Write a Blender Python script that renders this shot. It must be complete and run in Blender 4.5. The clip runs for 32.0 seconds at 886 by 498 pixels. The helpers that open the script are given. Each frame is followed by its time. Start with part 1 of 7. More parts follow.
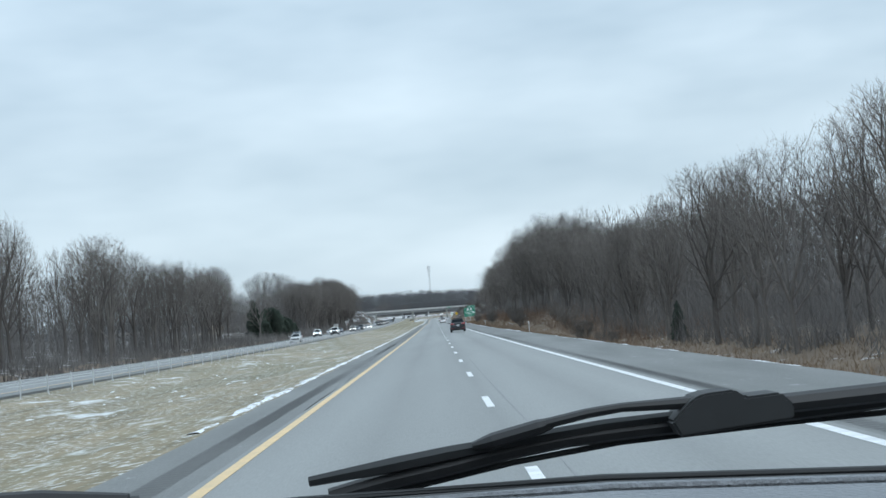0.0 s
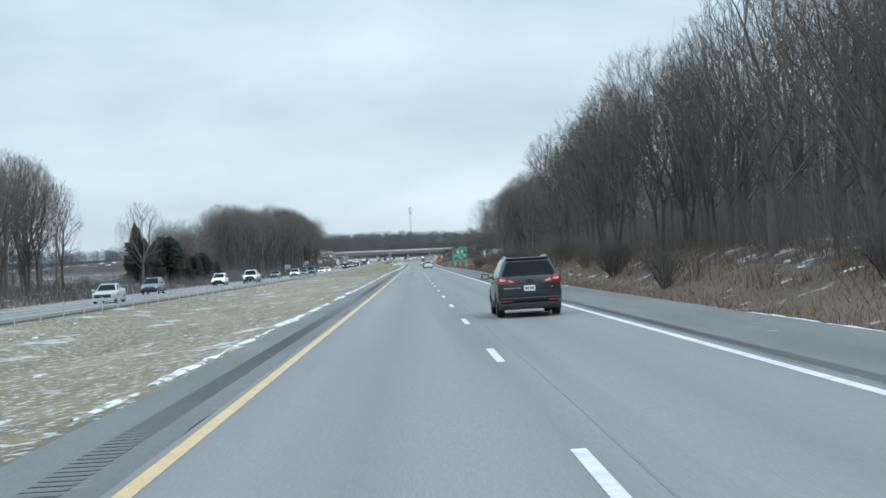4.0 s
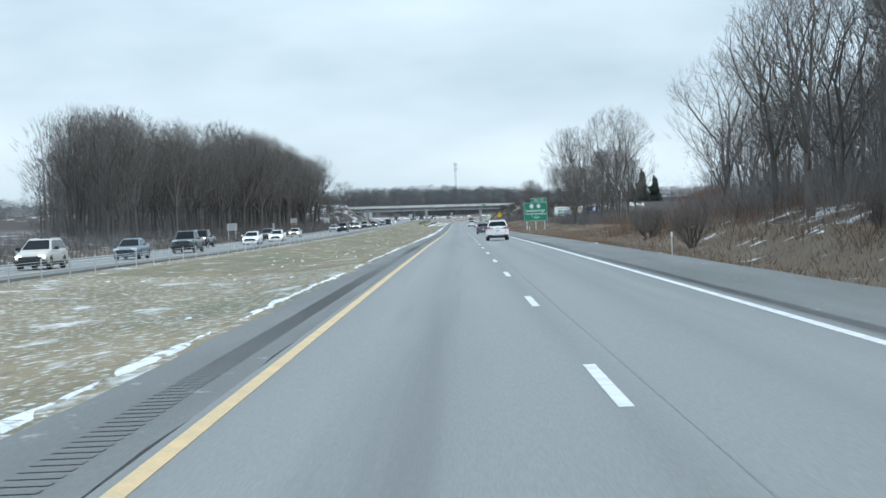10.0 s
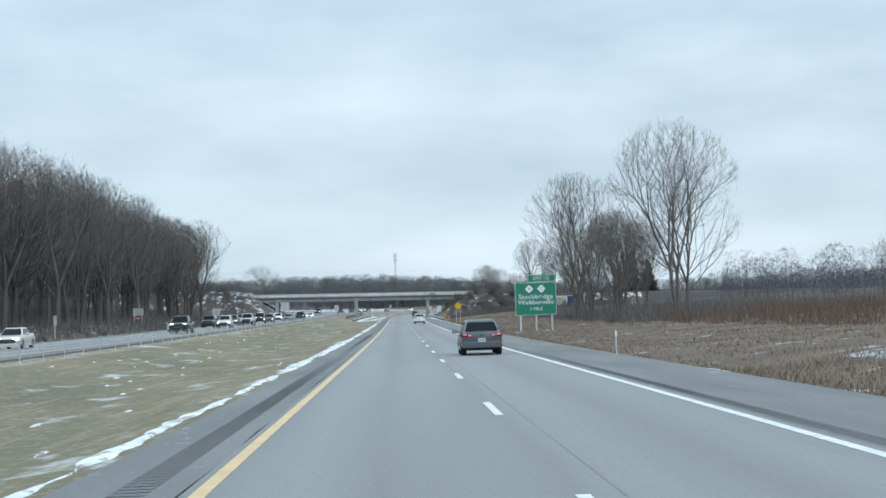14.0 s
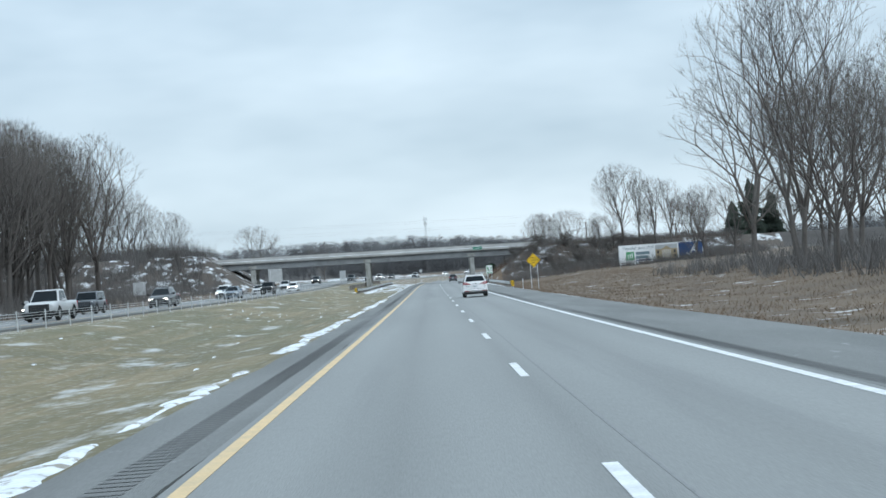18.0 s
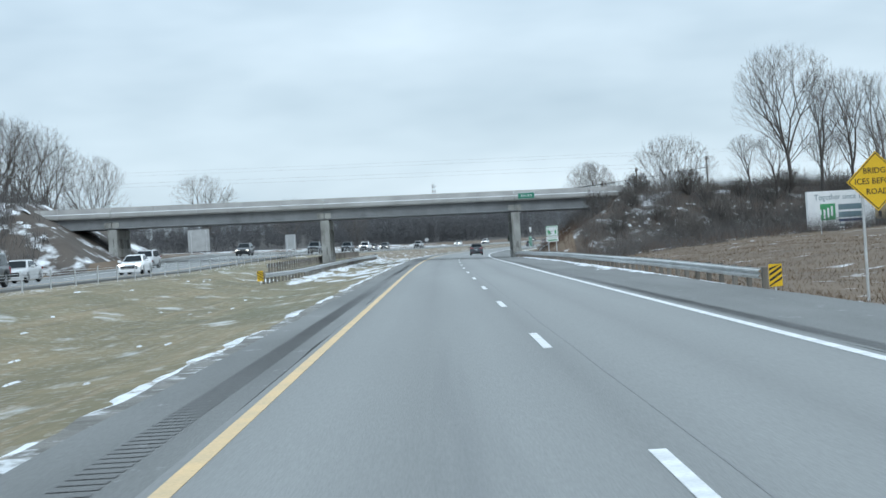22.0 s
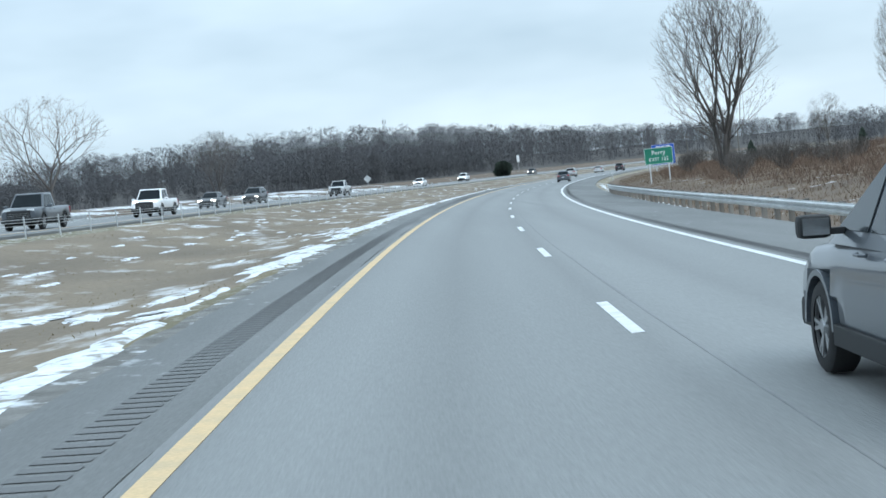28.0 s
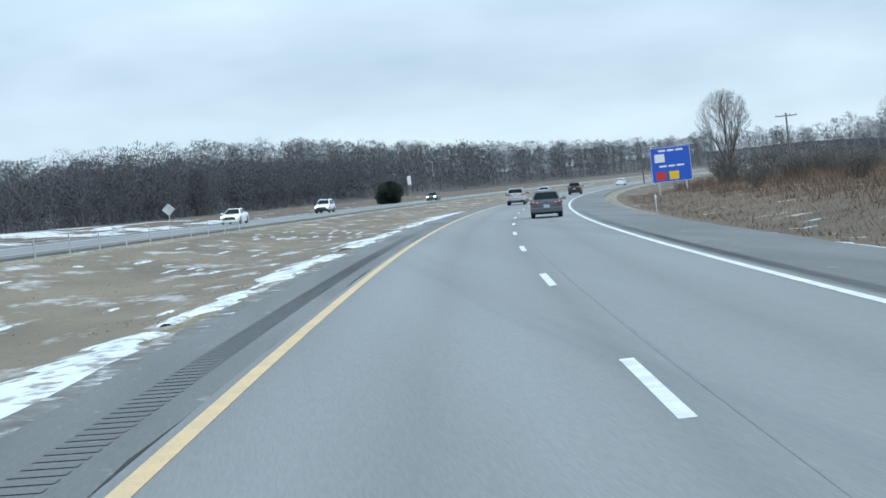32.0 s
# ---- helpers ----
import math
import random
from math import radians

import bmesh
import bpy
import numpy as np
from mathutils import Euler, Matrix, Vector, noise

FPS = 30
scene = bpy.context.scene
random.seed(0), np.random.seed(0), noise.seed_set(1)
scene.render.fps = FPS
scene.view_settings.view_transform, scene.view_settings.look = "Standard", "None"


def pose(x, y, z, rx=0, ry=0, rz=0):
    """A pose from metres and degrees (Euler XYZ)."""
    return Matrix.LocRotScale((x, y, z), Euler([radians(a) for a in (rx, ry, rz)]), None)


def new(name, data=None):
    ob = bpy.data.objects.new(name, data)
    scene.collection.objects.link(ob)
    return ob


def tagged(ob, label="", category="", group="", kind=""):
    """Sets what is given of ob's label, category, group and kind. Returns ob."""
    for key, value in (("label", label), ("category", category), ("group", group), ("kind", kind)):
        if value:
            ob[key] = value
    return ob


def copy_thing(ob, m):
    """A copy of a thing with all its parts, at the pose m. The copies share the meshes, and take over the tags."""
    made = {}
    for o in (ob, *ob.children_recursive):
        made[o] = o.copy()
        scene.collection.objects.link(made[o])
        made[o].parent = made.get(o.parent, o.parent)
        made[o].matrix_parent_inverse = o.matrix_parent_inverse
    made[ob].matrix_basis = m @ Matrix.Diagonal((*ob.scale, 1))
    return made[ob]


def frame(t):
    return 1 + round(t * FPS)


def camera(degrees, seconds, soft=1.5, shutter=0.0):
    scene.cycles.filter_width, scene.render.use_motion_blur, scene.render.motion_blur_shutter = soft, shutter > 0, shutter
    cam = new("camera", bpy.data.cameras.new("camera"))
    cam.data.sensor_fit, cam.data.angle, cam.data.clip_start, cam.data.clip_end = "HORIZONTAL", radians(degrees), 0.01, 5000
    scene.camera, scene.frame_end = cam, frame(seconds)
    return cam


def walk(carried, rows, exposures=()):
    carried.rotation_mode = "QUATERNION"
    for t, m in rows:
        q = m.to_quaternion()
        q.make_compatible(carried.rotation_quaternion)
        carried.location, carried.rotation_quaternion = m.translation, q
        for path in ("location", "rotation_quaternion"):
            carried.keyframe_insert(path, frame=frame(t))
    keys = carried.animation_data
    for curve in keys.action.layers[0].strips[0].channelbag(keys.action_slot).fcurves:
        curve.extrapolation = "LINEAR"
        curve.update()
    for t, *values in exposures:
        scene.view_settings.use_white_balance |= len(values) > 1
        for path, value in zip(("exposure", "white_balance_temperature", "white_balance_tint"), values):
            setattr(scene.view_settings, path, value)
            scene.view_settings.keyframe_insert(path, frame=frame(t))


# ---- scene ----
cam = camera(32.73, 32.0, soft=1.6)
PATH = [
    (0.0, pose(-0.90, -89.92, 3.34, 92.47, 5.13, -0.34)),
    (0.5, pose(-0.88, -72.36, 3.26, 92.19, 3.63, 0.06)),
    (1.0, pose(-0.84, -54.78, 3.19, 91.68, 2.37, 0.38)),
    (1.5, pose(-0.78, -37.20, 3.12, 91.56, 2.72, -0.16)),
    (2.0, pose(-0.76, -19.61, 3.05, 91.48, 3.51, -1.08)),
    (2.5, pose(-0.91, -2.01, 2.99, 91.38, 2.86, -1.37)),
    (3.0, pose(-1.10, 15.60, 2.93, 91.10, 2.87, -1.33)),
    (3.5, pose(-1.29, 33.20, 2.87, 90.73, 3.54, -0.99)),
    (5.5, pose(-1.32, 103.57, 2.64, 89.36, 2.11, -1.57)),
    (6.0, pose(-1.24, 121.02, 2.59, 89.20, 2.13, -1.29)),
    (6.5, pose(-1.16, 138.45, 2.54, 88.69, 2.48, -0.28)),
    (7.0, pose(-1.10, 155.88, 2.50, 88.17, 3.03, 0.58)),
    (7.5, pose(-1.15, 173.29, 2.46, 87.04, 3.30, 2.43)),
    (8.0, pose(-1.22, 190.71, 2.43, 87.84, 3.39, 2.23)),
    (8.5, pose(-1.28, 208.11, 2.41, 88.38, 2.66, 0.86)),
    (9.0, pose(-1.32, 225.51, 2.39, 87.78, 2.55, 2.05)),
    (9.5, pose(-1.34, 242.89, 2.38, 87.98, 2.48, 2.12)),
    (10.0, pose(-1.38, 260.27, 2.37, 88.88, 2.43, 0.60)),
    (10.5, pose(-1.43, 277.66, 2.36, 90.29, 2.24, -1.47)),
    (11.0, pose(-1.51, 295.04, 2.34, 91.36, 2.48, -2.59)),
    (11.5, pose(-1.61, 312.43, 2.32, 91.94, 2.43, -3.00)),
    (12.0, pose(-1.70, 329.85, 2.29, 92.13, 2.33, -2.71)),
    (12.5, pose(-1.77, 347.35, 2.25, 92.02, 2.36, -2.24)),
    (13.0, pose(-1.81, 364.93, 2.20, 91.98, 2.31, -1.90)),
    (13.5, pose(-1.76, 382.63, 2.14, 92.10, 2.10, -1.78)),
    (14.0, pose(-1.63, 400.38, 2.08, 92.36, 2.03, -1.70)),
    (14.5, pose(-1.49, 418.12, 2.01, 92.55, 2.44, -1.67)),
    (16.5, pose(-1.64, 487.45, 1.75, 92.66, 3.30, -1.68)),
    (17.0, pose(-1.60, 504.50, 1.72, 92.27, 3.61, -1.41)),
    (17.5, pose(-1.49, 521.56, 1.69, 91.74, 4.10, -0.97)),
    (18.0, pose(-1.39, 538.60, 1.68, 91.12, 4.36, -0.46)),
    (18.5, pose(-1.34, 555.67, 1.67, 90.57, 4.45, -0.00)),
    (19.0, pose(-1.34, 572.78, 1.67, 90.22, 4.19, 0.22)),
    (19.5, pose(-1.32, 589.95, 1.68, 90.03, 3.88, 0.26)),
    (20.0, pose(-1.35, 607.23, 1.70, 89.95, 3.60, 0.16)),
    (20.5, pose(-1.45, 624.61, 1.73, 90.00, 3.54, -0.04)),
    (21.0, pose(-1.58, 642.05, 1.76, 90.04, 3.58, -0.13)),
    (21.5, pose(-1.66, 659.53, 1.80, 90.06, 3.63, -0.17)),
    (22.0, pose(-1.57, 677.03, 1.85, 90.03, 3.57, -0.16)),
    (22.5, pose(-1.35, 694.56, 1.89, 90.06, 3.48, -0.19)),
    (23.0, pose(-1.20, 712.19, 1.95, 90.02, 3.41, -0.26)),
    (23.5, pose(-1.29, 729.91, 2.01, 90.00, 3.47, -0.60)),
    (24.0, pose(-1.44, 747.60, 2.08, 89.96, 3.58, -0.84)),
    (24.5, pose(-1.49, 765.17, 2.15, 89.93, 3.85, -0.95)),
    (25.0, pose(-1.53, 782.32, 2.22, 89.91, 3.57, -0.85)),
    (25.5, pose(-1.48, 799.22, 2.29, 89.73, 4.44, -0.77)),
    (26.0, pose(-1.40, 815.99, 2.35, 89.32, 4.78, -0.71)),
    (26.5, pose(-1.42, 832.76, 2.40, 88.69, 5.10, -0.82)),
    (28.5, pose(0.60, 899.30, 2.58, 87.51, 6.64, -2.41)),
    (29.0, pose(1.43, 915.23, 2.61, 87.67, 6.95, -3.11)),
    (29.5, pose(2.40, 931.05, 2.64, 87.68, 6.60, -3.70)),
    (30.0, pose(3.35, 946.81, 2.67, 87.61, 6.54, -4.19)),
    (30.5, pose(4.44, 962.51, 2.70, 87.59, 6.48, -4.65)),
    (31.0, pose(5.70, 978.17, 2.75, 87.70, 6.51, -5.12)),
    (31.5, pose(7.11, 993.77, 2.81, 87.89, 6.48, -5.64)),
    (32.0, pose(8.72, 1009.38, 2.87, 88.17, 6.43, -6.27)),
]
EXPOSURES = [(0.0, 0.0, 6500, 10), (6.4, 0.05, 6500, 10), (7.2, 0.12, 6500, 10), (7.5, 0.25, 6820, 16), (8.05, 0.3, 6820, 16), (8.35, 0.22, 6500, 10), (9.0, 0.2, 6500, 10), (10.0, 0.1, 6500, 10), (11.0, 0.02, 6500, 10), (24.0, 0.03, 6500, 10),
             (25.0, 0.08, 6500, 10), (25.6, 0.12, 6500, 10), (26.2, 0.2, 6450, 10), (28.5, 0.1, 6300, 9), (31.0, 0.08, 6250, 9), (32.0, 0.04, 6250, 9)]
walk(cam, PATH, EXPOSURES)

# ---- world and light: an overcast winter day ----
SUN_EL, SUN_AZ = 38.0, 150.0
world = bpy.data.worlds.new("overcast_sky")
scene.world = world
world.use_nodes = True
wt = world.node_tree
wt.nodes.clear()


def wnode(kind, **inputs):
    n = wt.nodes.new(kind)
    for k, v in inputs.items():
        n.inputs[k].default_value = v
    return n


w_out = wnode("ShaderNodeOutputWorld")
w_bg = wnode("ShaderNodeBackground", Strength=1.0)
w_sky = wt.nodes.new("ShaderNodeTexSky")
w_sky.sky_type = "NISHITA"
w_sky.sun_disc = False
w_sky.sun_elevation, w_sky.sun_rotation = radians(SUN_EL), radians(SUN_AZ)
w_dim = wt.nodes.new("ShaderNodeVectorMath")
w_dim.operation = "SCALE"
w_dim.inputs["Scale"].default_value = 0.10
wt.links.new(w_sky.outputs[0], w_dim.inputs[0])
w_co = wt.nodes.new("ShaderNodeTexCoord")
w_map = wt.nodes.new("ShaderNodeMapping")
w_map.inputs["Scale"].default_value = (1.0, 1.0, 3.2)
w_map.inputs["Location"].default_value = (0.35, 0.1, 0.2)
wt.links.new(w_co.outputs["Generated"], w_map.inputs[0])
w_n1 = wnode("ShaderNodeTexNoise", Scale=3.4, Detail=4.0, Roughness=0.5)
wt.links.new(w_map.outputs[0], w_n1.inputs["Vector"])
w_ramp = wt.nodes.new("ShaderNodeValToRGB")
w_ramp.color_ramp.elements[0].position, w_ramp.color_ramp.elements[0].color = 0.30, (0.51, 0.67, 0.80, 1)
w_ramp.color_ramp.elements[1].position, w_ramp.color_ramp.elements[1].color = 0.68, (0.86, 1.04, 1.17, 1)
wt.links.new(w_n1.outputs[0], w_ramp.inputs[0])
# an overcast dome: brighter towards the zenith
w_sep = wt.nodes.new("ShaderNodeSeparateXYZ")
wt.links.new(w_co.outputs["Generated"], w_sep.inputs[0])
w_up = wt.nodes.new("ShaderNodeMapRange")
w_up.inputs["From Min"].default_value, w_up.inputs["From Max"].default_value = 0.12, 1.0
w_up.inputs["To Min"].default_value, w_up.inputs["To Max"].default_value = 0.92, 2.0
wt.links.new(w_sep.outputs[2], w_up.inputs[0])
w_mul = wt.nodes.new("ShaderNodeVectorMath")
w_mul.operation = "SCALE"
wt.links.new(w_ramp.outputs[0], w_mul.inputs[0])
wt.links.new(w_up.outputs[0], w_mul.inputs["Scale"])
w_mix = wt.nodes.new("ShaderNodeMixRGB")
w_mix.inputs[0].default_value = 0.88
wt.links.new(w_dim.outputs[0], w_mix.inputs[1])
wt.links.new(w_mul.outputs[0], w_mix.inputs[2])
wt.links.new(w_mix.outputs[0], w_bg.inputs[0])
wt.links.new(w_bg.outputs[0], w_out.inputs[0])

sun = new("sun", bpy.data.lights.new("sun", "SUN"))
sun.data.energy, sun.data.angle, sun.data.color = 0.9, radians(25), (0.92, 0.97, 1.0)
sun.matrix_world = Matrix.Translation((0, 300, 200)) @ Euler((radians(90 - SUN_EL), 0, radians(180 - SUN_AZ))).to_matrix().to_4x4()


# ---- materials ----
def material(name, color, rough=0.8, metal=0.0, color2=None, scale=1.0, fine=30.0, bump=0.0, bump_scale=None, vary=0.0, detail=5.0,
             stretch=(1, 1, 1), spread=0.35, coat=0.0, alpha=None, trans=0.0, spec=0.5, grain=0.22):
    """A surface with variation at two scales: broad patches towards color2 and a fine grain with relief."""
    m = bpy.data.materials.new(name)
    m.use_nodes = True
    t = m.node_tree
    b = t.nodes["Principled BSDF"]
    b.inputs["Roughness"].default_value, b.inputs["Metallic"].default_value = rough, metal
    b.inputs["Coat Weight"].default_value = coat
    b.inputs["Transmission Weight"].default_value = trans
    b.inputs["Specular IOR Level"].default_value = spec
    color = (*color, 1)
    color2 = (*(color2 or tuple(c * 0.8 for c in color[:3])), 1)
    co = t.nodes.new("ShaderNodeTexCoord")
    mp = t.nodes.new("ShaderNodeMapping")
    mp.inputs["Scale"].default_value = stretch
    t.links.new(co.outputs["Object"], mp.inputs[0])
    n1 = t.nodes.new("ShaderNodeTexNoise")
    n1.inputs["Scale"].default_value, n1.inputs["Detail"].default_value = scale, detail
    n2 = t.nodes.new("ShaderNodeTexNoise")
    n2.inputs["Scale"].default_value, n2.inputs["Detail"].default_value = fine, 3
    for n in (n1, n2):
        t.links.new(mp.outputs[0], n.inputs["Vector"])
    r = t.nodes.new("ShaderNodeValToRGB")
    r.color_ramp.elements[0].position, r.color_ramp.elements[1].position = 0.5 - spread / 2, 0.5 + spread / 2
    r.color_ramp.elements[0].color, r.color_ramp.elements[1].color = color2, color
    t.links.new(n1.outputs[0], r.inputs[0])
    mr = t.nodes.new("ShaderNodeMapRange")
    mr.inputs["To Min"].default_value, mr.inputs["To Max"].default_value = 1 - grain, 1 + grain
    t.links.new(n2.outputs[0], mr.inputs[0])
    last = mr.outputs[0]
    if vary:
        oi = t.nodes.new("ShaderNodeObjectInfo")
        vr = t.nodes.new("ShaderNodeMapRange")
        vr.inputs["To Min"].default_value, vr.inputs["To Max"].default_value = 1 - vary, 1 + vary
        t.links.new(oi.outputs["Random"], vr.inputs[0])
        mm = t.nodes.new("ShaderNodeMath")
        mm.operation = "MULTIPLY"
        t.links.new(last, mm.inputs[0])
        t.links.new(vr.outputs[0], mm.inputs[1])
        last = mm.outputs[0]
    sc = t.nodes.new("ShaderNodeVectorMath")
    sc.operation = "SCALE"
    t.links.new(r.outputs[0], sc.inputs[0])
    t.links.new(last, sc.inputs["Scale"])
    t.links.new(sc.outputs[0], b.inputs["Base Color"])
    if bump:
        nb = t.nodes.new("ShaderNodeTexNoise")
        nb.inputs["Scale"].default_value, nb.inputs["Detail"].default_value = bump_scale or fine, 4
        t.links.new(mp.outputs[0], nb.inputs["Vector"])
        bp = t.nodes.new("ShaderNodeBump")
        bp.inputs["Strength"].default_value, bp.inputs["Distance"].default_value = min(1.0, bump), 0.03
        t.links.new(nb.outputs[0], bp.inputs["Height"])
        t.links.new(bp.outputs[0], b.inputs["Normal"])
    if alpha is not None:
        b.inputs["Alpha"].default_value = alpha
    return m


def overlay(m, color, low, high, scale, detail=6.0, stretch=(1, 1, 1), amount=1.0, offset=(0, 0, 0)):
    """Lay patches of another colour (snow, dirt, stains) over a material by a noise mask."""
    t = m.node_tree
    b = t.nodes["Principled BSDF"]
    old = b.inputs["Base Color"].links[0].from_socket
    co = t.nodes.new("ShaderNodeTexCoord")
    mp = t.nodes.new("ShaderNodeMapping")
    mp.inputs["Scale"].default_value, mp.inputs["Location"].default_value = stretch, offset
    t.links.new(co.outputs["Object"], mp.inputs[0])
    n = t.nodes.new("ShaderNodeTexNoise")
    n.inputs["Scale"].default_value, n.inputs["Detail"].default_value = scale, detail
    n.inputs["Roughness"].default_value = 0.62
    t.links.new(mp.outputs[0], n.inputs["Vector"])
    mr = t.nodes.new("ShaderNodeMapRange")
    mr.inputs["From Min"].default_value, mr.inputs["From Max"].default_value = low, high
    mr.inputs["To Max"].default_value = amount
    t.links.new(n.outputs[0], mr.inputs[0])
    mx = t.nodes.new("ShaderNodeMixRGB")
    mx.inputs[2].default_value = (*color, 1)
    t.links.new(mr.outputs[0], mx.inputs[0])
    t.links.new(old, mx.inputs[1])
    t.links.new(mx.outputs[0], b.inputs["Base Color"])
    return m


SNOW = (0.80, 0.83, 0.86)
M_ASPHALT = material("worn_lane_asphalt", (0.240, 0.246, 0.243), 0.75, color2=(0.205, 0.211, 0.209), scale=0.35, fine=60, bump=0.25, bump_scale=90,
                     stretch=(1, 0.06, 1), detail=6)
overlay(M_ASPHALT, (0.135, 0.14, 0.145), 0.60, 0.72, 0.5, stretch=(1, 0.02, 1), amount=0.5)


def wheel_tracks(m):
    """Traffic wear: an oily darker band down the middle of each lane and beside the dashes, paler wheel tracks."""
    t = m.node_tree
    b = t.nodes["Principled BSDF"]
    old = b.inputs["Base Color"].links[0].from_socket
    at_ = t.nodes.new("ShaderNodeAttribute")
    at_.attribute_name = "across"
    ab = t.nodes.new("ShaderNodeMath")
    ab.operation = "ABSOLUTE"
    t.links.new(at_.outputs["Fac"], ab.inputs[0])
    co = t.nodes.new("ShaderNodeTexCoord")
    mp = t.nodes.new("ShaderNodeMapping")
    mp.inputs["Scale"].default_value = (0.5, 0.03, 1)
    t.links.new(co.outputs["Object"], mp.inputs[0])
    nz = t.nodes.new("ShaderNodeTexNoise")
    nz.inputs["Scale"].default_value, nz.inputs["Detail"].default_value = 1.0, 5
    t.links.new(mp.outputs[0], nz.inputs["Vector"])
    sh = t.nodes.new("ShaderNodeMath")
    sh.operation = "MULTIPLY_ADD"
    sh.inputs[1].default_value = 0.5
    t.links.new(nz.outputs[0], sh.inputs[0])
    t.links.new(ab.outputs[0], sh.inputs[2])
    dv = t.nodes.new("ShaderNodeMath")
    dv.operation = "DIVIDE"
    dv.inputs[1].default_value = 4.0
    t.links.new(sh.outputs[0], dv.inputs[0])
    r = t.nodes.new("ShaderNodeValToRGB")
    e = r.color_ramp.elements
    e[0].position, e[0].color = 0.05, (0.86, 0.86, 0.86, 1)
    e[1].position, e[1].color = 0.98, (0.90, 0.90, 0.90, 1)
    for p, v in ((0.14, 0.99), (0.30, 1.05), (0.44, 0.99), (0.53, 0.90), (0.62, 0.98), (0.76, 1.06), (0.90, 1.0)):
        e.new(p).color = (v, v, v, 1)
    t.links.new(dv.outputs[0], r.inputs[0])
    mx = t.nodes.new("ShaderNodeMixRGB")
    mx.blend_type = "MULTIPLY"
    mx.inputs[0].default_value = 1.0
    t.links.new(old, mx.inputs[1])
    t.links.new(r.outputs[0], mx.inputs[2])
    t.links.new(mx.outputs[0], b.inputs["Base Color"])


wheel_tracks(M_ASPHALT)
M_SHOULDER = material("dark_shoulder_asphalt", (0.19, 0.195, 0.192), 0.85, color2=(0.135, 0.139, 0.137), scale=0.6, fine=40, bump=0.5,
                      bump_scale=60, stretch=(1, 0.12, 1))
overlay(M_SHOULDER, (0.5, 0.51, 0.52), 0.64, 0.74, 2.2, stretch=(1, 0.5, 1), amount=0.55)
M_STAIN = material("damp_oil_stain", (0.13, 0.134, 0.134), 0.6, color2=(0.2, 0.205, 0.203), scale=1.4, fine=12, detail=7)
M_TAR = material("grey_joint_sealant", (0.215, 0.219, 0.224), 0.75, scale=3)
M_YELLOW = material("yellow_line_paint", (0.66, 0.46, 0.235), 0.6, color2=(0.54, 0.40, 0.23), scale=2.0, fine=25)
M_WHITE_LINE = material("white_line_paint", (0.74, 0.75, 0.76), 0.6, color2=(0.55, 0.56, 0.57), scale=2.5, fine=25)


def median_grass(name, pale, dull, snow, speck):
    """Mown dormant grass: tan and dull green patches, mowing streaks, crusts and specks of snow."""
    m = material(name, pale, 0.95, color2=dull, scale=0.13, fine=7, bump=1.0, bump_scale=9, detail=8, stretch=(1, 0.5, 1))
    overlay(m, tuple(c * 1.12 for c in pale), 0.50, 0.62, 0.33, detail=8, amount=0.7, offset=(9, 4, 0))
    overlay(m, (0.125, 0.122, 0.07), 0.48, 0.64, 0.06, detail=5, stretch=(1.6, 0.35, 1), amount=0.6, offset=(2, 7, 0))
    overlay(m, (0.27, 0.205, 0.125), 0.54, 0.62, 0.9, detail=9, stretch=(1.6, 0.07, 1), amount=0.5, offset=(5, 2, 0))
    overlay(m, (0.10, 0.088, 0.055), 0.56, 0.63, 1.3, detail=8, stretch=(1.6, 0.05, 1), amount=0.5, offset=(1, 8, 0))
    overlay(m, SNOW, 0.57, 0.67, 0.55, detail=12, stretch=(1, 0.4, 1), amount=snow)
    overlay(m, SNOW, 0.54, 0.62, 4.5, detail=9, stretch=(1, 0.7, 1), amount=speck, offset=(3, 1, 0))
    return m


M_GRASS = median_grass("snow_flecked_median_grass", (0.235, 0.192, 0.122), (0.155, 0.132, 0.084), 0.6, 0.55)
M_GRASS_BARE = median_grass("dormant_median_grass", (0.205, 0.168, 0.098), (0.125, 0.112, 0.066), 0.45, 0.14)
M_BROWN = material("brown_dead_grass", (0.16, 0.117, 0.082), 0.95, color2=(0.108, 0.08, 0.058), scale=0.2, fine=6, bump=1.0, bump_scale=8, detail=8)
overlay(M_BROWN, SNOW, 0.61, 0.69, 0.4, detail=9, amount=0.8)
M_TANGRASS = material("pale_tan_median_grass", (0.225, 0.18, 0.128), 0.95, color2=(0.15, 0.12, 0.088), scale=0.2, fine=6, bump=1.0, bump_scale=8, detail=8, stretch=(1, 0.5, 1))
overlay(M_TANGRASS, SNOW, 0.55, 0.68, 0.6, detail=11, stretch=(1, 0.4, 1), amount=0.6)
M_LITTER = material("leaf_litter_with_snow", (0.098, 0.08, 0.067), 0.95, color2=(0.066, 0.055, 0.048), scale=0.3, fine=5, bump=1.0, bump_scale=6, detail=8)
overlay(M_LITTER, SNOW, 0.54, 0.66, 0.28, detail=9, amount=0.85)
M_FLOOR = material("dark_forest_floor", (0.075, 0.067, 0.062), 0.95, color2=(0.05, 0.045, 0.042), scale=0.05, fine=0.8, bump=0.6, bump_scale=1.5)
M_GRAVEL = material("grey_gravel_verge", (0.23, 0.225, 0.21), 0.95, color2=(0.13, 0.125, 0.115), scale=1.6, fine=22, bump=1.0, bump_scale=26, detail=9)
overlay(M_GRAVEL, SNOW, 0.55, 0.66, 2.0, detail=10, amount=0.7, offset=(6, 2, 0))
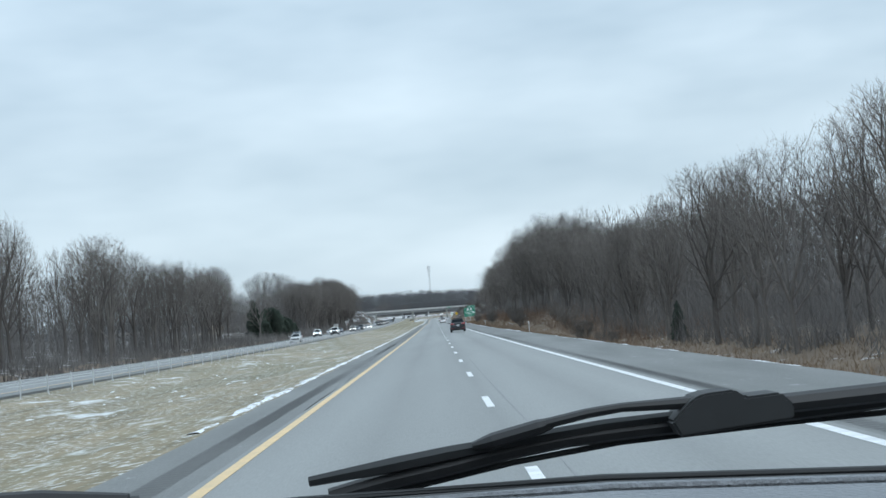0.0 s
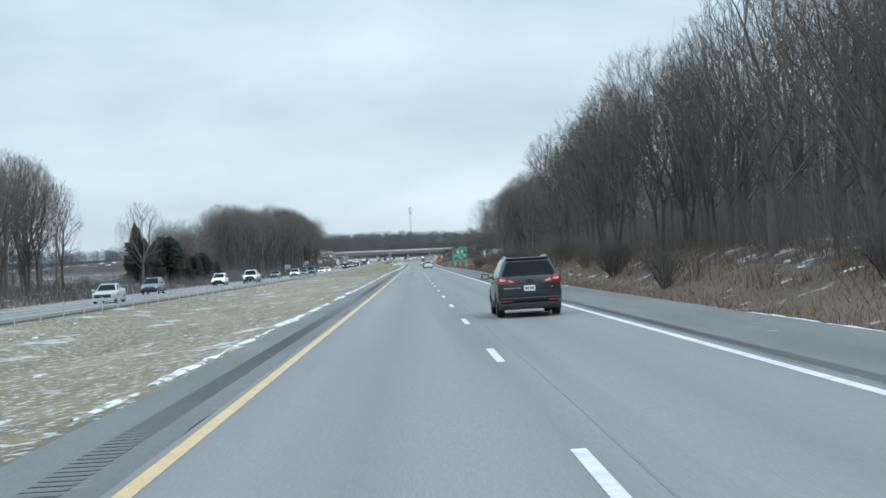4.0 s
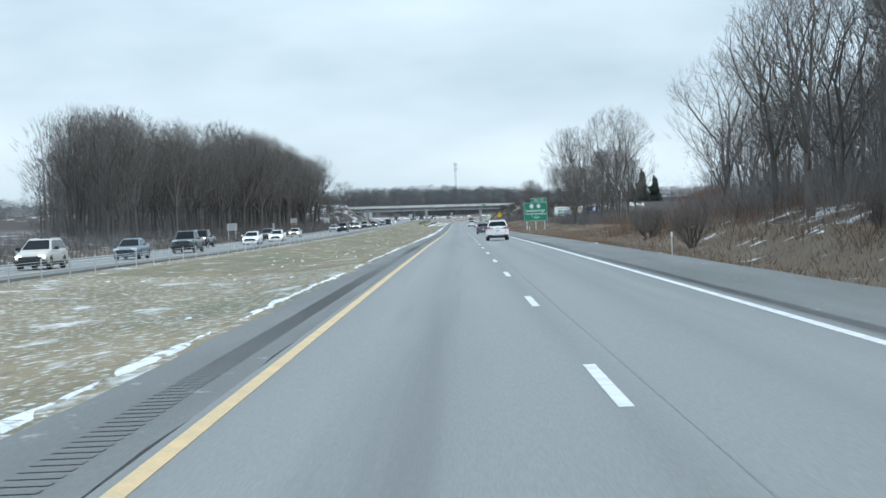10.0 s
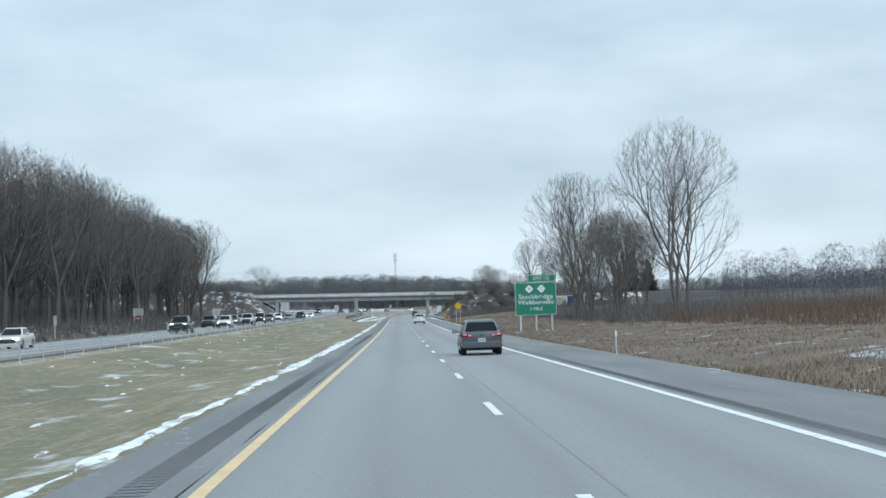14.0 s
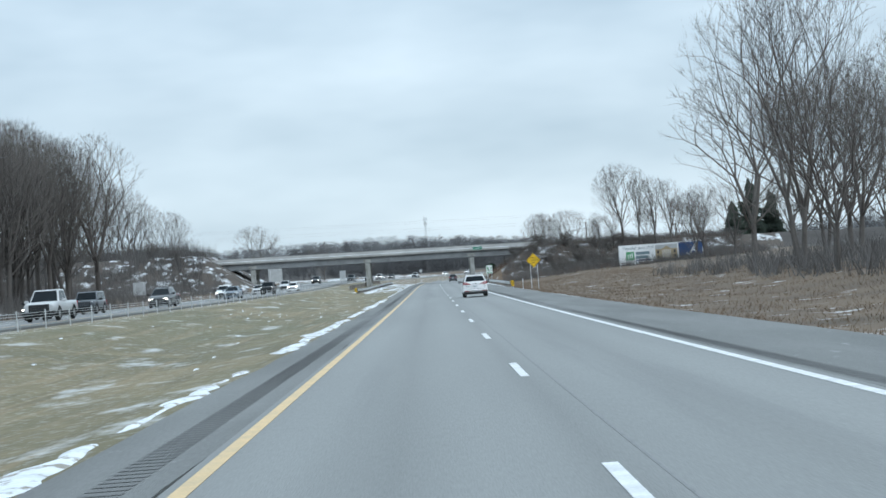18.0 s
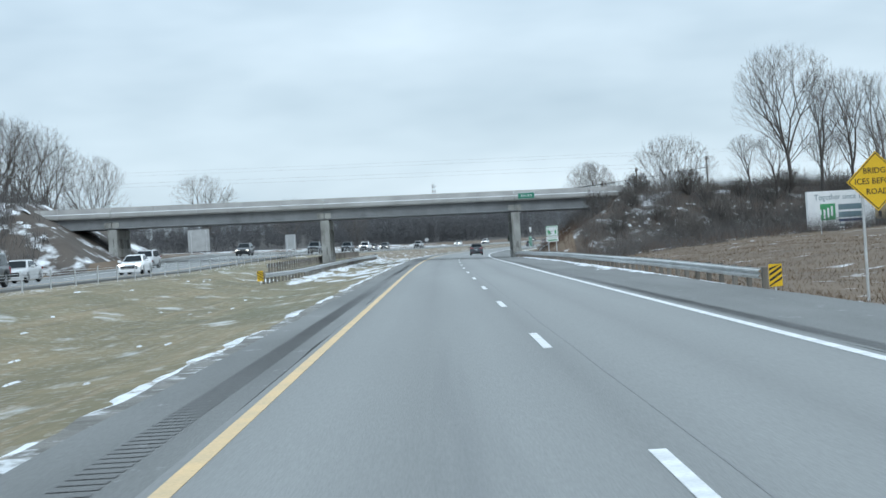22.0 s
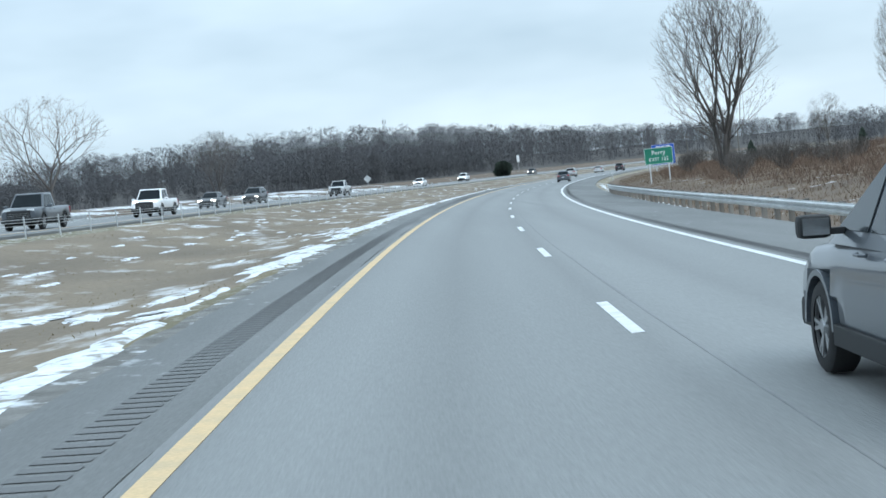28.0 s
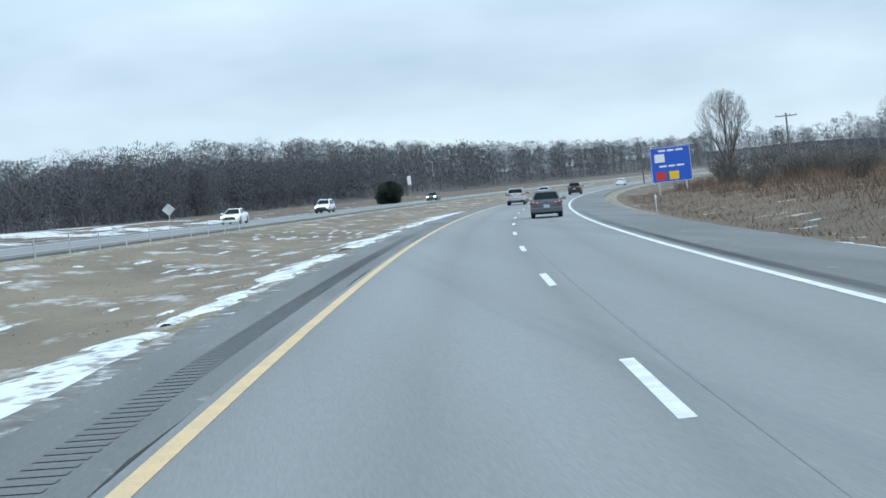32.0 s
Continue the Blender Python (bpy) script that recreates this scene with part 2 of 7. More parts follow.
M_GROOVE = material("milled_asphalt_groove", (0.155, 0.158, 0.158), 0.9, color2=(0.125, 0.128, 0.128), scale=0.3)
M_SNOW = material("old_roadside_snow", (0.80, 0.83, 0.87), 0.7, color2=(0.66, 0.69, 0.73), scale=1.2, fine=9, bump=0.8, bump_scale=10, detail=7)
M_THINSNOW = material("thin_snow_over_grass", (0.78, 0.81, 0.85), 0.75, color2=(0.62, 0.65, 0.69), scale=1.2, fine=9, bump=0.8, bump_scale=10, detail=7)
overlay(M_THINSNOW, (0.20, 0.165, 0.11), 0.52, 0.60, 2.4, detail=10, stretch=(1, 0.9, 1), amount=0.85, offset=(1, 5, 0))
M_CONCRETE = material("weathered_concrete", (0.43, 0.43, 0.42), 0.85, color2=(0.32, 0.32, 0.31), scale=0.5, fine=18, bump=0.3, bump_scale=25, detail=7)
overlay(M_CONCRETE, (0.2, 0.185, 0.17), 0.60, 0.75, 0.9, detail=8, stretch=(1, 1, 0.35), amount=0.55)
M_PIER = material("streaked_pier_concrete", (0.37, 0.375, 0.36), 0.9, color2=(0.26, 0.265, 0.25), scale=0.6, fine=16, bump=0.4, bump_scale=22, detail=8)
overlay(M_PIER, (0.12, 0.115, 0.105), 0.50, 0.62, 1.6, detail=8, stretch=(1, 1, 0.25), amount=0.7)
overlay(M_PIER, (0.07, 0.068, 0.065), 0.64, 0.72, 0.9, detail=6, stretch=(1, 1, 0.5), amount=0.8, offset=(4, 1, 2))
M_BEAM = material("grey_painted_girder", (0.23, 0.245, 0.255), 0.6, color2=(0.18, 0.19, 0.2), scale=0.7, fine=14, detail=6)
overlay(M_BEAM, (0.11, 0.115, 0.12), 0.56, 0.72, 0.4, detail=8, stretch=(1, 1, 0.5), amount=0.6)
M_GALV = material("galvanized_steel", (0.60, 0.62, 0.63), 0.5, 0.45, color2=(0.46, 0.475, 0.485), scale=1.5, fine=20, vary=0.1)
M_WOODPOST = material("weathered_wood_post", (0.20, 0.185, 0.165), 0.9, color2=(0.12, 0.11, 0.1), scale=3, fine=30, bump=0.4, vary=0.25, stretch=(1, 1, 0.2))
M_BARK = material("grey_brown_bark", (0.145, 0.133, 0.125), 0.95, color2=(0.09, 0.083, 0.078), scale=1.5, fine=12, bump=0.6, vary=0.25, stretch=(1, 1, 0.25), spec=0.04)
M_TWIG = material("bare_twigs", (0.175, 0.160, 0.150), 0.95, color2=(0.12, 0.11, 0.103), scale=0.4, fine=4, vary=0.2, spec=0.04)
# twig colour greyed to stand in for haze over the woods
M_HAZED_TWIG = material("distant_bare_woods", (0.168, 0.16, 0.156), 0.95, color2=(0.12, 0.114, 0.112), scale=0.03, fine=0.4, spec=0.04)
# blue-grey haze mixed into the twig colour of the ridge and far tree line
M_HAZED_RIDGE = material("distant_wooded_ridge", (0.132, 0.133, 0.14), 0.95, color2=(0.11, 0.111, 0.116), scale=0.03, fine=0.4, spec=0.04)
M_RUST = material("rust_dead_leaves", (0.21, 0.095, 0.05), 0.85, color2=(0.13, 0.06, 0.035), scale=1.5, fine=8, spec=0.04)
M_TUFT = material("tan_grass_tufts", (0.24, 0.19, 0.11), 0.95, color2=(0.17, 0.14, 0.085), scale=0.3, fine=3, spec=0.04)
M_NEEDLE = material("dark_conifer_needles", (0.058, 0.072, 0.058), 0.9, color2=(0.036, 0.047, 0.04), scale=1.2, fine=8, vary=0.2, spec=0.04)
M_WEED = material("dry_brown_weeds", (0.215, 0.156, 0.108), 0.95, color2=(0.15, 0.11, 0.079), scale=0.25, fine=3, spec=0.04)
M_REDWEED = material("rust_brown_brush", (0.185, 0.128, 0.098), 0.95, color2=(0.125, 0.09, 0.07), scale=0.3, fine=3, spec=0.04)
M_GREEN = material("green_sign_sheeting", (0.012, 0.20, 0.125), 0.45, color2=(0.010, 0.175, 0.11), scale=0.8)
M_BLUE = material("blue_sign_sheeting", (0.02, 0.10, 0.52), 0.45, color2=(0.018, 0.09, 0.46), scale=0.8)
M_SIGNYEL = material("yellow_sign_sheeting", (0.83, 0.52, 0.015), 0.45, color2=(0.76, 0.47, 0.015), scale=0.8)
M_SIGNWHITE = material("white_sign_sheeting", (0.78, 0.80, 0.81), 0.45, color2=(0.70, 0.72, 0.73), scale=0.8)
M_BLACK = material("black_marking", (0.02, 0.02, 0.022), 0.5)
M_SIGNBACK = material("bare_aluminium_sign_back", (0.52, 0.54, 0.55), 0.5, 0.4, scale=1.0)
M_ORANGE = material("orange_logo_panel", (0.72, 0.2, 0.03), 0.5)
M_REDLOGO = material("red_logo_panel", (0.55, 0.04, 0.03), 0.5)
M_SIGNRED = material("red_sign_sheeting", (0.5, 0.025, 0.03), 0.5)
M_NAVY = material("navy_printed_vinyl", (0.02, 0.06, 0.17), 0.5, scale=0.5)
M_SANDSTONE = material("tan_printed_vinyl", (0.46, 0.36, 0.22), 0.6, color2=(0.3, 0.24, 0.16), scale=1.2)
M_PRINTGREY = material("grey_lettering", (0.16, 0.24, 0.27), 0.6)
M_LEAFGREEN = material("bright_green_print", (0.06, 0.33, 0.14), 0.6)


# ---- small tools ----
def part(name, bm, mat, parent=None, label=""):
    me = bpy.data.meshes.new(name)
    bm.to_mesh(me)
    bm.free()
    me.materials.append(mat)
    ob = new(name, me)
    if parent is not None:
        ob.parent = parent
    if label:
        ob["label"] = label
    return ob


def mesh_part(name, verts, faces, mat, parent=None, smooth=False):
    me = bpy.data.meshes.new(name)
    me.from_pydata(verts, [], faces)
    if smooth:
        me.polygons.foreach_set("use_smooth", [True] * len(me.polygons))
    me.materials.append(mat)
    ob = new(name, me)
    if parent is not None:
        ob.parent = parent
    return ob


def share(ob, m, parent=None):
    """Another object on the same mesh."""
    o = new(ob.name.split(".")[0], ob.data)
    o.parent = parent
    o.matrix_basis = m
    return o


def box(bm, x0, x1, y0, y1, z0, z1, bevel=0.0):
    r = bmesh.ops.create_cube(bm, size=1.0)["verts"]
    for v in r:
        v.co = Vector((x0 + (v.co.x + 0.5) * (x1 - x0), y0 + (v.co.y + 0.5) * (y1 - y0), z0 + (v.co.z + 0.5) * (z1 - z0)))
    if bevel:
        es = list({e for v in r for e in v.link_edges})
        bmesh.ops.bevel(bm, geom=es, offset=bevel, segments=2, affect="EDGES", profile=0.6)
    return r


def box_bm(*a, bevel=0.0):
    bm = bmesh.new()
    box(bm, *a, bevel=bevel)
    return bm


def tube(bm, pts, radii, sides=8, caps=True):
    """A swept tube through pts."""
    rings = []
    for i, p in enumerate(pts):
        p = Vector(p)
        d = (Vector(pts[min(i + 1, len(pts) - 1)]) - Vector(pts[max(i - 1, 0)])).normalized()
        a = d.orthogonal().normalized()
        b = d.cross(a)
        rad = radii[i] if isinstance(radii, (list, tuple)) else radii
        rings.append([bm.verts.new(p + (a * math.cos(k * math.tau / sides) + b * math.sin(k * math.tau / sides)) * rad) for k in range(sides)])
    for r0, r1 in zip(rings, rings[1:]):
        best = min(range(sides), key=lambda j: (r1[j].co - r0[0].co).length)
        r1[:] = r1[best:] + r1[:best]
        for k in range(sides):
            bm.faces.new((r0[k], r0[(k + 1) % sides], r1[(k + 1) % sides], r1[k]))
    if caps:
        bm.faces.new(rings[0][::-1])
        bm.faces.new(rings[-1])


def tube_bm(pts, radii, sides=8):
    bm = bmesh.new()
    tube(bm, pts, radii, sides)
    return bm


def thing(name, m, label, category, group="", kind=""):
    e = new(name)
    e.matrix_basis = m
    return tagged(e, label, category, group, kind)


def text_part(name, words, size, mat, parent, m, label="", align="CENTER", squash=1.0):
    c = bpy.data.curves.new(name, "FONT")
    c.body, c.size, c.align_x, c.align_y, c.extrude = words, size, align, "CENTER", 0.004
    c.resolution_u = 2
    tmp = bpy.data.objects.new(name, c)
    scene.collection.objects.link(tmp)
    me = bpy.data.meshes.new_from_object(tmp.evaluated_get(bpy.context.evaluated_depsgraph_get()))
    bpy.data.objects.remove(tmp)
    me.materials.clear()
    me.materials.append(mat)
    ob = new(name, me)
    ob.parent = parent
    ob.matrix_basis = m @ Matrix.Diagonal((squash, 1, 1, 1))
    if label:
        ob["label"] = label
    return ob


UP = pose(0, 0, 0, 90, 0, 0)   # writing stood upright, facing -y


# ---- the road's alignment: a dash line that runs along +y and bends to the right past the bridge ----
DS = 2.5
S0, S1 = -400.0, 3000.0
_n = int((S1 - S0) / DS) + 1
_s = S0 + DS * np.arange(_n)
BEND_A, BEND_B, RADIUS, BEND_END = 738.5, 962.5, 1482.0, 1700.0
_k = np.clip((_s - BEND_A) / (BEND_B - BEND_A), 0, 1) * np.clip((BEND_END + 100 - _s) / 100, 0, 1) / RADIUS
_h = np.cumsum(_k) * DS
_x = np.cumsum(np.sin(_h)) * DS
_y = S0 + np.cumsum(np.cos(_h)) * DS
_x -= np.interp(0, _s, _x)
_y -= np.interp(0, _s, _y)
PROFILE_S = [-400, -90, -20, 33, 103, 156, 225, 295, 365, 418, 487, 555, 607, 677, 747, 799, 833, 900, 962, 1009, 1200, 1500, 2000, 3000]
PROFILE_Z = [2.8, 1.67, 1.38, 1.20, 0.97, 0.83, 0.72, 0.67, 0.53, 0.34, 0.08, 0.0, 0.03, 0.18, 0.41, 0.62, 0.70, 0.87, 0.99, 1.14, 1.7, 2.4, 3.0, 4.0]
_z = np.interp(_s, PROFILE_S, PROFILE_Z)
_z = np.convolve(np.pad(_z, 12, mode="edge"), np.ones(25) / 25, mode="valid")
_bank = np.clip((_s - 790) / 80, 0, 1) * 0.041 * np.clip((BEND_END + 100 - _s) / 100, 0, 1)


LIFT_S = [-400, 380, 500, 600, 780, 900, 1000, 1150, 3000]
LIFT_Z = [0.0, 0.0, 0.45, 0.85, 0.9, 0.65, 0.5, 0.2, 0.2]


def lift(s, off):
    """The opposite carriageway lies higher along the middle stretch."""
    k = np.clip((-np.asarray(off) - 9) / 11, 0, 1)
    return np.interp(s, LIFT_S, LIFT_Z) * k * k * (3 - 2 * k)


def road_z(s, off=0.0):
    """Height of the pavement plane; it leans to the right in the bend."""
    return np.interp(s, _s, _z) - np.interp(s, _s, _bank) * np.clip(off, -34, 9) + lift(s, off)


def at(s, off=0.0, dz=0.0):
    h = np.interp(s, _s, _h)
    return Vector((np.interp(s, _s, _x) + off * np.cos(h), np.interp(s, _s, _y) - off * np.sin(h), road_z(s, off) + dz))


def along(x, y):
    """Station and offset of a point of the plan."""
    i = int(np.argmin((_x - x) ** 2 + (_y - y) ** 2))
    h = _h[i]
    dx, dy = x - _x[i], y - _y[i]
    return _s[i] + dx * math.sin(h) + dy * math.cos(h), dx * math.cos(h) - dy * math.sin(h)


def heading(s):
    return math.degrees(np.interp(s, _s, _h))

# ---- ground: one sheet along the road, out to the horizon ----
OPP = -26.2            # dash line of the opposite carriageway
BR_Y, BR_SKEW = 844.0, 0.11
ABUT_R, ABUT_L = 19.6, -47.8


def smooth01(x):
    x = np.clip(x, 0, 1)
    return x * x * (3 - 2 * x)


SECT_X = [-2000, -900, -500, -250, -140, -90, -70, -55, -48, -42, -38, -35.5, -33.3, -30, -22, -20.6, -19, -16, -13, -10.5, -8, -6.3, -5.4, -4, 0, 4, 6.9, 7.7, 9, 11, 14, 17, 21, 26, 34, 45, 60, 90, 140, 250, 500, 800]
SECT_Z = [20, 14, 8, 5, 3, 2, 1.6, 1.2, 0.8, 0.1, -0.8, -1.0, -0.12, -0.1, -0.1, -0.12, -0.2, -0.38, -0.5, -0.48, -0.34, -0.16, -0.1, -0.1, -0.1, -0.1, -0.1, -0.2, -0.55, -0.65, -0.3, 0.1, 0.5, 0.9, 1.2, 1.6, 2, 3, 4, 6, 10, 14]


def ground_dz(s, off):
    """Height of the ground against the pavement plane."""
    z = np.interp(off, SECT_X, SECT_Z)
    # the wooded bank beside the first stretch
    bank = smooth01((s - 40) / 110) * smooth01((430 - s) / 90) * smooth01((off - 9.5) / 8) * 1.5
    bank = bank - 1.2 * smooth01((110 - s) / 90) * smooth01((off - 8.5) / 4)
    # low field before the bridge
    field = smooth01((s - 440) / 80) * smooth01((840 - s) / 40) * smooth01((off - 9) / 10) * 0.9
    hill = (12 + 3.5 * np.sin(s * 0.006 + 0.5) + 2.0 * np.sin(off * 0.021)) * (1 - 0.4 * smooth01((-off - 110) / 90)) * smooth01((s - 1230) / 260) * smooth01((-off - 45) / 130) + 5 * smooth01((s - 1250) / 300) * smooth01((off - 40) / 120)
    low = smooth01((s - 925) / 70) * smooth01((off - 10) / 25) * 1.3
    z = z + bank - field - low + hill
    # approaches of the overpass
    cross = s - (BR_Y + BR_SKEW * off + 3.9)
    top = 7.15 - 0.017 * off
    side = top - np.maximum(np.abs(cross) - 5.6, 0) / 1.9
    end_r = top - np.maximum(ABUT_R - 1.0 - off, 0) / 1.55
    end_l = top - np.maximum(off - (ABUT_L + 1.0), 0) / 1.55
    fade = np.where(off > 0, np.clip((330 - off) / 200, 0, 1), np.clip((330 + off) / 200, 0, 1))
    emb = np.where(off > 0, np.minimum(side, end_r), np.minimum(side, end_l)) * fade
    rough = (np.sin(s * 0.37 + off * 0.9) + np.sin(s * 0.11 - off * 0.43)) * 0.05 * np.clip((np.abs(off + 13) - 22) / 8, 0, 1)
    return np.maximum(z, emb - 0.5) + rough


ROWS = np.concatenate([np.arange(-390, -120, 12), np.arange(-116, 790, 4.0), np.arange(790, 930, 1.5), np.arange(930, 1300, 4.0), np.arange(1300, 2950, 20)])
COLS = np.array(sorted(set(SECT_X + list(np.arange(-62, -34, 1.6)) + list(np.arange(-20, -6, 1.3)) + list(np.arange(8.2, 34, 1.3)) + [37, 40, 50, 55, 70, 110, 180])), dtype=float)


def build_ground():
    S, O = np.meshgrid(ROWS, COLS, indexing="ij")
    h = np.interp(S, _s, _h)
    X = np.interp(S, _s, _x) + O * np.cos(h)
    Y = np.interp(S, _s, _y) - O * np.sin(h)
    Z = road_z(S, O) + ground_dz(S, O)
    n, k = S.shape
    verts = np.stack([X, Y, Z], -1).reshape(-1, 3)
    i, j = np.meshgrid(np.arange(n - 1), np.arange(k - 1), indexing="ij")
    a = (i * k + j).ravel()
    faces = np.stack([a, a + 1, a + k + 1, a + k], -1)
    me = bpy.data.meshes.new("ground")
    me.from_pydata(verts.tolist(), [], faces.tolist())
    for m in (M_GRASS, M_BROWN, M_LITTER, M_FLOOR, M_TANGRASS, M_GRASS_BARE):
        me.materials.append(m)
    mid = (COLS[:-1] + COLS[1:]) / 2
    sm = (ROWS[:-1] + ROWS[1:]) / 2
    SM, OM = np.meshgrid(sm, mid, indexing="ij")
    idx = np.zeros(SM.shape, int)
    idx[(OM > 8.5) | (OM < -35)] = 1
    idx[(OM > -19.5) & (OM < -5.5) & (SM > 330)] = 5
    idx[(OM > -19.5) & (OM < -6) & (SM > 885)] = 4
    idx[(OM > 15) & (SM < 455) & (SM > 110)] = 2
    idx[(OM < -42) & (SM < 705)] = 2
    idx[(np.abs(OM + 13) > 42) & (SM > 1190)] = 3
    idx[(OM < -120) | (OM > 70)] = 3
    idx[(OM < -36) & (np.abs(SM - (BR_Y + 5)) < 26)] = 2
    idx[(OM > 12.5) & (OM < 75) & (np.abs(SM - (BR_Y + BR_SKEW * OM + 3.9)) < 19)] = 2
    me.polygons.foreach_set("material_index", idx.ravel().tolist())
    me.polygons.foreach_set("use_smooth", [True] * len(me.polygons))
    return tagged(new("ground", me), "dormant tan grass with patchy snow beside the motorway", "ground", kind="structure")


build_ground()


def strip(name, o0, o1, dz, thick, mat, s0, s1, step, label, category="road", parent=None, kind="structure", wobble=0.0, seed=1):
    """A slab that follows the road between two offsets."""
    rnd = random.Random(seed)
    ss = np.arange(s0, s1 + 0.01, step)
    verts, faces = [], []
    for s in ss:
        w0 = (rnd.random() - 0.5) * wobble
        w1 = (rnd.random() - 0.5) * wobble
        for o, z in ((o0 + w0, dz - thick), (o0 + w0, dz), (o1 + w1, dz), (o1 + w1, dz - thick)):
            verts.append(at(s, o, z))
    for i in range(len(ss) - 1):
        b = 4 * i
        for k in range(3):
            faces.append((b + k, b + k + 1, b + k + 5, b + k + 4))
    faces.append((0, 1, 2, 3))
    e = 4 * (len(ss) - 1)
    faces.append((e + 3, e + 2, e + 1, e))
    ob = mesh_part(name, [tuple(v) for v in verts], faces, mat, parent)
    if mat is M_ASPHALT:
        axis = (o0 + o1) / 2
        ob.data.attributes.new("across", "FLOAT", "POINT").data.foreach_set("value", [v - axis for v in (o0, o0, o1, o1)] * len(ss))
    if label:
        tagged(ob, label, category, kind=kind)
    return ob


S_BEG, S_END = -300, 1900
road_main = strip("road_1", -3.85, 3.85, 0.0, 0.3, M_ASPHALT, S_BEG, S_END, 5, "two worn grey asphalt lanes of a motorway")
strip("shoulder_1", -5.3, -3.856, -0.006, 0.3, M_SHOULDER, S_BEG, S_END, 4, "narrow dark asphalt shoulder beside the median", "shoulder", wobble=0.12)
strip("shoulder_2", 3.856, 6.9, -0.006, 0.3, M_SHOULDER, S_BEG, S_END, 4, "wide dark asphalt shoulder along the slow lane", "shoulder", wobble=0.1, seed=2)
strip("verge", -5.75, -5.24, -0.06, 0.2, M_GRAVEL, 690, 1150, 1.5, "grey gravel verge beside the median shoulder", "verge", wobble=0.2, seed=5)
road_opp = strip("road_2", OPP - 3.85, OPP + 3.85, 0.0, 0.3, M_ASPHALT, S_BEG, S_END, 5, "two grey asphalt lanes of the opposite carriageway")
strip("shoulder_3", OPP + 3.856, OPP + 5.6, -0.006, 0.3, M_SHOULDER, S_BEG, S_END, 5, "dark shoulder of the opposite carriageway beside the median", "shoulder", wobble=0.1, seed=3)
strip("shoulder_4", OPP - 6.9, OPP - 3.856, -0.006, 0.3, M_SHOULDER, S_BEG, S_END, 5, "outer dark shoulder of the opposite carriageway", "shoulder", wobble=0.1, seed=4)
for nm, o, m, lab in (("edge_line_1", -3.66, M_YELLOW, "solid yellow edge line"), ("edge_line_2", 3.62, M_WHITE_LINE, "solid white edge line"),
                      ("edge_line_3", OPP + 3.62, M_YELLOW, "solid yellow edge line of the opposite lanes"), ("edge_line_4", OPP - 3.62, M_WHITE_LINE, "solid white edge line of the opposite lanes")):
    strip(nm, o - 0.085, o + 0.085, 0.006, 0.004, m, S_BEG, S_END, 5, lab, "road marking", kind="structure")

# lane dashes, 3.8 m long every 15.24 m
PHASE = -1.05


def dash_mesh():
    bm = box_bm(-0.07, 0.07, 0, 3.81, 0.002, 0.008)
    return bm


first = None
for base, s_a, s_b, par in ((0.0, -290, 1300, road_main), (OPP, -290, 1300, road_opp)):
    s = math.ceil((s_a - PHASE) / 15.24) * 15.24 + PHASE
    while s < s_b:
        p, q = at(s, base), at(s + 3.81, base)
        m = Matrix.Translation(p) @ Euler((math.atan2(q.z - p.z, 3.81), 0, -math.atan2(q.x - p.x, q.y - p.y))).to_matrix().to_4x4()
        if first is None:
            first = part("lane_dash", dash_mesh(), M_WHITE_LINE, par, "white lane dash")
            first.matrix_basis = m
        else:
            share(first, m, par)
        s += 15.24

# pavement joints, sealed cracks and the rumble strips
for nm, o, par in (("pavement_joint", 0.38, road_main), ("pavement_joint", OPP - 0.4, road_opp)):
    strip(nm, o - 0.012, o + 0.012, 0.0035, 0.003, M_TAR, S_BEG, 1300, 4, "", parent=par, wobble=0.03, seed=7)


def rumble(o0, o1, label, s0=-110, s1=1100):
    verts, faces = [], []
    s = s0
    while s < s1:
        k = len(verts)
        for ds, o in ((0, o0), (0, o1), (0.17, o1), (0.17, o0)):
            verts.append(tuple(at(s + ds, o, 0.001)))
        m = at(s + 0.085, (o0 + o1) / 2, -0.002)
        faces.append((k, k + 1, k + 2, k + 3))
        s += 0.30
    tagged(mesh_part("rumble_strip", verts, faces, M_GROOVE), label, "rumble strip", kind="stuff")


def road_stain(spots, label, seed):
    """Thin dark patches of wet and oil on the lanes: (s, off, half length, half width)."""
    rnd = random.Random(seed)
    verts, faces = [], []
    for s, o, ln, wd in spots:
        k, n = len(verts), 22
        for i in range(n):
            a = i * math.tau / n
            r = rnd.uniform(0.7, 1.1)
            verts.append(tuple(at(s + math.cos(a) * ln * r, o + math.sin(a) * wd * r, 0.0042)))
        faces.append(tuple(range(k, k + n))[::-1])
    tagged(mesh_part("road_stain", verts, faces, M_STAIN), label, "stain", kind="stuff")


road_stain([(868, 0.55, 4.2, 0.55), (874, 1.1, 3.0, 0.35), (862, -0.7, 2.6, 0.3), (858, 2.4, 3.2, 0.4), (881, 0.2, 2.4, 0.25)], "dark damp stains on the lanes past the overpass", 3)
rumble(-4.62, -4.22, "milled rumble strip in the median shoulder")
rumble(3.98, 4.28, "milled rumble strip in the outer shoulder")

# ---- overpass ----
def deck_z(x):
    return 5.76 - 0.015 * x


def on_bridge(x, back=0.0, z=0.0):
    """A point x along the overpass, back metres behind its near face, z above the beams' underside."""
    return Vector((x, BR_Y + BR_SKEW * x + back, deck_z(x) + z))


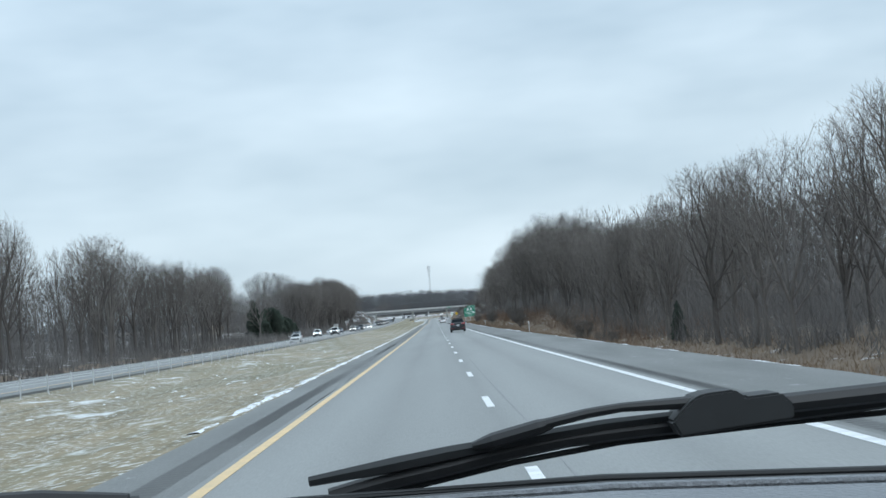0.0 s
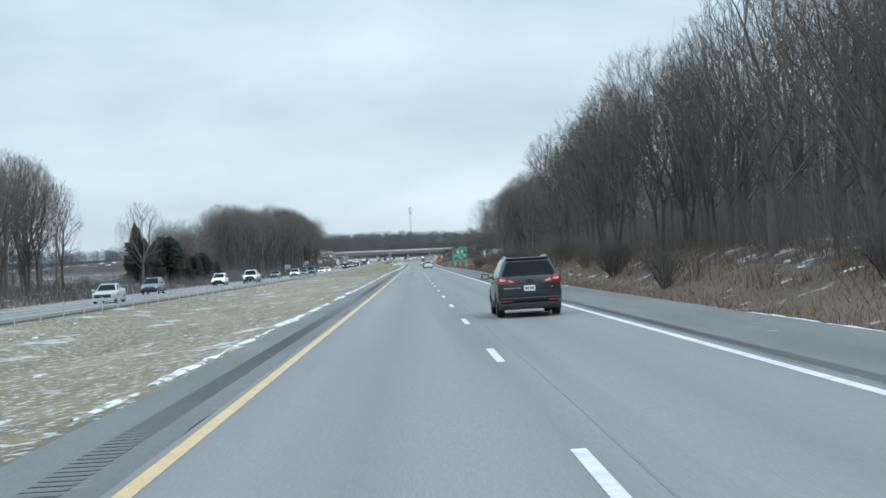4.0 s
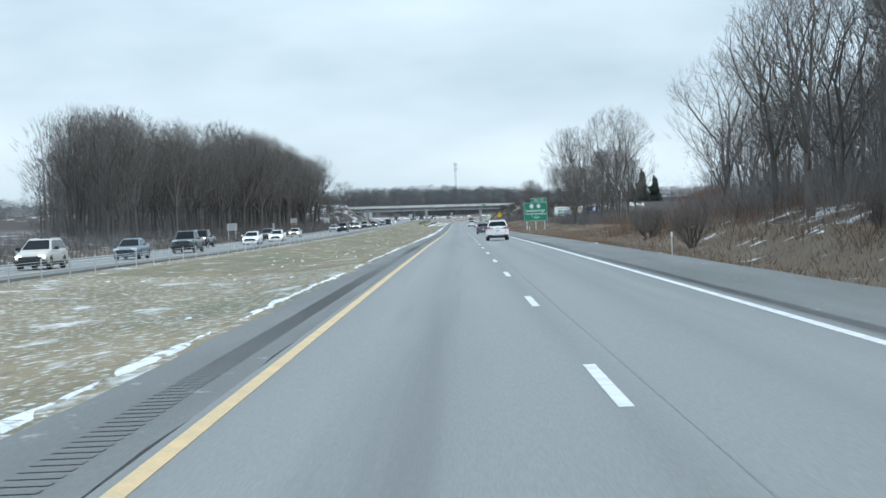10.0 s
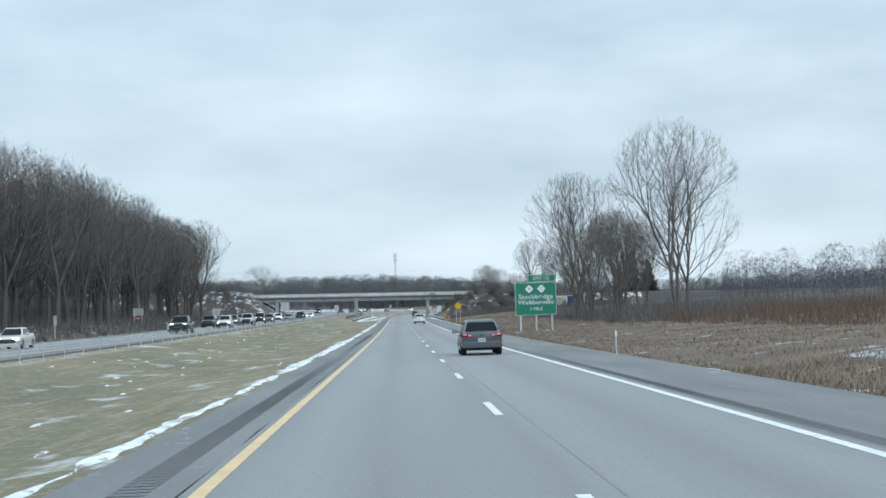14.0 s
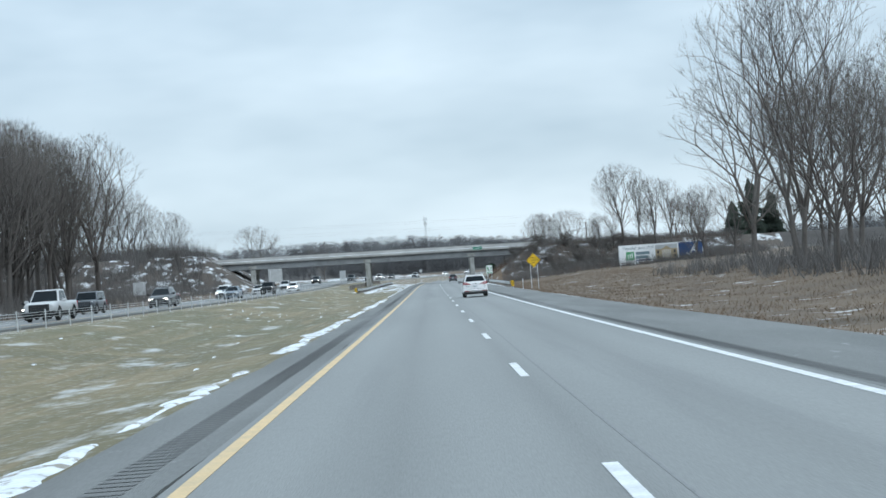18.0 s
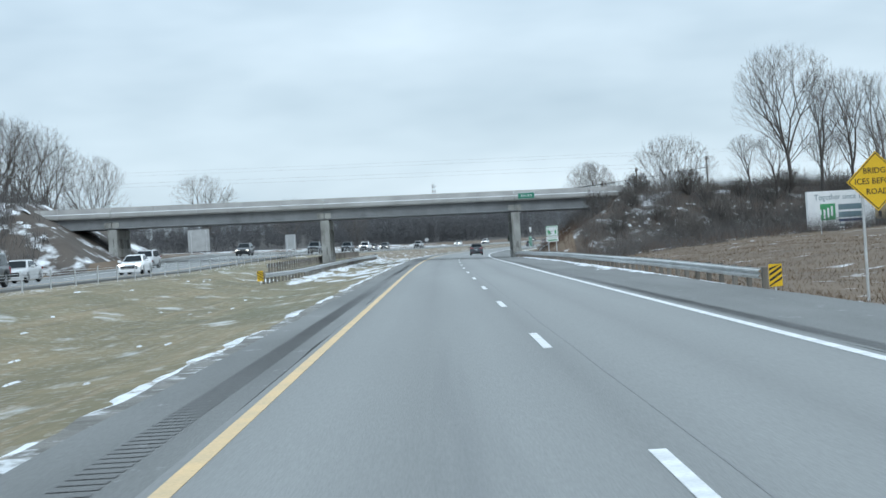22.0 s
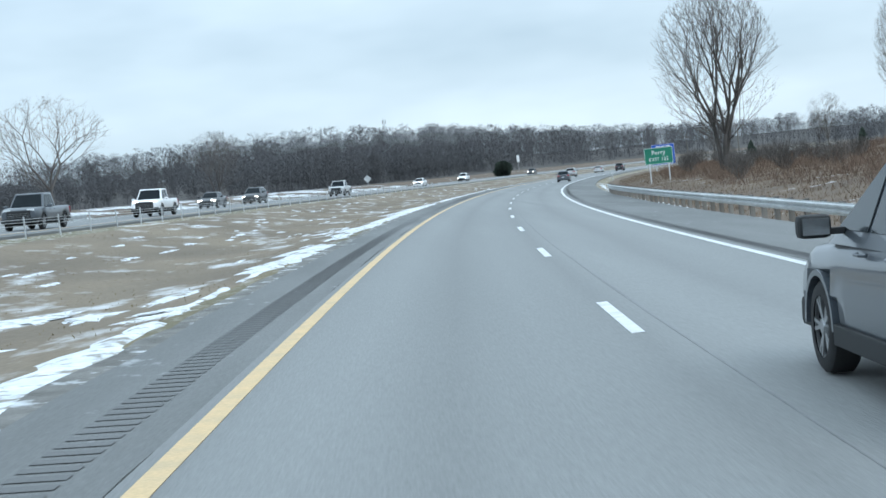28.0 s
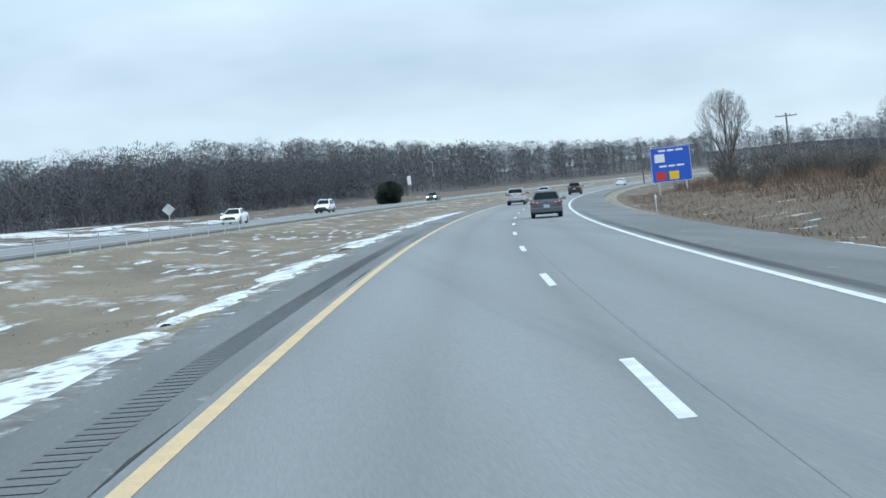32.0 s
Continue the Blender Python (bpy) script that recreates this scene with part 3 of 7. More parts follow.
def bridge_prism(name, x0, x1, prof, mat, parent, steps=1):
    """Sweep a profile of (back, z) along the overpass."""
    bm = bmesh.new()
    rings = []
    for i in range(steps + 1):
        x = x0 + (x1 - x0) * i / steps
        rings.append([bm.verts.new(on_bridge(x, b, z)) for b, z in prof])
    n = len(prof)
    for r0, r1 in zip(rings, rings[1:]):
        for k in range(n):
            bm.faces.new((r0[k], r0[(k + 1) % n], r1[(k + 1) % n], r1[k]))
    bm.faces.new(rings[0][::-1])
    bm.faces.new(rings[-1])
    bmesh.ops.recalc_face_normals(bm, faces=bm.faces)
    return part(name, bm, mat, parent)


def build_bridge():
    b = thing("overpass_bridge", Matrix(), "grey concrete overpass with steel girders on wall piers", "bridge")
    piers = (-36.7, -13.9, 7.18)
    ends = (ABUT_L, *piers, ABUT_R)
    wide = 7.8
    for x0, x1 in zip(ends, ends[1:]):
        x0, x1 = x0 + 0.03, x1 - 0.03
        bridge_prism("deck_slab", x0, x1, [(-0.12, 1.17), (-0.12, 1.45), (wide + 0.12, 1.45), (wide + 0.12, 1.17)], M_CONCRETE, b)
        for k in range(5):
            c = 0.5 + k * (wide - 1.0) / 4
            bridge_prism("girder", x0, x1, [(c - 0.24, 0.0), (c + 0.24, 0.0), (c + 0.24, 0.06), (c + 0.03, 0.1), (c + 0.03, 1.08), (c + 0.2, 1.12), (c + 0.2, 1.17),
                                            (c - 0.2, 1.17), (c - 0.2, 1.12), (c - 0.03, 1.08), (c - 0.03, 0.1), (c - 0.24, 0.06)], M_BEAM, b)
        bridge_prism("ledge_snow", x0, x1, [(-0.22, 1.677), (-0.22, 1.70), (-0.065, 1.74), (-0.06, 1.703)], M_SNOW, b)
        # parapet panels with open joints
        n = max(1, round((x1 - x0) / 4.6))
        for i in range(n):
            a, c = x0 + (x1 - x0) * i / n + 0.012, x0 + (x1 - x0) * (i + 1) / n - 0.012
            for back, s in ((0.0, 1), (wide, -1)):
                bridge_prism("parapet_panel", a, c, [(back - 0.24 * s, 1.30), (back - 0.24 * s, 1.67), (back - 0.05 * s, 1.70), (back + 0.02 * s, 2.3), (back + 0.27 * s, 2.3), (back + 0.33 * s, 1.456), (back - 0.125 * s, 1.456), (back - 0.125 * s, 1.30)], M_CONCRETE, b)
    for x in piers:
        zt = deck_z(x)
        g = float(road_z(BR_Y, x) + ground_dz(np.array([BR_Y]), np.array([x]))[0]) - 1.0
        yo = BR_Y + BR_SKEW * x
        # a thin wall between three columns, on a plinth and under a cap
        p = part("pier", box_bm(x - 0.2, x + 0.2, yo + 0.6, yo + wide - 0.6, g, zt - 0.88), M_PIER, b, "stained concrete wall pier")
        for y0, y1 in ((0.2, 0.95), (3.6, 4.15), (wide - 1.0, wide - 0.3)):
            part("column", box_bm(x - 0.46, x + 0.46, yo + y0, yo + y1, g, zt - 0.88, bevel=0.03), M_PIER, p)
        part("plinth", box_bm(x - 0.47, x + 0.47, yo + 0.19, yo + wide - 0.29, g, g + 1.95, bevel=0.02), M_PIER, p)
        part("drain_slot", box_bm(x + 0.08, x + 0.13, yo + 0.188, yo + 0.24, g + 2.15, g + 2.95), M_BLACK, p)
        part("pier_cap", box_bm(x - 0.475, x + 0.475, yo + 0.185, yo + wide - 0.285, zt - 1.12, zt - 0.1, bevel=0.02), M_PIER, p)
        for d0, d1 in ((-0.78, -0.05), (0.05, 0.7)):
            bridge_prism("end_block", x + d0, x + d1, [(0.23, 0.1), (0.23, 0.62), (0.46, 0.72), (0.46, 0.1)], M_PIER, b)
        for k in range(5):
            c = 0.5 + k * (wide - 1.0) / 4
            y = BR_Y + BR_SKEW * x + c
            part("bearing", box_bm(x - 0.3, x + 0.3, y - 0.2, y + 0.2, zt - 0.1, zt - 0.002), M_BLACK, p)
    for x, d in ((ABUT_R, 1), (ABUT_L, -1)):
        bm = bmesh.new()
        y = BR_Y + BR_SKEW * x
        zt = deck_z(x)
        box(bm, min(x + 0.02, x + d * 1.3), max(x + 0.02, x + d * 1.3), y - 0.15, y + wide + 0.15, zt - 2.2, zt + 1.46, bevel=0.03)
        box(bm, min(x + d * 0.05, x + d * 1.3), max(x + d * 0.05, x + d * 1.3), y - 0.35, y + 0.1, zt - 2.0, zt + 2.32, bevel=0.03)
        box(bm, min(x + d * 0.05, x + d * 3.0), max(x + d * 0.05, x + d * 3.0), y + wide - 0.1, y + wide + 0.35, zt - 2.0, zt + 2.32, bevel=0.03)
        part("abutment", bm, M_CONCRETE, b)
    # the deck's wearing course carries on over the approaches
    sign = part("road_name_sign", box_bm(-0.86, 0.86, -0.02, 0.02, -0.3, 0.3, bevel=0.006), M_SIGNWHITE, b, "small green road name sign on the parapet")
    sign.matrix_basis = Matrix.Translation((8.5, BR_Y + BR_SKEW * 8.5 - 0.275, deck_z(8.5) + 1.66)) @ Euler((0, 0, math.atan(BR_SKEW))).to_matrix().to_4x4() @ Matrix.Diagonal((1.1, 1, 1.1, 1))
    part("sign_face", box_bm(-0.84, 0.84, -0.026, -0.0205, -0.28, 0.28), M_GREEN, sign)
    for w, x in (("Elm", -0.27), ("Rd", 0.36)):
        text_part("lettering", w, 0.4, M_SIGNWHITE, sign, pose(x, -0.03, 0.0, 90, 0, 0))
    return b


build_bridge()


def drain_chute(a, b, label):
    """A concrete drain down the slope beside an abutment, lined with snow."""
    a, b = Vector(a), Vector(b)
    d = (b - a).normalized()
    t = thing("drain_chute", Matrix(), label, "drain")
    for nm, w, lo, hi, m in (("chute_bed", 0.32, -0.5, 0.0, M_CONCRETE), ("chute_snow", 0.36, -0.1, 0.14, M_SNOW)):
        bm = bmesh.new()
        rings = []
        for i in range(9):
            p = a.lerp(b, i / 8)
            st = along(p.x, p.y)
            p.z = float(road_z(*st) + ground_dz(np.array([st[0]]), np.array([st[1]]))[0]) + 0.04
            e = 0.04 * math.sin(i * 2.3) if m is M_SNOW else 0.0
            rings.append([bm.verts.new(p + Vector((0, y, z))) for y, z in ((-w - e, lo), (-w - e, hi * 0.4), (-w * 0.5, hi), (w * 0.5, hi + e), (w + e, hi * 0.4), (w + e, lo))])
        for r0, r1 in zip(rings, rings[1:]):
            for k in range(6):
                bm.faces.new((r0[k], r0[(k + 1) % 6], r1[(k + 1) % 6], r1[k]))
        bm.faces.new(rings[0][::-1])
        bm.faces.new(rings[-1])
        bmesh.ops.recalc_face_normals(bm, faces=bm.faces)
        part(nm, bm, m, t)


drain_chute((17.4, 855.6, 4.75), (10.3, 855.0, 1.4), "snow-lined concrete drain down the slope behind the abutment")
drain_chute((-45.4, 846.4, 5.1), (-39.6, 846.8, 1.65), "snow-lined concrete drain down the slope by the far abutment")

# ---- bare winter trees ----
def grow(seed, h, wide=0.3, first=0.25, stems=1, depth=5, twigs=6, lean=0.18, open_angle=0.52):
    """A bare tree whose limbs fork again and again up to a rounded crown: wood segments and fine twigs."""
    rnd = random.Random(seed)
    wood, tw = [], []
    lobes = [rnd.random() * math.tau for _ in range(3)]
    mid, half, rad = h * (first * 0.75 + 1) / 2, h * (1 - first * 0.75) / 2, wide * h
    share_of = (0.36, 0.38, 0.40, 0.44, 0.5, 0.62, 0.8)

    def room(p, d):
        """How far it is from p along d to the crown's outline."""
        px, py, pz = p.x / rad, p.y / rad, (p.z - mid) / half
        dx, dy, dz = d.x / rad, d.y / rad, d.z / half
        a = dx * dx + dy * dy + dz * dz
        b = px * dx + py * dy + pz * dz
        q = b * b - a * (px * px + py * py + pz * pz - 1)
        az, el = math.atan2(d.y, d.x), d.z
        lump = 1 + 0.13 * math.sin(3 * az + lobes[0] + 2 * el) + 0.11 * math.sin(5 * az + lobes[1] - 6 * el) + 0.08 * math.sin(9 * el + lobes[2] + az)
        return max(0.03 * h, (-b + math.sqrt(q)) / a * lump) if q > 0 else 0.03 * h

    def turned(d, angle, az):
        side = Matrix.Rotation(az, 3, d) @ d.orthogonal().normalized()
        return (d * math.cos(angle) + side * math.sin(angle)).normalized()

    def branch(p, d, r, level):
        length = min(room(p, d) * share_of[level], (0.3, 0.26, 0.2, 0.15, 0.11, 0.075)[level] * h) * rnd.uniform(0.65, 1.25)
        n = 3 if level < 3 else 2
        pts = [p]
        for i in range(n):
            d = (d + Vector((rnd.gauss(0, 0.07), rnd.gauss(0, 0.07), 0.075 + rnd.gauss(0, 0.05)))).normalized()
            pts.append(pts[-1] + d * (length / n))
        end = r * 0.74
        for i in range(n):
            ra, rb = r + (end - r) * i / n, r + (end - r) * (i + 1) / n
            if level < depth:
                wood.append((pts[i], pts[i + 1], ra, rb, (7, 5, 4, 3, 3, 3, 3)[level]))
            else:
                tw.append((pts[i], pts[i + 1] + d * 0.01, 0.011))
        if level >= depth - 1:
            for _ in range(twigs if level == depth else twigs // 2):
                k = rnd.randrange(n)
                v = pts[k].lerp(pts[k + 1], rnd.random())
                e = turned(d, rnd.uniform(0.25, 0.9), rnd.random() * math.tau)
                e.z += 0.15
                tw.append((v, v + e * length * rnd.uniform(0.45, 0.95), 0.006 + 0.0001 * h))
        if level == depth:
            return
        kids = 3 if level == 0 or rnd.random() < 0.25 else 2
        az = rnd.random() * math.tau
        for k in range(kids):
            e = turned(d, rnd.uniform(0.55, 1.05) * open_angle, az + k * math.tau / kids + rnd.gauss(0, 0.25))
            branch(pts[-1], e, max(0.011, end * (0.86 if kids == 2 else 0.74) * rnd.uniform(0.8, 1.1)), level + 1)
        for k in range(1 if level < 4 else 0):
            i = rnd.choice((1, n - 1))
            e = turned(d, rnd.uniform(0.6, 1.0), rnd.random() * math.tau)
            branch(pts[i], e, max(0.010, r * 0.42), min(depth, level + 2))

    r0 = h * 0.0098 + 0.045
    for k in range(stems):
        a = k * math.tau / stems + rnd.random() * 0.8
        d = Vector((math.cos(a) * lean, math.sin(a) * lean, 1)).normalized() if stems > 1 else Vector((rnd.gauss(0, 0.03), rnd.gauss(0, 0.03), 1)).normalized()
        p = Vector((0, 0, -0.4))
        up = h * first * (1.0 if stems == 1 else rnd.uniform(0.8, 1.3))
        r = r0 if stems == 1 else r0 * 0.72
        n = 4
        for i in range(n):
            d = (d + Vector((rnd.gauss(0, 0.03), rnd.gauss(0, 0.03), 0.03))).normalized()
            q = p + d * ((up + 0.4) / n)
            wood.append((p, q, r * (1.18 - 0.30 * i / n), r * (1.18 - 0.30 * (i + 1) / n), 8))
            if i >= 2 and depth > 3:
                branch(q, turned(d, rnd.uniform(0.7, 1.0), rnd.random() * math.tau), r * 0.36, 1)
            p = q
        for k2 in range(3):
            branch(p, turned(d, rnd.uniform(0.35, 0.85) * open_angle, rnd.random() * 0.6 + k2 * math.tau / 3), r * 0.70, 0 if depth > 4 else 1)
    return wood, tw


def wood_mesh(name, segs, mat):
    verts, faces = [], []
    for p, q, r0, r1, n in segs:
        d = (q - p).normalized()
        a = d.orthogonal().normalized()
        b = d.cross(a)
        base = len(verts)
        for c, r in ((p, r0), (q, r1)):
            for k in range(n):
                verts.append(tuple(c + (a * math.cos(k * math.tau / n) + b * math.sin(k * math.tau / n)) * r))
        for k in range(n):
            faces.append((base + k, base + (k + 1) % n, base + n + (k + 1) % n, base + n + k))
    me = bpy.data.meshes.new(name)
    me.from_pydata(verts, [], faces)
    me.polygons.foreach_set("use_smooth", [True] * len(faces))
    me.materials.append(mat)
    return me


def twig_mesh(name, slivers, mat, seed=0, width=1.0):
    rnd = random.Random(seed)
    verts, faces = [], []
    for p, q, w in slivers:
        d = (q - p).normalized()
        a = d.orthogonal().normalized()
        a = (Matrix.Rotation(rnd.random() * math.tau, 3, d) @ a) * w * width
        n = len(verts)
        verts += [tuple(p - a), tuple(p + a), tuple(q)]
        faces.append((n, n + 1, n + 2))
    me = bpy.data.meshes.new(name)
    me.from_pydata(verts, [], faces)
    me.materials.append(mat)
    return me


KINDS = {}


def tree_kind(key, **kw):
    wood, tw = grow(**kw)
    big = [s for s in wood if s[4] > 3]
    small = [s for s in wood if s[4] == 3]
    trunk = wood_mesh("trunk", big, M_BARK)
    crown = wood_mesh("crown", small, M_TWIG)
    twm = twig_mesh("twigs", tw, M_TWIG, kw["seed"], 1.0)
    bm = bmesh.new()
    bm.from_mesh(crown)
    bm.from_mesh(twm)
    bm.to_mesh(crown)
    bm.free()
    bpy.data.meshes.remove(twm)
    crown.materials.clear()
    crown.materials.append(M_TWIG)
    KINDS[key] = (trunk, crown, kw["h"])


for i in range(5):
    tree_kind("wood%d" % i, seed=10 + i, h=16.0, wide=0.25 + 0.02 * i, first=0.24, depth=5, twigs=3)
for i in range(4):
    tree_kind("open%d" % i, seed=40 + i, h=20.0, wide=0.34 + 0.02 * i, first=0.20, stems=1 + i % 2, depth=5, twigs=4, lean=0.16)
tree_kind("round0", seed=70, h=11.0, wide=0.54, first=0.17, stems=2, depth=5, twigs=3, lean=0.3, open_angle=0.62)
tree_kind("round1", seed=72, h=11.0, wide=0.52, first=0.2, depth=5, twigs=4, open_angle=0.65)
tree_kind("vase0", seed=80, h=17.0, wide=0.27, first=0.24, stems=3, depth=5, twigs=3, lean=0.14, open_angle=0.42)
tree_kind("shrub0", seed=90, h=3.2, wide=0.55, first=0.10, stems=5, depth=4, twigs=5, lean=0.5, open_angle=0.6)
tree_kind("shrub1", seed=93, h=2.6, wide=0.6, first=0.10, stems=5, depth=4, twigs=5, lean=0.6, open_angle=0.6)


def tree(key, place, height, turn, label, group="", category="tree", name="tree", wide=1.0):
    trunk, crown, h = KINDS[key]
    k = height / h
    t = thing(name, Matrix.Translation(place) @ Euler((0, 0, turn)).to_matrix().to_4x4(), label, category, group)
    for nm, me in (("trunk", trunk), ("crown", crown)):
        o = new(nm, me)
        o.parent = t
        o.matrix_basis = Matrix.Diagonal((k * wide, k * wide, k, 1))
    return t


def ground_at(s, off, dz=0.0):
    g = float(ground_dz(np.array([float(s)]), np.array([float(off)]))[0])
    return at(s, off, g + dz)


def woods(seed, s0, s1, o0, o1, spacing, h0, h1, label, group, depth=1.0, limit=120):
    """Single trees along the near edge of a wood."""
    rnd = random.Random(seed)
    n = 0
    s = s0
    while s < s1 and n < limit:
        off = o0 + (o1 - o0) * rnd.random() ** 1.3
        key = rnd.choice(["wood0", "wood1", "wood2", "wood3", "wood4", "wood1", "open1", "vase0"])
        tree(key, ground_at(s, off, -0.1), rnd.uniform(h0, h1), rnd.random() * 6.3, label, group, wide=rnd.uniform(0.9, 1.25))
        s += spacing * rnd.uniform(0.5, 1.5)
        n += 1


L_WOOD = "bare grey-brown deciduous tree at the edge of a wood"
woods(1, -82, 30, 15.5, 22, 4.0, 9.6, 11.2, L_WOOD, "roadside wood along the slow lane")
woods(9, 30, 85, 15.5, 22, 4.0, 8.9, 10.4, L_WOOD, "roadside wood along the slow lane")
woods(4, 85, 106, 15.5, 23, 4.0, 9.8, 11.4, L_WOOD, "roadside wood along the slow lane")
woods(14, 106, 170, 15.5, 23, 4.0, 12.6, 15, L_WOOD, "roadside wood along the slow lane")
woods(5, 170, 245, 15.5, 23, 4.0, 13.2, 15.3, L_WOOD, "roadside wood along the slow lane")
woods(6, 245, 350, 15.5, 23, 4.2, 11.8, 14.2, L_WOOD, "roadside wood along the slow lane")
woods(8, 352, 428, 27, 40, 5.0, 11.5, 13.5, L_WOOD, "roadside wood along the slow lane")
woods(2, -10, 250, -43, -50, 5.5, 14, 17.5, L_WOOD, "wood along the opposite carriageway")
woods(3, 457, 560, -46, -54, 4.2, 16, 20.5, L_WOOD, "wood along the opposite carriageway")
woods(7, 560, 742, -45, -54, 4.2, 18, 23.5, L_WOOD, "wood along the opposite carriageway")


def sliver_woods(name, spots, label, per, mat, width=0.06, seed=5, lift=1.0, broad=0.22):
    """A mass of bare trees too many to count: thin trunks and upswept twigs."""
    rs = np.random.RandomState(seed)
    P = np.array(spots)          # x, y, z, height
    n = len(P)
    verts, faces = [], []
    # trunks
    hgt = P[:, 3]
    rep = np.repeat(np.arange(n), per)
    ang = rs.rand(n * per) * math.tau
    H = hgt[rep]
    cz = rs.uniform(-1, 1, n * per)
    rad = np.sqrt(np.maximum(0, 1 - cz * cz)) * np.sqrt(rs.rand(n * per))
    wide = (broad + 0.1 * rs.rand(n))[rep]
    base = P[rep, :3] + np.stack([np.cos(ang) * rad * wide * H, np.sin(ang) * rad * wide * H, H * (0.60 + 0.36 * cz)], -1)
    low = rs.rand(n * per) < 0.16
    base[low, 2] = P[rep[low], 2] + rs.rand(low.sum()) * 2.5
    ln = H * (0.045 + 0.075 * rs.rand(n * per)) * (1.0 if lift == 1 else 0.75)
    d = np.stack([np.cos(ang) * (0.2 + rad), np.sin(ang) * (0.2 + rad), (0.7 + 0.8 * rs.rand(n * per)) * lift], -1)
    d += rs.randn(n * per, 3) * (0.25 + 0.55 * (1 - lift))
    d /= np.linalg.norm(d, axis=1)[:, None]
    tip = base + d * ln[:, None]
    # each twig lies in its crown's surface, so that the crown takes the light as a rounded whole
    nrm = np.stack([np.cos(ang) * rad, np.sin(ang) * rad, (0.5 * cz + 0.2) * (1.0 if lift == 1 else 0.2)], -1) + rs.randn(n * per, 3) * (0.15 if lift == 1 else 0.05)
    side = np.cross(d, nrm)
    side *= (width * (0.5 + rs.rand(n * per)) / np.maximum(np.linalg.norm(side, axis=1), 1e-3))[:, None]
    V = np.stack([base - side, base + side, tip], 1).reshape(-1, 3)
    i3 = 3 * np.arange(n * per)
    Ft = np.stack([i3, i3 + 1, i3 + 2], -1)
    m0 = len(V)
    tw = (hgt * 0.011 + 0.05)[:, None]
    ring = []
    for k in range(3):
        a = k * math.tau / 3
        ring.append(P[:, :3] + np.concatenate([math.cos(a) * tw, math.sin(a) * tw, -0.4 + 0 * tw], 1))
    top = P[:, :3] + np.stack([rs.randn(n) * 0.3, rs.randn(n) * 0.3, hgt * (0.55 + 0.35 * lift)], -1)
    V2 = np.stack(ring + [top], 1).reshape(-1, 3)
    i4 = m0 + 4 * np.arange(n)
    T = np.concatenate([np.stack([i4, i4 + 1, i4 + 3], -1), np.stack([i4 + 1, i4 + 2, i4 + 3], -1), np.stack([i4 + 2, i4, i4 + 3], -1)])
    ob = mesh_part(name, np.concatenate([V, V2]).tolist(), Ft.tolist() + T.tolist(), mat)
    return tagged(ob, label, "trees", kind="stuff")


def scatter(seed, n, s0, s1, o0, o1, h0, h1):
    rnd = random.Random(seed)
    out = []
    for _ in range(n):
        s, o = rnd.uniform(s0, s1), rnd.uniform(o0, o1)
        if o < -45 and 380 < s < 745 and s - 225.5 < -o / 0.245:
            continue
        p = ground_at(s, o)
        out.append((p.x, p.y, p.z, rnd.uniform(h0, h1)))
    return out


sliver_woods("wood_interior", scatter(1, 330, -95, 85, 19, 60, 7.5, 9.8) + scatter(15, 120, 355, 442, 28, 62, 8.5, 12) + scatter(11, 200, 90, 180, 21, 60, 9.6, 12.6) + scatter(12, 340, 180, 362, 20, 62, 9, 12.4), "dense bare winter wood behind the roadside trees", 260, M_HAZED_TWIG, 0.032)
sliver_woods("wood_interior", scatter(3, 420, -40, 255, -95, -47, 9.5, 15) + scatter(4, 220, 462, 560, -112, -50, 11, 17.5) + scatter(14, 400, 560, 742, -112, -50, 13, 20), "dense bare winter wood beyond the opposite carriageway", 230, M_HAZED_TWIG, 0.038, 6)
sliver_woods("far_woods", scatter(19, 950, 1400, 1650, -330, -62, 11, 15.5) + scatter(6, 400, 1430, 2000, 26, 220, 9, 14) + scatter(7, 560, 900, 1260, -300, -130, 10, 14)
             + scatter(18, 520, 1650, 2250, -300, -62, 10, 15) + scatter(8, 300, 930, 1400, 110, 330, 8, 12), "far wooded ridge behind the bend, tinted hazy blue-grey", 300, M_HAZED_RIDGE, 0.08, 7, 0.8, 0.3)
sliver_woods("far_woods", scatter(5, 520, 1210, 1400, -330, -92, 5, 8) + scatter(25, 240, 1210, 1400, -92, -62, 7, 10.5), "wood along the foot of the ridge, tinted hazy blue-grey", 800, M_HAZED_RIDGE, 0.055, 9, 0.8, 0.3)

sliver_woods("far_trees", scatter(9, 330, 420, 830, 85, 170, 6.5, 13) + scatter(16, 260, 1260, 1440, 45, 200, 5, 9), "tree line behind the fields, tinted hazy blue-grey", 420, M_HAZED_RIDGE, 0.036, 8, 0.9, 0.36)


def place(x, y, dz=-0.1):
    s, off = along(x, y)
    return ground_at(s, off, dz)


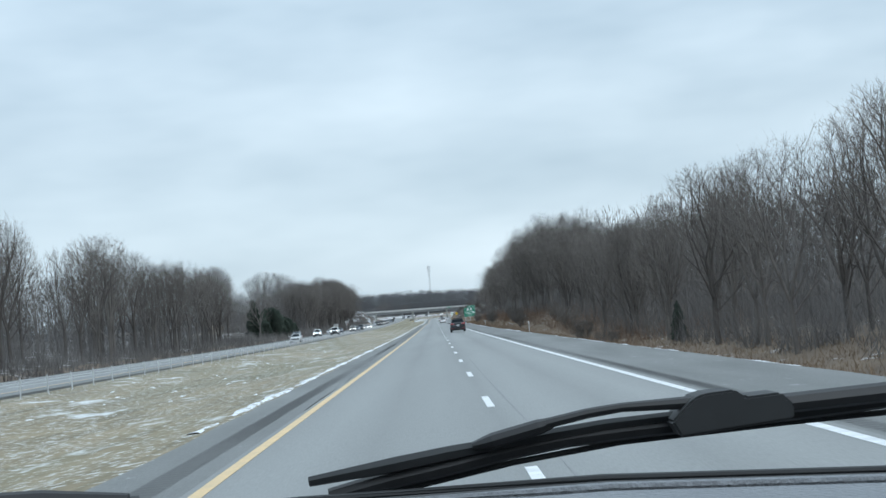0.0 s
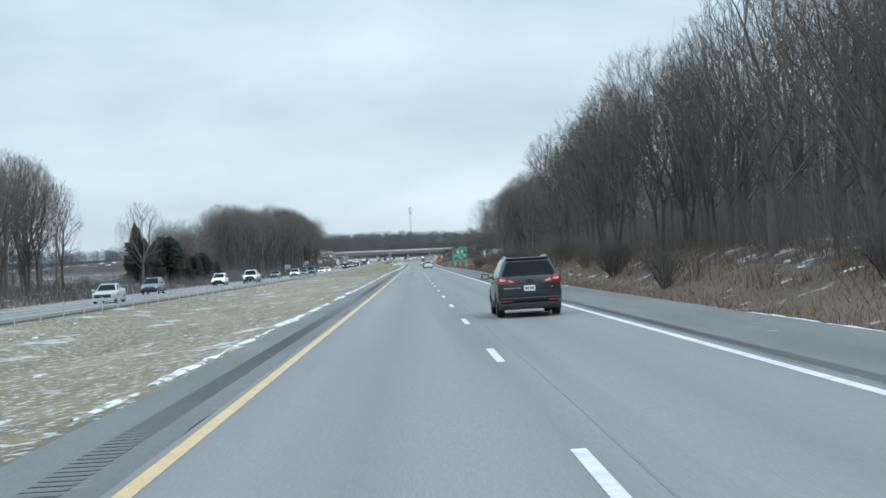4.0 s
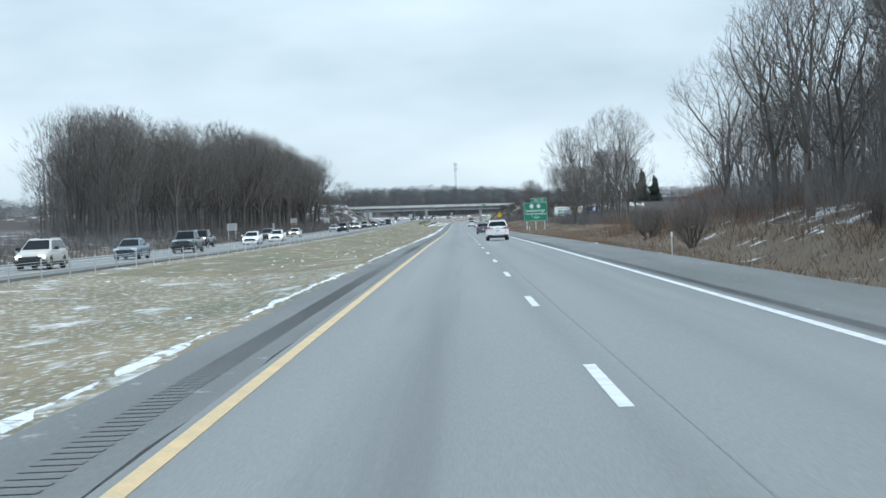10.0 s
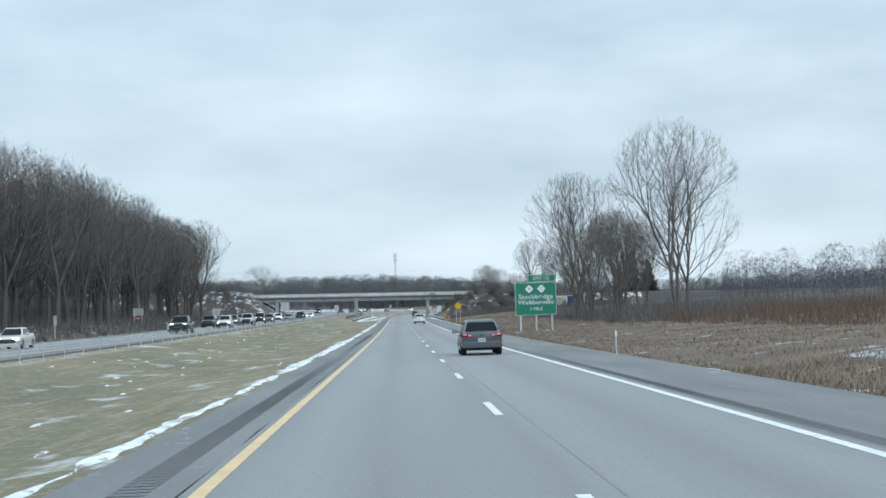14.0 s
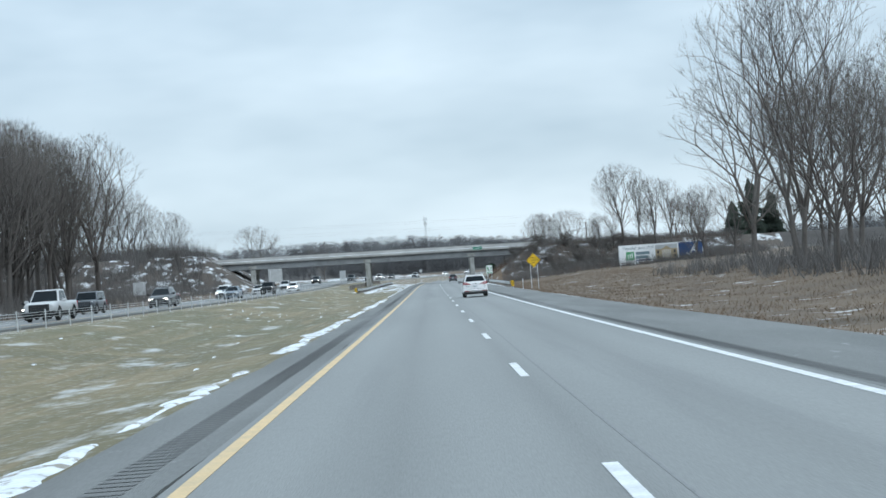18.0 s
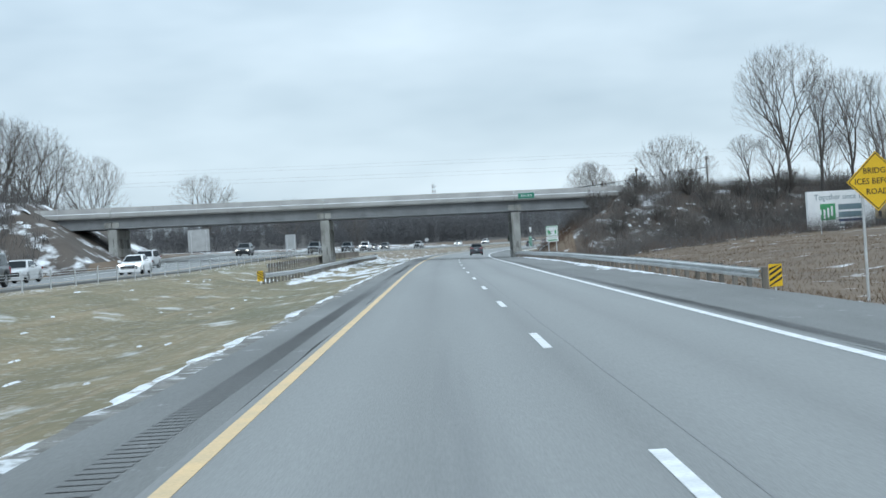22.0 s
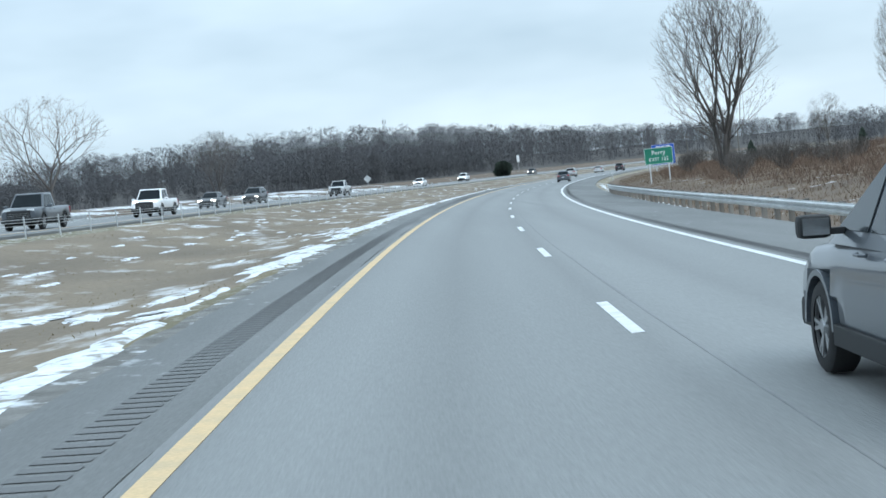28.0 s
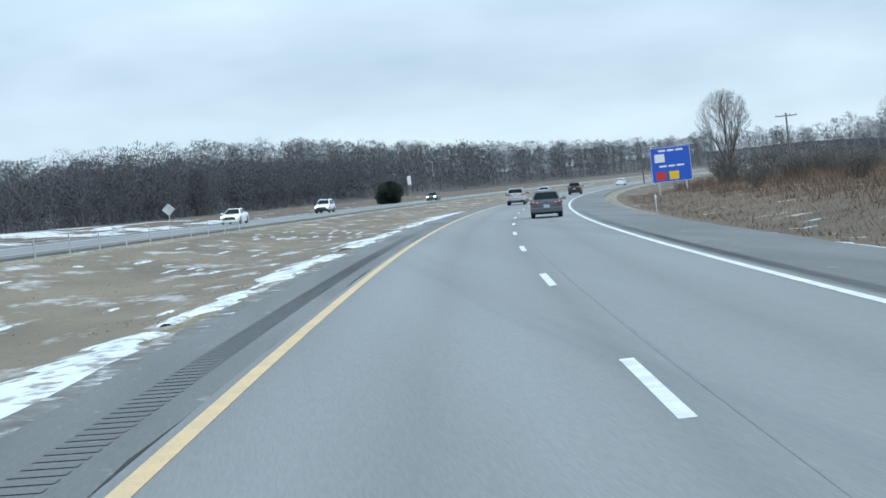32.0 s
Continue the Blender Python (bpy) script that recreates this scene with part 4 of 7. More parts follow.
# single trees that stand out
for key, x, y, h, w, lab in (
        ("open1", 33.9, 592, 26, 1.0, "tall bare cottonwood beside the exit sign"), ("open1", 27, 596, 13, 1.0, "bare roadside tree near the exit sign"),
        ("open2", 37, 600, 21, 1.0, "bare roadside tree near the exit sign"), ("open3", 26, 615, 14, 1.1, "bare roadside tree near the exit sign"),
        ("open2", 33, 628, 15, 1.0, "bare roadside tree near the exit sign"), ("open3", 27.4, 645, 15, 1.2, "tall bare roadside tree before the billboard"),
        ("open3", 30, 666, 26, 1.0, "tall bare roadside tree before the billboard"), ("open0", 38, 676, 19, 1.1, "tall bare roadside tree before the billboard"),
        ("open2", 41, 690, 20, 1.2, "tall bare roadside tree before the billboard"), ("open3", 48, 700, 18, 1.0, "tall bare roadside tree before the billboard"),
        ("open2", 36, 712, 23, 1.2, "tall bare roadside tree before the billboard"), ("open0", 46, 729, 22, 1.2, "tall bare roadside tree before the billboard"), ("open1", 46, 718, 22, 1.2, "tall bare roadside tree before the billboard"),
        ("open0", 32, 447, 21.3, 1.15, "large fan-shaped bare tree at the end of the wood"), ("open2", 38, 452, 16, 0.9, "bare tree at the end of the wood"), ("wood1", 44, 446, 14.5, 1.1, "bare tree at the end of the wood"),
        ("open3", 44, 852, 7, 1.1, "bare tree on the overpass embankment"), ("wood0", 41.5, 845, 14, 1.0, "bare tree on the overpass embankment"), ("wood3", 44.5, 843, 15, 1.0, "bare tree on the overpass embankment"), ("wood2", 36, 843, 8, 1.2, "bare tree on the overpass embankment"),
        ("wood4", 33.5, 845, 6.5, 1.3, "bare tree on the overpass embankment"), ("wood1", 47.5, 842, 15, 1.0, "bare tree on the overpass embankment"), ("round1", 51, 858, 9.5, 0.9, "bare tree on the overpass embankment"),
        ("open1", 38.6, 847, 16.5, 1.15, "upright bare tree on the overpass embankment"), ("round0", 29.2, 872, 13.6, 0.88, "broad bare tree behind the overpass"),
        ("round1", 24, 905, 10, 0.9, "broad bare tree behind the overpass"), ("open2", 54, 812, 14, 1.2, "bare tree behind the billboard"), ("round0", 47.8, 816, 13, 0.9, "bare tree behind the billboard"), ("open0", 50.5, 822, 14.5, 1.1, "bare tree behind the billboard"),
        ("open1", 62, 800, 15, 1.1, "bare tree behind the billboard"), ("round0", 57, 860, 9, 1.0, "bare tree on the overpass embankment"),
        
        
        ("open3", -101, 1112, 30, 1.1, "tall bare tree of a group beyond the far embankment"), ("open0", -110, 1105, 34, 1.1, "tall bare tree of a group beyond the far embankment"), ("open2", -117, 1112, 40, 1.1, "tall bare tree of a group beyond the far embankment"),
        ("open1", -125, 1105, 43, 1.1, "tall bare tree of a group beyond the far embankment"), ("open3", -133, 1112, 44, 1.1, "tall bare tree of a group beyond the far embankment"), ("open0", -142, 1105, 40, 1.1, "tall bare tree of a group beyond the far embankment"),
        ("vase0", -48, 708, 19, 1.2, "bare tree at the end of the far wood"), ("wood3", -50, 722, 17, 1.0, "bare tree at the end of the far wood"),
        ("round1", -37, 1048, 13, 1.1, "broad bare tree in the snowy field"), ("open0", -62, 1068, 21, 1.45, "large bare tree in the snowy field"),
        ("round0", -24, 1090, 10, 1.0, "broad bare tree in the snowy field"), ("round0", -90, 1040, 14, 1.0, "broad bare tree in the snowy field"),
        ("wood1", -46, 300, 14, 1.2, "bare tree in the gap of the far wood"), ("round1", -52, 345, 8, 1.1, "bare tree in the gap of the far wood"),
        ("round0", -58, 390, 8, 1.0, "bare tree in the gap of the far wood"), ("vase0", -52, 384, 11, 1.0, "bare tree in the gap of the far wood"), ("round1", -60, 412, 9, 1.0, "bare tree in the gap of the far wood"), ("round0", -54, 402, 8, 1.0, "bare tree in the gap of the far wood"),
        ("vase0", 36.8, 1050.6, 21, 1.3, "tall many-stemmed bare tree behind the exit sign"), ("vase0", 71.7, 1215, 13, 1.2, "narrow bare tree behind the blue sign"),
        ("wood1", 92, 1205, 9, 1.0, "small bare tree in the field"), ("vase0", 54, 1040, 17, 0.6, "thin twisted bare tree beyond the overpass"), ("wood1", 60, 1043, 16, 0.8, "thin twisted bare tree beyond the overpass"), ("open2", 72, 1130, 10, 1.0, "small bare tree in the brown field")):
    tree(key, place(x, y), h, x * 0.7 + y, lab, wide=w)


# ---- conifers ----
def conifer_mesh(seed, h, r, round_top=False):
    rnd = random.Random(seed)
    whorl = [rnd.uniform(0.35, 1.25) for _ in range(200)]
    verts, faces = [], []
    n = 5200
    for _ in range(n):
        f = rnd.random() ** 0.8
        a = rnd.random() * math.tau
        rad = r * ((1 - f) ** 0.65 * whorl[int(f * 13) * 7 + int(a * 1.1)] if not round_top else math.sqrt(max(0.0, 1 - (1.7 * f - 0.75) ** 2))) * rnd.uniform(0.5, 1.1) * (1 + 0.14 * math.sin(3 * a + 7 * f) + 0.1 * math.sin(7 * a - 11 * f)) + 0.05
        p = Vector((math.cos(a) * rad * 0.55, math.sin(a) * rad * 0.55, f * h + 0.15))
        q = Vector((math.cos(a) * rad, math.sin(a) * rad, f * h + rnd.uniform(-0.25, 0.3) + (0.2 if round_top else -0.1)))
        d = (q - p).normalized()
        w = d.cross(Vector((0, 0, 1))).normalized() * r * 0.05 * rnd.uniform(0.6, 1.2)
        k = len(verts)
        m = p.lerp(q, 0.55)
        verts += [tuple(p), tuple(m + w), tuple(q), tuple(m - w), tuple(m + Vector((0, 0, r * 0.09)))]
        faces += [(k, k + 1, k + 4), (k + 1, k + 2, k + 4), (k + 2, k + 3, k + 4), (k + 3, k, k + 4)]
    me = bpy.data.meshes.new("crown")
    me.from_pydata(verts, [], faces)
    me.materials.append(M_NEEDLE)
    return me


CONE = conifer_mesh(3, 10.0, 2.4)
BALL = conifer_mesh(4, 4.0, 1.9, True)
CTRUNK = wood_mesh("trunk", [(Vector((0, 0, -0.4)), Vector((0, 0, 8.5)), 0.16, 0.03, 6)], M_BARK)
BTRUNK = wood_mesh("trunk", [(Vector((0, 0, -0.4)), Vector((0, 0, 2.5)), 0.12, 0.03, 6)], M_BARK)


def conifer(x, y, h, lab, ball=False, wide=1.0):
    t = thing("conifer", Matrix.Translation(place(x, y)) @ Euler((0, 0, x)).to_matrix().to_4x4(), lab, "conifer")
    k = h / (4.0 if ball else 10.0)
    for nm, me in (("trunk", BTRUNK if ball else CTRUNK), ("crown", BALL if ball else CONE)):
        o = new(nm, me)
        o.parent = t
        o.matrix_basis = Matrix.Diagonal((k * wide, k * wide, k, 1))


conifer(77, 903, 17, "dark conifer behind the billboard")
conifer(72, 900, 12, "dark conifer behind the billboard", wide=1.2)
conifer(83, 908, 14, "dark conifer behind the billboard", wide=1.2)
conifer(27, 866, 3.2, "small dark cedar on the overpass embankment", wide=1.4)
conifer(28.1, 1268, 3.7, "round dark evergreen bush in the median", True, 1.3)
conifer(49.5, 1090, 3.4, "small dark cedar in the brown field", wide=1.3)
conifer(84, 1150, 3.6, "small dark cedar in the brown field", wide=1.3)
conifer(15.9, 14.5, 2.8, "slim dark cedar beside the slow lane", wide=1.0)
for i, (x, y, h) in enumerate(((-48, 306, 10), (-45, 318, 7.5), (-43, 327, 5.2), (-47, 335, 6.8), (-44, 343, 4.6), (-46, 352, 5.4), (-50, 326, 7.8), (-45, 362, 5), (-46, 312, 6), (-46, 372, 5.4), (-48, 382, 5.2), (-44, 378, 4.2), (-49, 394, 4.8), (-51, 366, 6))):
    conifer(x, y, h, "dark conifer beyond the opposite carriageway", ball=i % 3 == 1, wide=(1.1, 0.9, 1.5)[i % 3])


# ---- weeds and brush ----
def weeds(name, n, s0, s1, o0, o1, h0, h1, mat, label, seed, width=0.02, splay=0.25, clump=5):
    rs = np.random.RandomState(seed)
    c = n // clump
    s = np.repeat(rs.uniform(s0, s1, c), clump) + rs.randn(c * clump) * 0.35
    o = np.repeat(rs.uniform(o0, o1, c), clump) + rs.randn(c * clump) * 0.35
    hh = rs.uniform(h0, h1, c * clump) * np.repeat(rs.uniform(0.6, 1.15, c), clump)
    h = np.interp(s, _s, _h)
    x = np.interp(s, _s, _x) + o * np.cos(h)
    y = np.interp(s, _s, _y) - o * np.sin(h)
    z = road_z(s, o) + ground_dz(s, o) - 0.05
    a = rs.rand(len(s)) * math.tau
    p = np.stack([x, y, z], -1)
    w = np.stack([np.cos(a), np.sin(a), 0 * a], -1) * (width * (0.6 + rs.rand(len(s))))[:, None]
    tip = p + np.stack([rs.randn(len(s)) * splay * hh, rs.randn(len(s)) * splay * hh, hh], -1)
    V = np.stack([p - w, p + w, tip], 1).reshape(-1, 3)
    i = 3 * np.arange(len(s))
    ob = mesh_part(name, V.tolist(), np.stack([i, i + 1, i + 2], -1).tolist(), mat)
    return tagged(ob, label, "weeds", kind="stuff")


weeds("dry_weeds", 70000, -60, 455, 8.4, 18.5, 0.12, 0.5, M_WEED, "tall dry brown weeds on the wooded bank", 21, 0.014, 0.5, 3)
weeds("dry_weeds", 110000, 420, 880, 9.0, 34, 0.1, 0.28, M_WEED, "brown dead weeds in the field before the overpass", 22, 0.018, 0.5, 3)
weeds("dry_weeds", 90000, 890, 1200, 9.5, 45, 0.1, 0.36, M_WEED, "brown dead weeds beside the bend", 23, 0.02, 0.5, 3)
weeds("brush", 26000, 20, 405, 12.5, 22, 0.5, 1.9, M_REDWEED, "rust-brown brush at the foot of the wood", 24, 0.012, 0.45, 14)
weeds("brush", 50000, 822, 870, 9.8, 62, 0.3, 1.4, M_REDWEED, "rust-brown brush on the overpass embankment", 25, 0.010, 0.5, 14)
weeds("brush", 62000, 820, 866, 13, 62, 0.7, 2.6, M_HAZED_TWIG, "grey leafless thicket on the overpass embankment", 35, 0.010, 0.45, 22)
weeds("brush", 30000, 822, 872, -110, -46, 1.0, 3.4, M_HAZED_TWIG, "dark leafless brush on the far embankment", 26, 0.03, 0.35, 14)
weeds("brush", 9000, 838, 860, -120, -50, 2.5, 5.0, M_HAZED_TWIG, "tall dark thicket along the top of the far embankment", 36, 0.035, 0.35, 14)
weeds("brush", 60000, 900, 1230, 15, 70, 0.4, 1.5, M_REDWEED, "rust-brown brush in the field beside the bend", 27, 0.016, 0.45, 16)
weeds("brush", 24000, -20, 720, -50, -37, 0.8, 2.6, M_HAZED_TWIG, "dark leafless brush along the far wood", 28, 0.035, 0.35, 12)
weeds("brush", 30000, 452, 600, 27, 75, 0.6, 2.4, M_REDWEED, "rust-brown brush at the back of the field", 37, 0.016, 0.45, 18)
weeds("brush", 12000, 560, 720, 24, 55, 0.8, 3.0, M_HAZED_TWIG, "dark leafless brush under the roadside trees", 29, 0.03, 0.35, 12)
weeds("brush", 64000, -80, 400, 15.5, 34, 0.8, 4.2, M_HAZED_TWIG, "dark leafless undergrowth inside the wood", 33, 0.014, 0.4, 16)
weeds("brush", 16000, 700, 836, -78, -41, 0.8, 2.6, M_HAZED_TWIG, "dark leafless brush before the far embankment", 34, 0.028, 0.35, 12)
weeds("median_grass", 90000, -60, 900, -18.5, -6.2, 0.02, 0.06, M_TUFT, "short dormant grass tufts in the median", 30, 0.03, 0.5, 8)
weeds("median_grass", 40000, 880, 1160, -18.5, -6.2, 0.03, 0.09, M_TUFT, "longer tan grass in the median past the overpass", 31, 0.03, 0.4, 8)

SHRUB_SPOTS = ((22, 838), (26, 833), (30, 836), (33, 831), (28, 842), (38, 833), (42, 838), (24, 829), (46, 832), (21, 846), (35, 842), (17.5, 836), (16, 842),
               (23.5, 834.5), (19.5, 841), (28.5, 838.5), (31.5, 833), (36.5, 837), (40, 835.5), (44, 834), (48.5, 836), (26.5, 844), (32, 843.5), (37.5, 844.5), (43, 843), (21.5, 831), (50, 831))
for i, (x, y) in enumerate(SHRUB_SPOTS):
    tree("shrub%d" % (i % 2), place(x, y), 2.7 + (i * 37 % 11) * 0.17, i * 1.3, "leafless shrub on the overpass embankment", "embankment shrubs", "shrub", "shrub")
for i in range(14):
    tree("shrub%d" % (i % 2), ground_at(835 + (i * 53 % 34), -52 - i * 2.6), 2.8 + (i * 37 % 11) * 0.15, i * 1.7, "leafless shrub on the far embankment", "far embankment shrubs", "shrub", "shrub")
for i in range(16):
    tree("shrub%d" % (i % 2), ground_at(930 + i * 17.0, 16 + (i * 29 % 23)), 2.2 + (i * 37 % 11) * 0.12, i * 1.7, "leafless shrub in the brown field", "field shrubs", "shrub", "shrub")
for i in range(14):
    tree("shrub%d" % (i % 2), ground_at(20 + i * 27.0, 11.5 + (i * 29 % 4)), 2.2 + (i * 37 % 11) * 0.12, i * 1.7, "leafless shrub on the wooded bank", "bank shrubs", "shrub", "shrub")


for i, (x, y, h) in enumerate(((57, 1168, 3.6), (60, 1176, 4.2), (63, 1165, 3.4), (66, 1182, 4.4), (70, 1172, 3.6), (58, 1150, 3.0), (64, 1146, 3.4), (52, 1118, 3.0), (57, 1108, 3.4), (44, 1070, 2.8), (50, 1062, 3.2), (76, 1190, 4.0), (80, 1176, 3.4), (34, 1030, 2.6), (41, 1022, 3.0))):
    tree("shrub%d" % (i % 2), place(x, y), h, i * 2.1, "tall rust-grey shrub in the field beside the bend", "tall field shrubs", "shrub", "shrub", wide=1.2)


# a low oak that has kept its rust-coloured leaves
def leafy_bush(x, y, h, wide, label):
    rnd = random.Random(77)
    t = thing("leafy_bush", Matrix.Translation(place(x, y)), label, "bush")
    o = new("trunk", KINDS["shrub0"][0])
    o.parent = t
    o.matrix_basis = Matrix.Diagonal((h / 3.2 * wide, h / 3.2 * wide, h / 3.2, 1))
    verts, faces = [], []
    hubs = [(rnd.gauss(0, 0.5) * h * wide * 0.6, rnd.gauss(0, 0.5) * h * wide * 0.6, h * rnd.uniform(0.3, 0.8), h * rnd.uniform(0.15, 0.3)) for _ in range(26)]
    for _ in range(9000):
        cx, cy, cz, r = rnd.choice(hubs)
        p = Vector((cx + rnd.gauss(0, r * 0.6), cy + rnd.gauss(0, r * 0.6), max(0.1, cz + rnd.gauss(0, r * 0.5))))
        d = Vector((rnd.gauss(0, 1), rnd.gauss(0, 1), rnd.gauss(-0.3, 0.8))).normalized()
        w = d.orthogonal().normalized() * 0.035
        k = len(verts)
        verts += [tuple(p), tuple(p + d * 0.06 + w), tuple(p + d * 0.13), tuple(p + d * 0.06 - w)]
        faces.append((k, k + 1, k + 2, k + 3))
    mesh_part("leaves", verts, faces, M_RUST, t)


leafy_bush(28.0, 436, 4.0, 1.35, "low oak bush with rust-brown dead leaves")

# ---- guardrails ----
W_PROFILE = [(0.0, 0.40), (0.0, 0.435), (0.075, 0.465), (0.075, 0.515), (0.0, 0.545), (0.0, 0.585), (0.075, 0.615), (0.075, 0.665), (0.0, 0.695), (0.0, 0.725)]


def post_bm(wx, wy, h):
    return box_bm(-wx / 2, wx / 2, -wy / 2, wy / 2, -0.5, h, bevel=0.012)


def guardrail(label, line, side, post_every=1.905, wood=True, blunt=(True, True)):
    """W-beam rail along points (s, off). side: +1 when the rail's face looks to smaller offsets."""
    ss = [p[0] for p in line]
    oo = [p[1] for p in line]
    s0, s1 = ss[0], ss[-1]
    rail = thing("guardrail", Matrix(), label, "guardrail")
    n = int((s1 - s0) / 1.905)

    def spot(s):
        o = float(np.interp(s, ss, oo))
        g = float(ground_dz(np.array([s]), np.array([o]))[0])
        return s, o, max(g, -0.45) if abs(o) < 10 else g
    # beam in lapped lengths
    seg = 4
    for a in range(0, n, seg):
        b = min(a + seg, n)
        verts, faces = [], []
        k = len(W_PROFILE)
        for i in range(a, b + 1):
            s, o, g = spot(s0 + (s1 - s0) * i / n)
            for d, z in W_PROFILE:
                verts.append(tuple(at(s, o - side * (d + 0.12 - 0.004 * (a // seg % 2)), g + z)))
            for d, z in W_PROFILE[::-1]:
                verts.append(tuple(at(s, o - side * (d + 0.108 - 0.004 * (a // seg % 2)), g + z)))
        for i in range(b - a):
            for j in range(2 * k):
                faces.append((i * 2 * k + j, i * 2 * k + (j + 1) % (2 * k), (i + 1) * 2 * k + (j + 1) % (2 * k), (i + 1) * 2 * k + j))
        mesh_part("rail_beam", verts, faces, M_GALV, rail)
    first_post = None
    for i in range(n + 1):
        s, o, g = spot(s0 + (s1 - s0) * i / n)
        m = Matrix.Translation(at(s, o, g)) @ Euler((0, 0, -radians(heading(s)))).to_matrix().to_4x4()
        if first_post is None:
            first_post = part("post", post_bm(0.15, 0.2, 0.76) if wood else post_bm(0.1, 0.12, 0.74), M_WOODPOST if wood else M_GALV, rail, "weathered wooden post" if wood else "galvanized steel post")
            first_post.matrix_basis = m
        else:
            share(first_post, m, rail)
    return rail


guardrail("galvanized guardrail on wooden posts beside the overpass pier", [(723.5, 8.4), (735, 7.9), (752, 7.5), (800, 7.35), (828, 7.1), (838, 6.8), (844.8, 6.42)], 1)
_a, _b = along(9.9, 903.7), along(15.4, 991.8)
guardrail("galvanized guardrail on wooden posts along the bend", [_a, (_a[0] + 14, 8.0), (_b[0] - 10, _b[1] - 0.2), _b], 1)
guardrail("median guardrail on wooden posts around the overpass pier", [(776, -13.2), (800, -12.6), (842, -12.4), (880, -12.2), (895, -12.6), (904, -13.6)], -1)
guardrail("guardrail behind the median pier facing the opposite lanes", [(800, -15.6), (842, -15.4), (905, -16.2)], 1, wood=True)
guardrail("guardrail along the outer edge of the opposite carriageway", [(846, -34.2), (900, -34.0), (1000, -34.0)], -1, wood=False)


# ---- median cable barrier ----
def cable_barrier():
    b = thing("cable_barrier", Matrix(), "three-strand cable barrier on thin steel posts in the median", "barrier")
    s0, s1, off = -80.0, 1120.0, -19.9
    n = int((s1 - s0) / 4.9)
    first_post = None
    for i in range(n + 1):
        s = s0 + i * 4.9
        m = Matrix.Translation(at(s, off, -0.15)) @ Euler((radians((i * 37 % 7 - 3) * 0.6), radians((i * 53 % 7 - 3) * 0.7), -radians(heading(s)))).to_matrix().to_4x4()
        if first_post is None:
            first_post = part("post", post_bm(0.055, 0.085, 0.92), M_GALV, b, "thin galvanized post")
            first_post.matrix_basis = m
        else:
            share(first_post, m, b)
    for h in (0.55, 0.68, 0.8):
        pts = [tuple(at(s0 + i * 4.9, off + 0.03, -0.15 + h)) for i in range(n + 1)]
        part("cable", tube_bm(pts, 0.011, 5), M_GALV, b)


cable_barrier()


# ---- signs: built at the origin, face to -y, base at z = 0 ----
def panel(name, x0, x1, z0, z1, mat, parent, y=0.0, border=None, radius=0.06, thick=0.03):
    bm = box_bm(x0, x1, y, y + thick, z0, z1)
    es = [e for e in bm.edges if abs(e.verts[0].co.y - e.verts[1].co.y) > 1e-4]
    bmesh.ops.bevel(bm, geom=es, offset=radius, segments=4, affect="EDGES")
    p = part(name, bm, mat, parent)
    if border:
        bm = bmesh.new()
        e, t = 0.03, 0.035
        for a, b, c, d in ((x0 + e, x1 - e, z1 - e - t, z1 - e), (x0 + e, x1 - e, z0 + e, z0 + e + t), (x0 + e, x0 + e + t, z0 + e, z1 - e), (x1 - e - t, x1 - e, z0 + e, z1 - e)):
            box(bm, a, b, y - 0.004, y + 0.001, c, d)
        part("border", bm, border, p)
    return p


def stand(x, y, z, yaw=0.0):
    """Where a sign's posts meet the ground; returns the pose and the height of z = 0 world over it."""
    s, o = along(x, y)
    g = ground_at_simple(s, o)
    return Matrix.Translation((x, y, g)) @ Euler((0, 0, radians(yaw))).to_matrix().to_4x4(), g


def ground_at_simple(s, o):
    return float(road_z(s, o) + ground_dz(np.array([float(s)]), np.array([float(o)]))[0])


def sign_post(x, h, parent, r=0.05, y=0.08, mat=None):
    bm = bmesh.new()
    box(bm, x - r, x + r, y - r, y + r, -0.5, h, bevel=0.008)
    return part("post", bm, mat or M_GALV, parent)


def bars(parent, rows, mat, y):
    """Rows of plain bars for writing too small to read: (x0, x1, z0, z1)."""
    for a, b, c, d in rows:
        part("text_bar", box_bm(a, b, y - 0.006, y - 0.001, c, d), mat, parent)


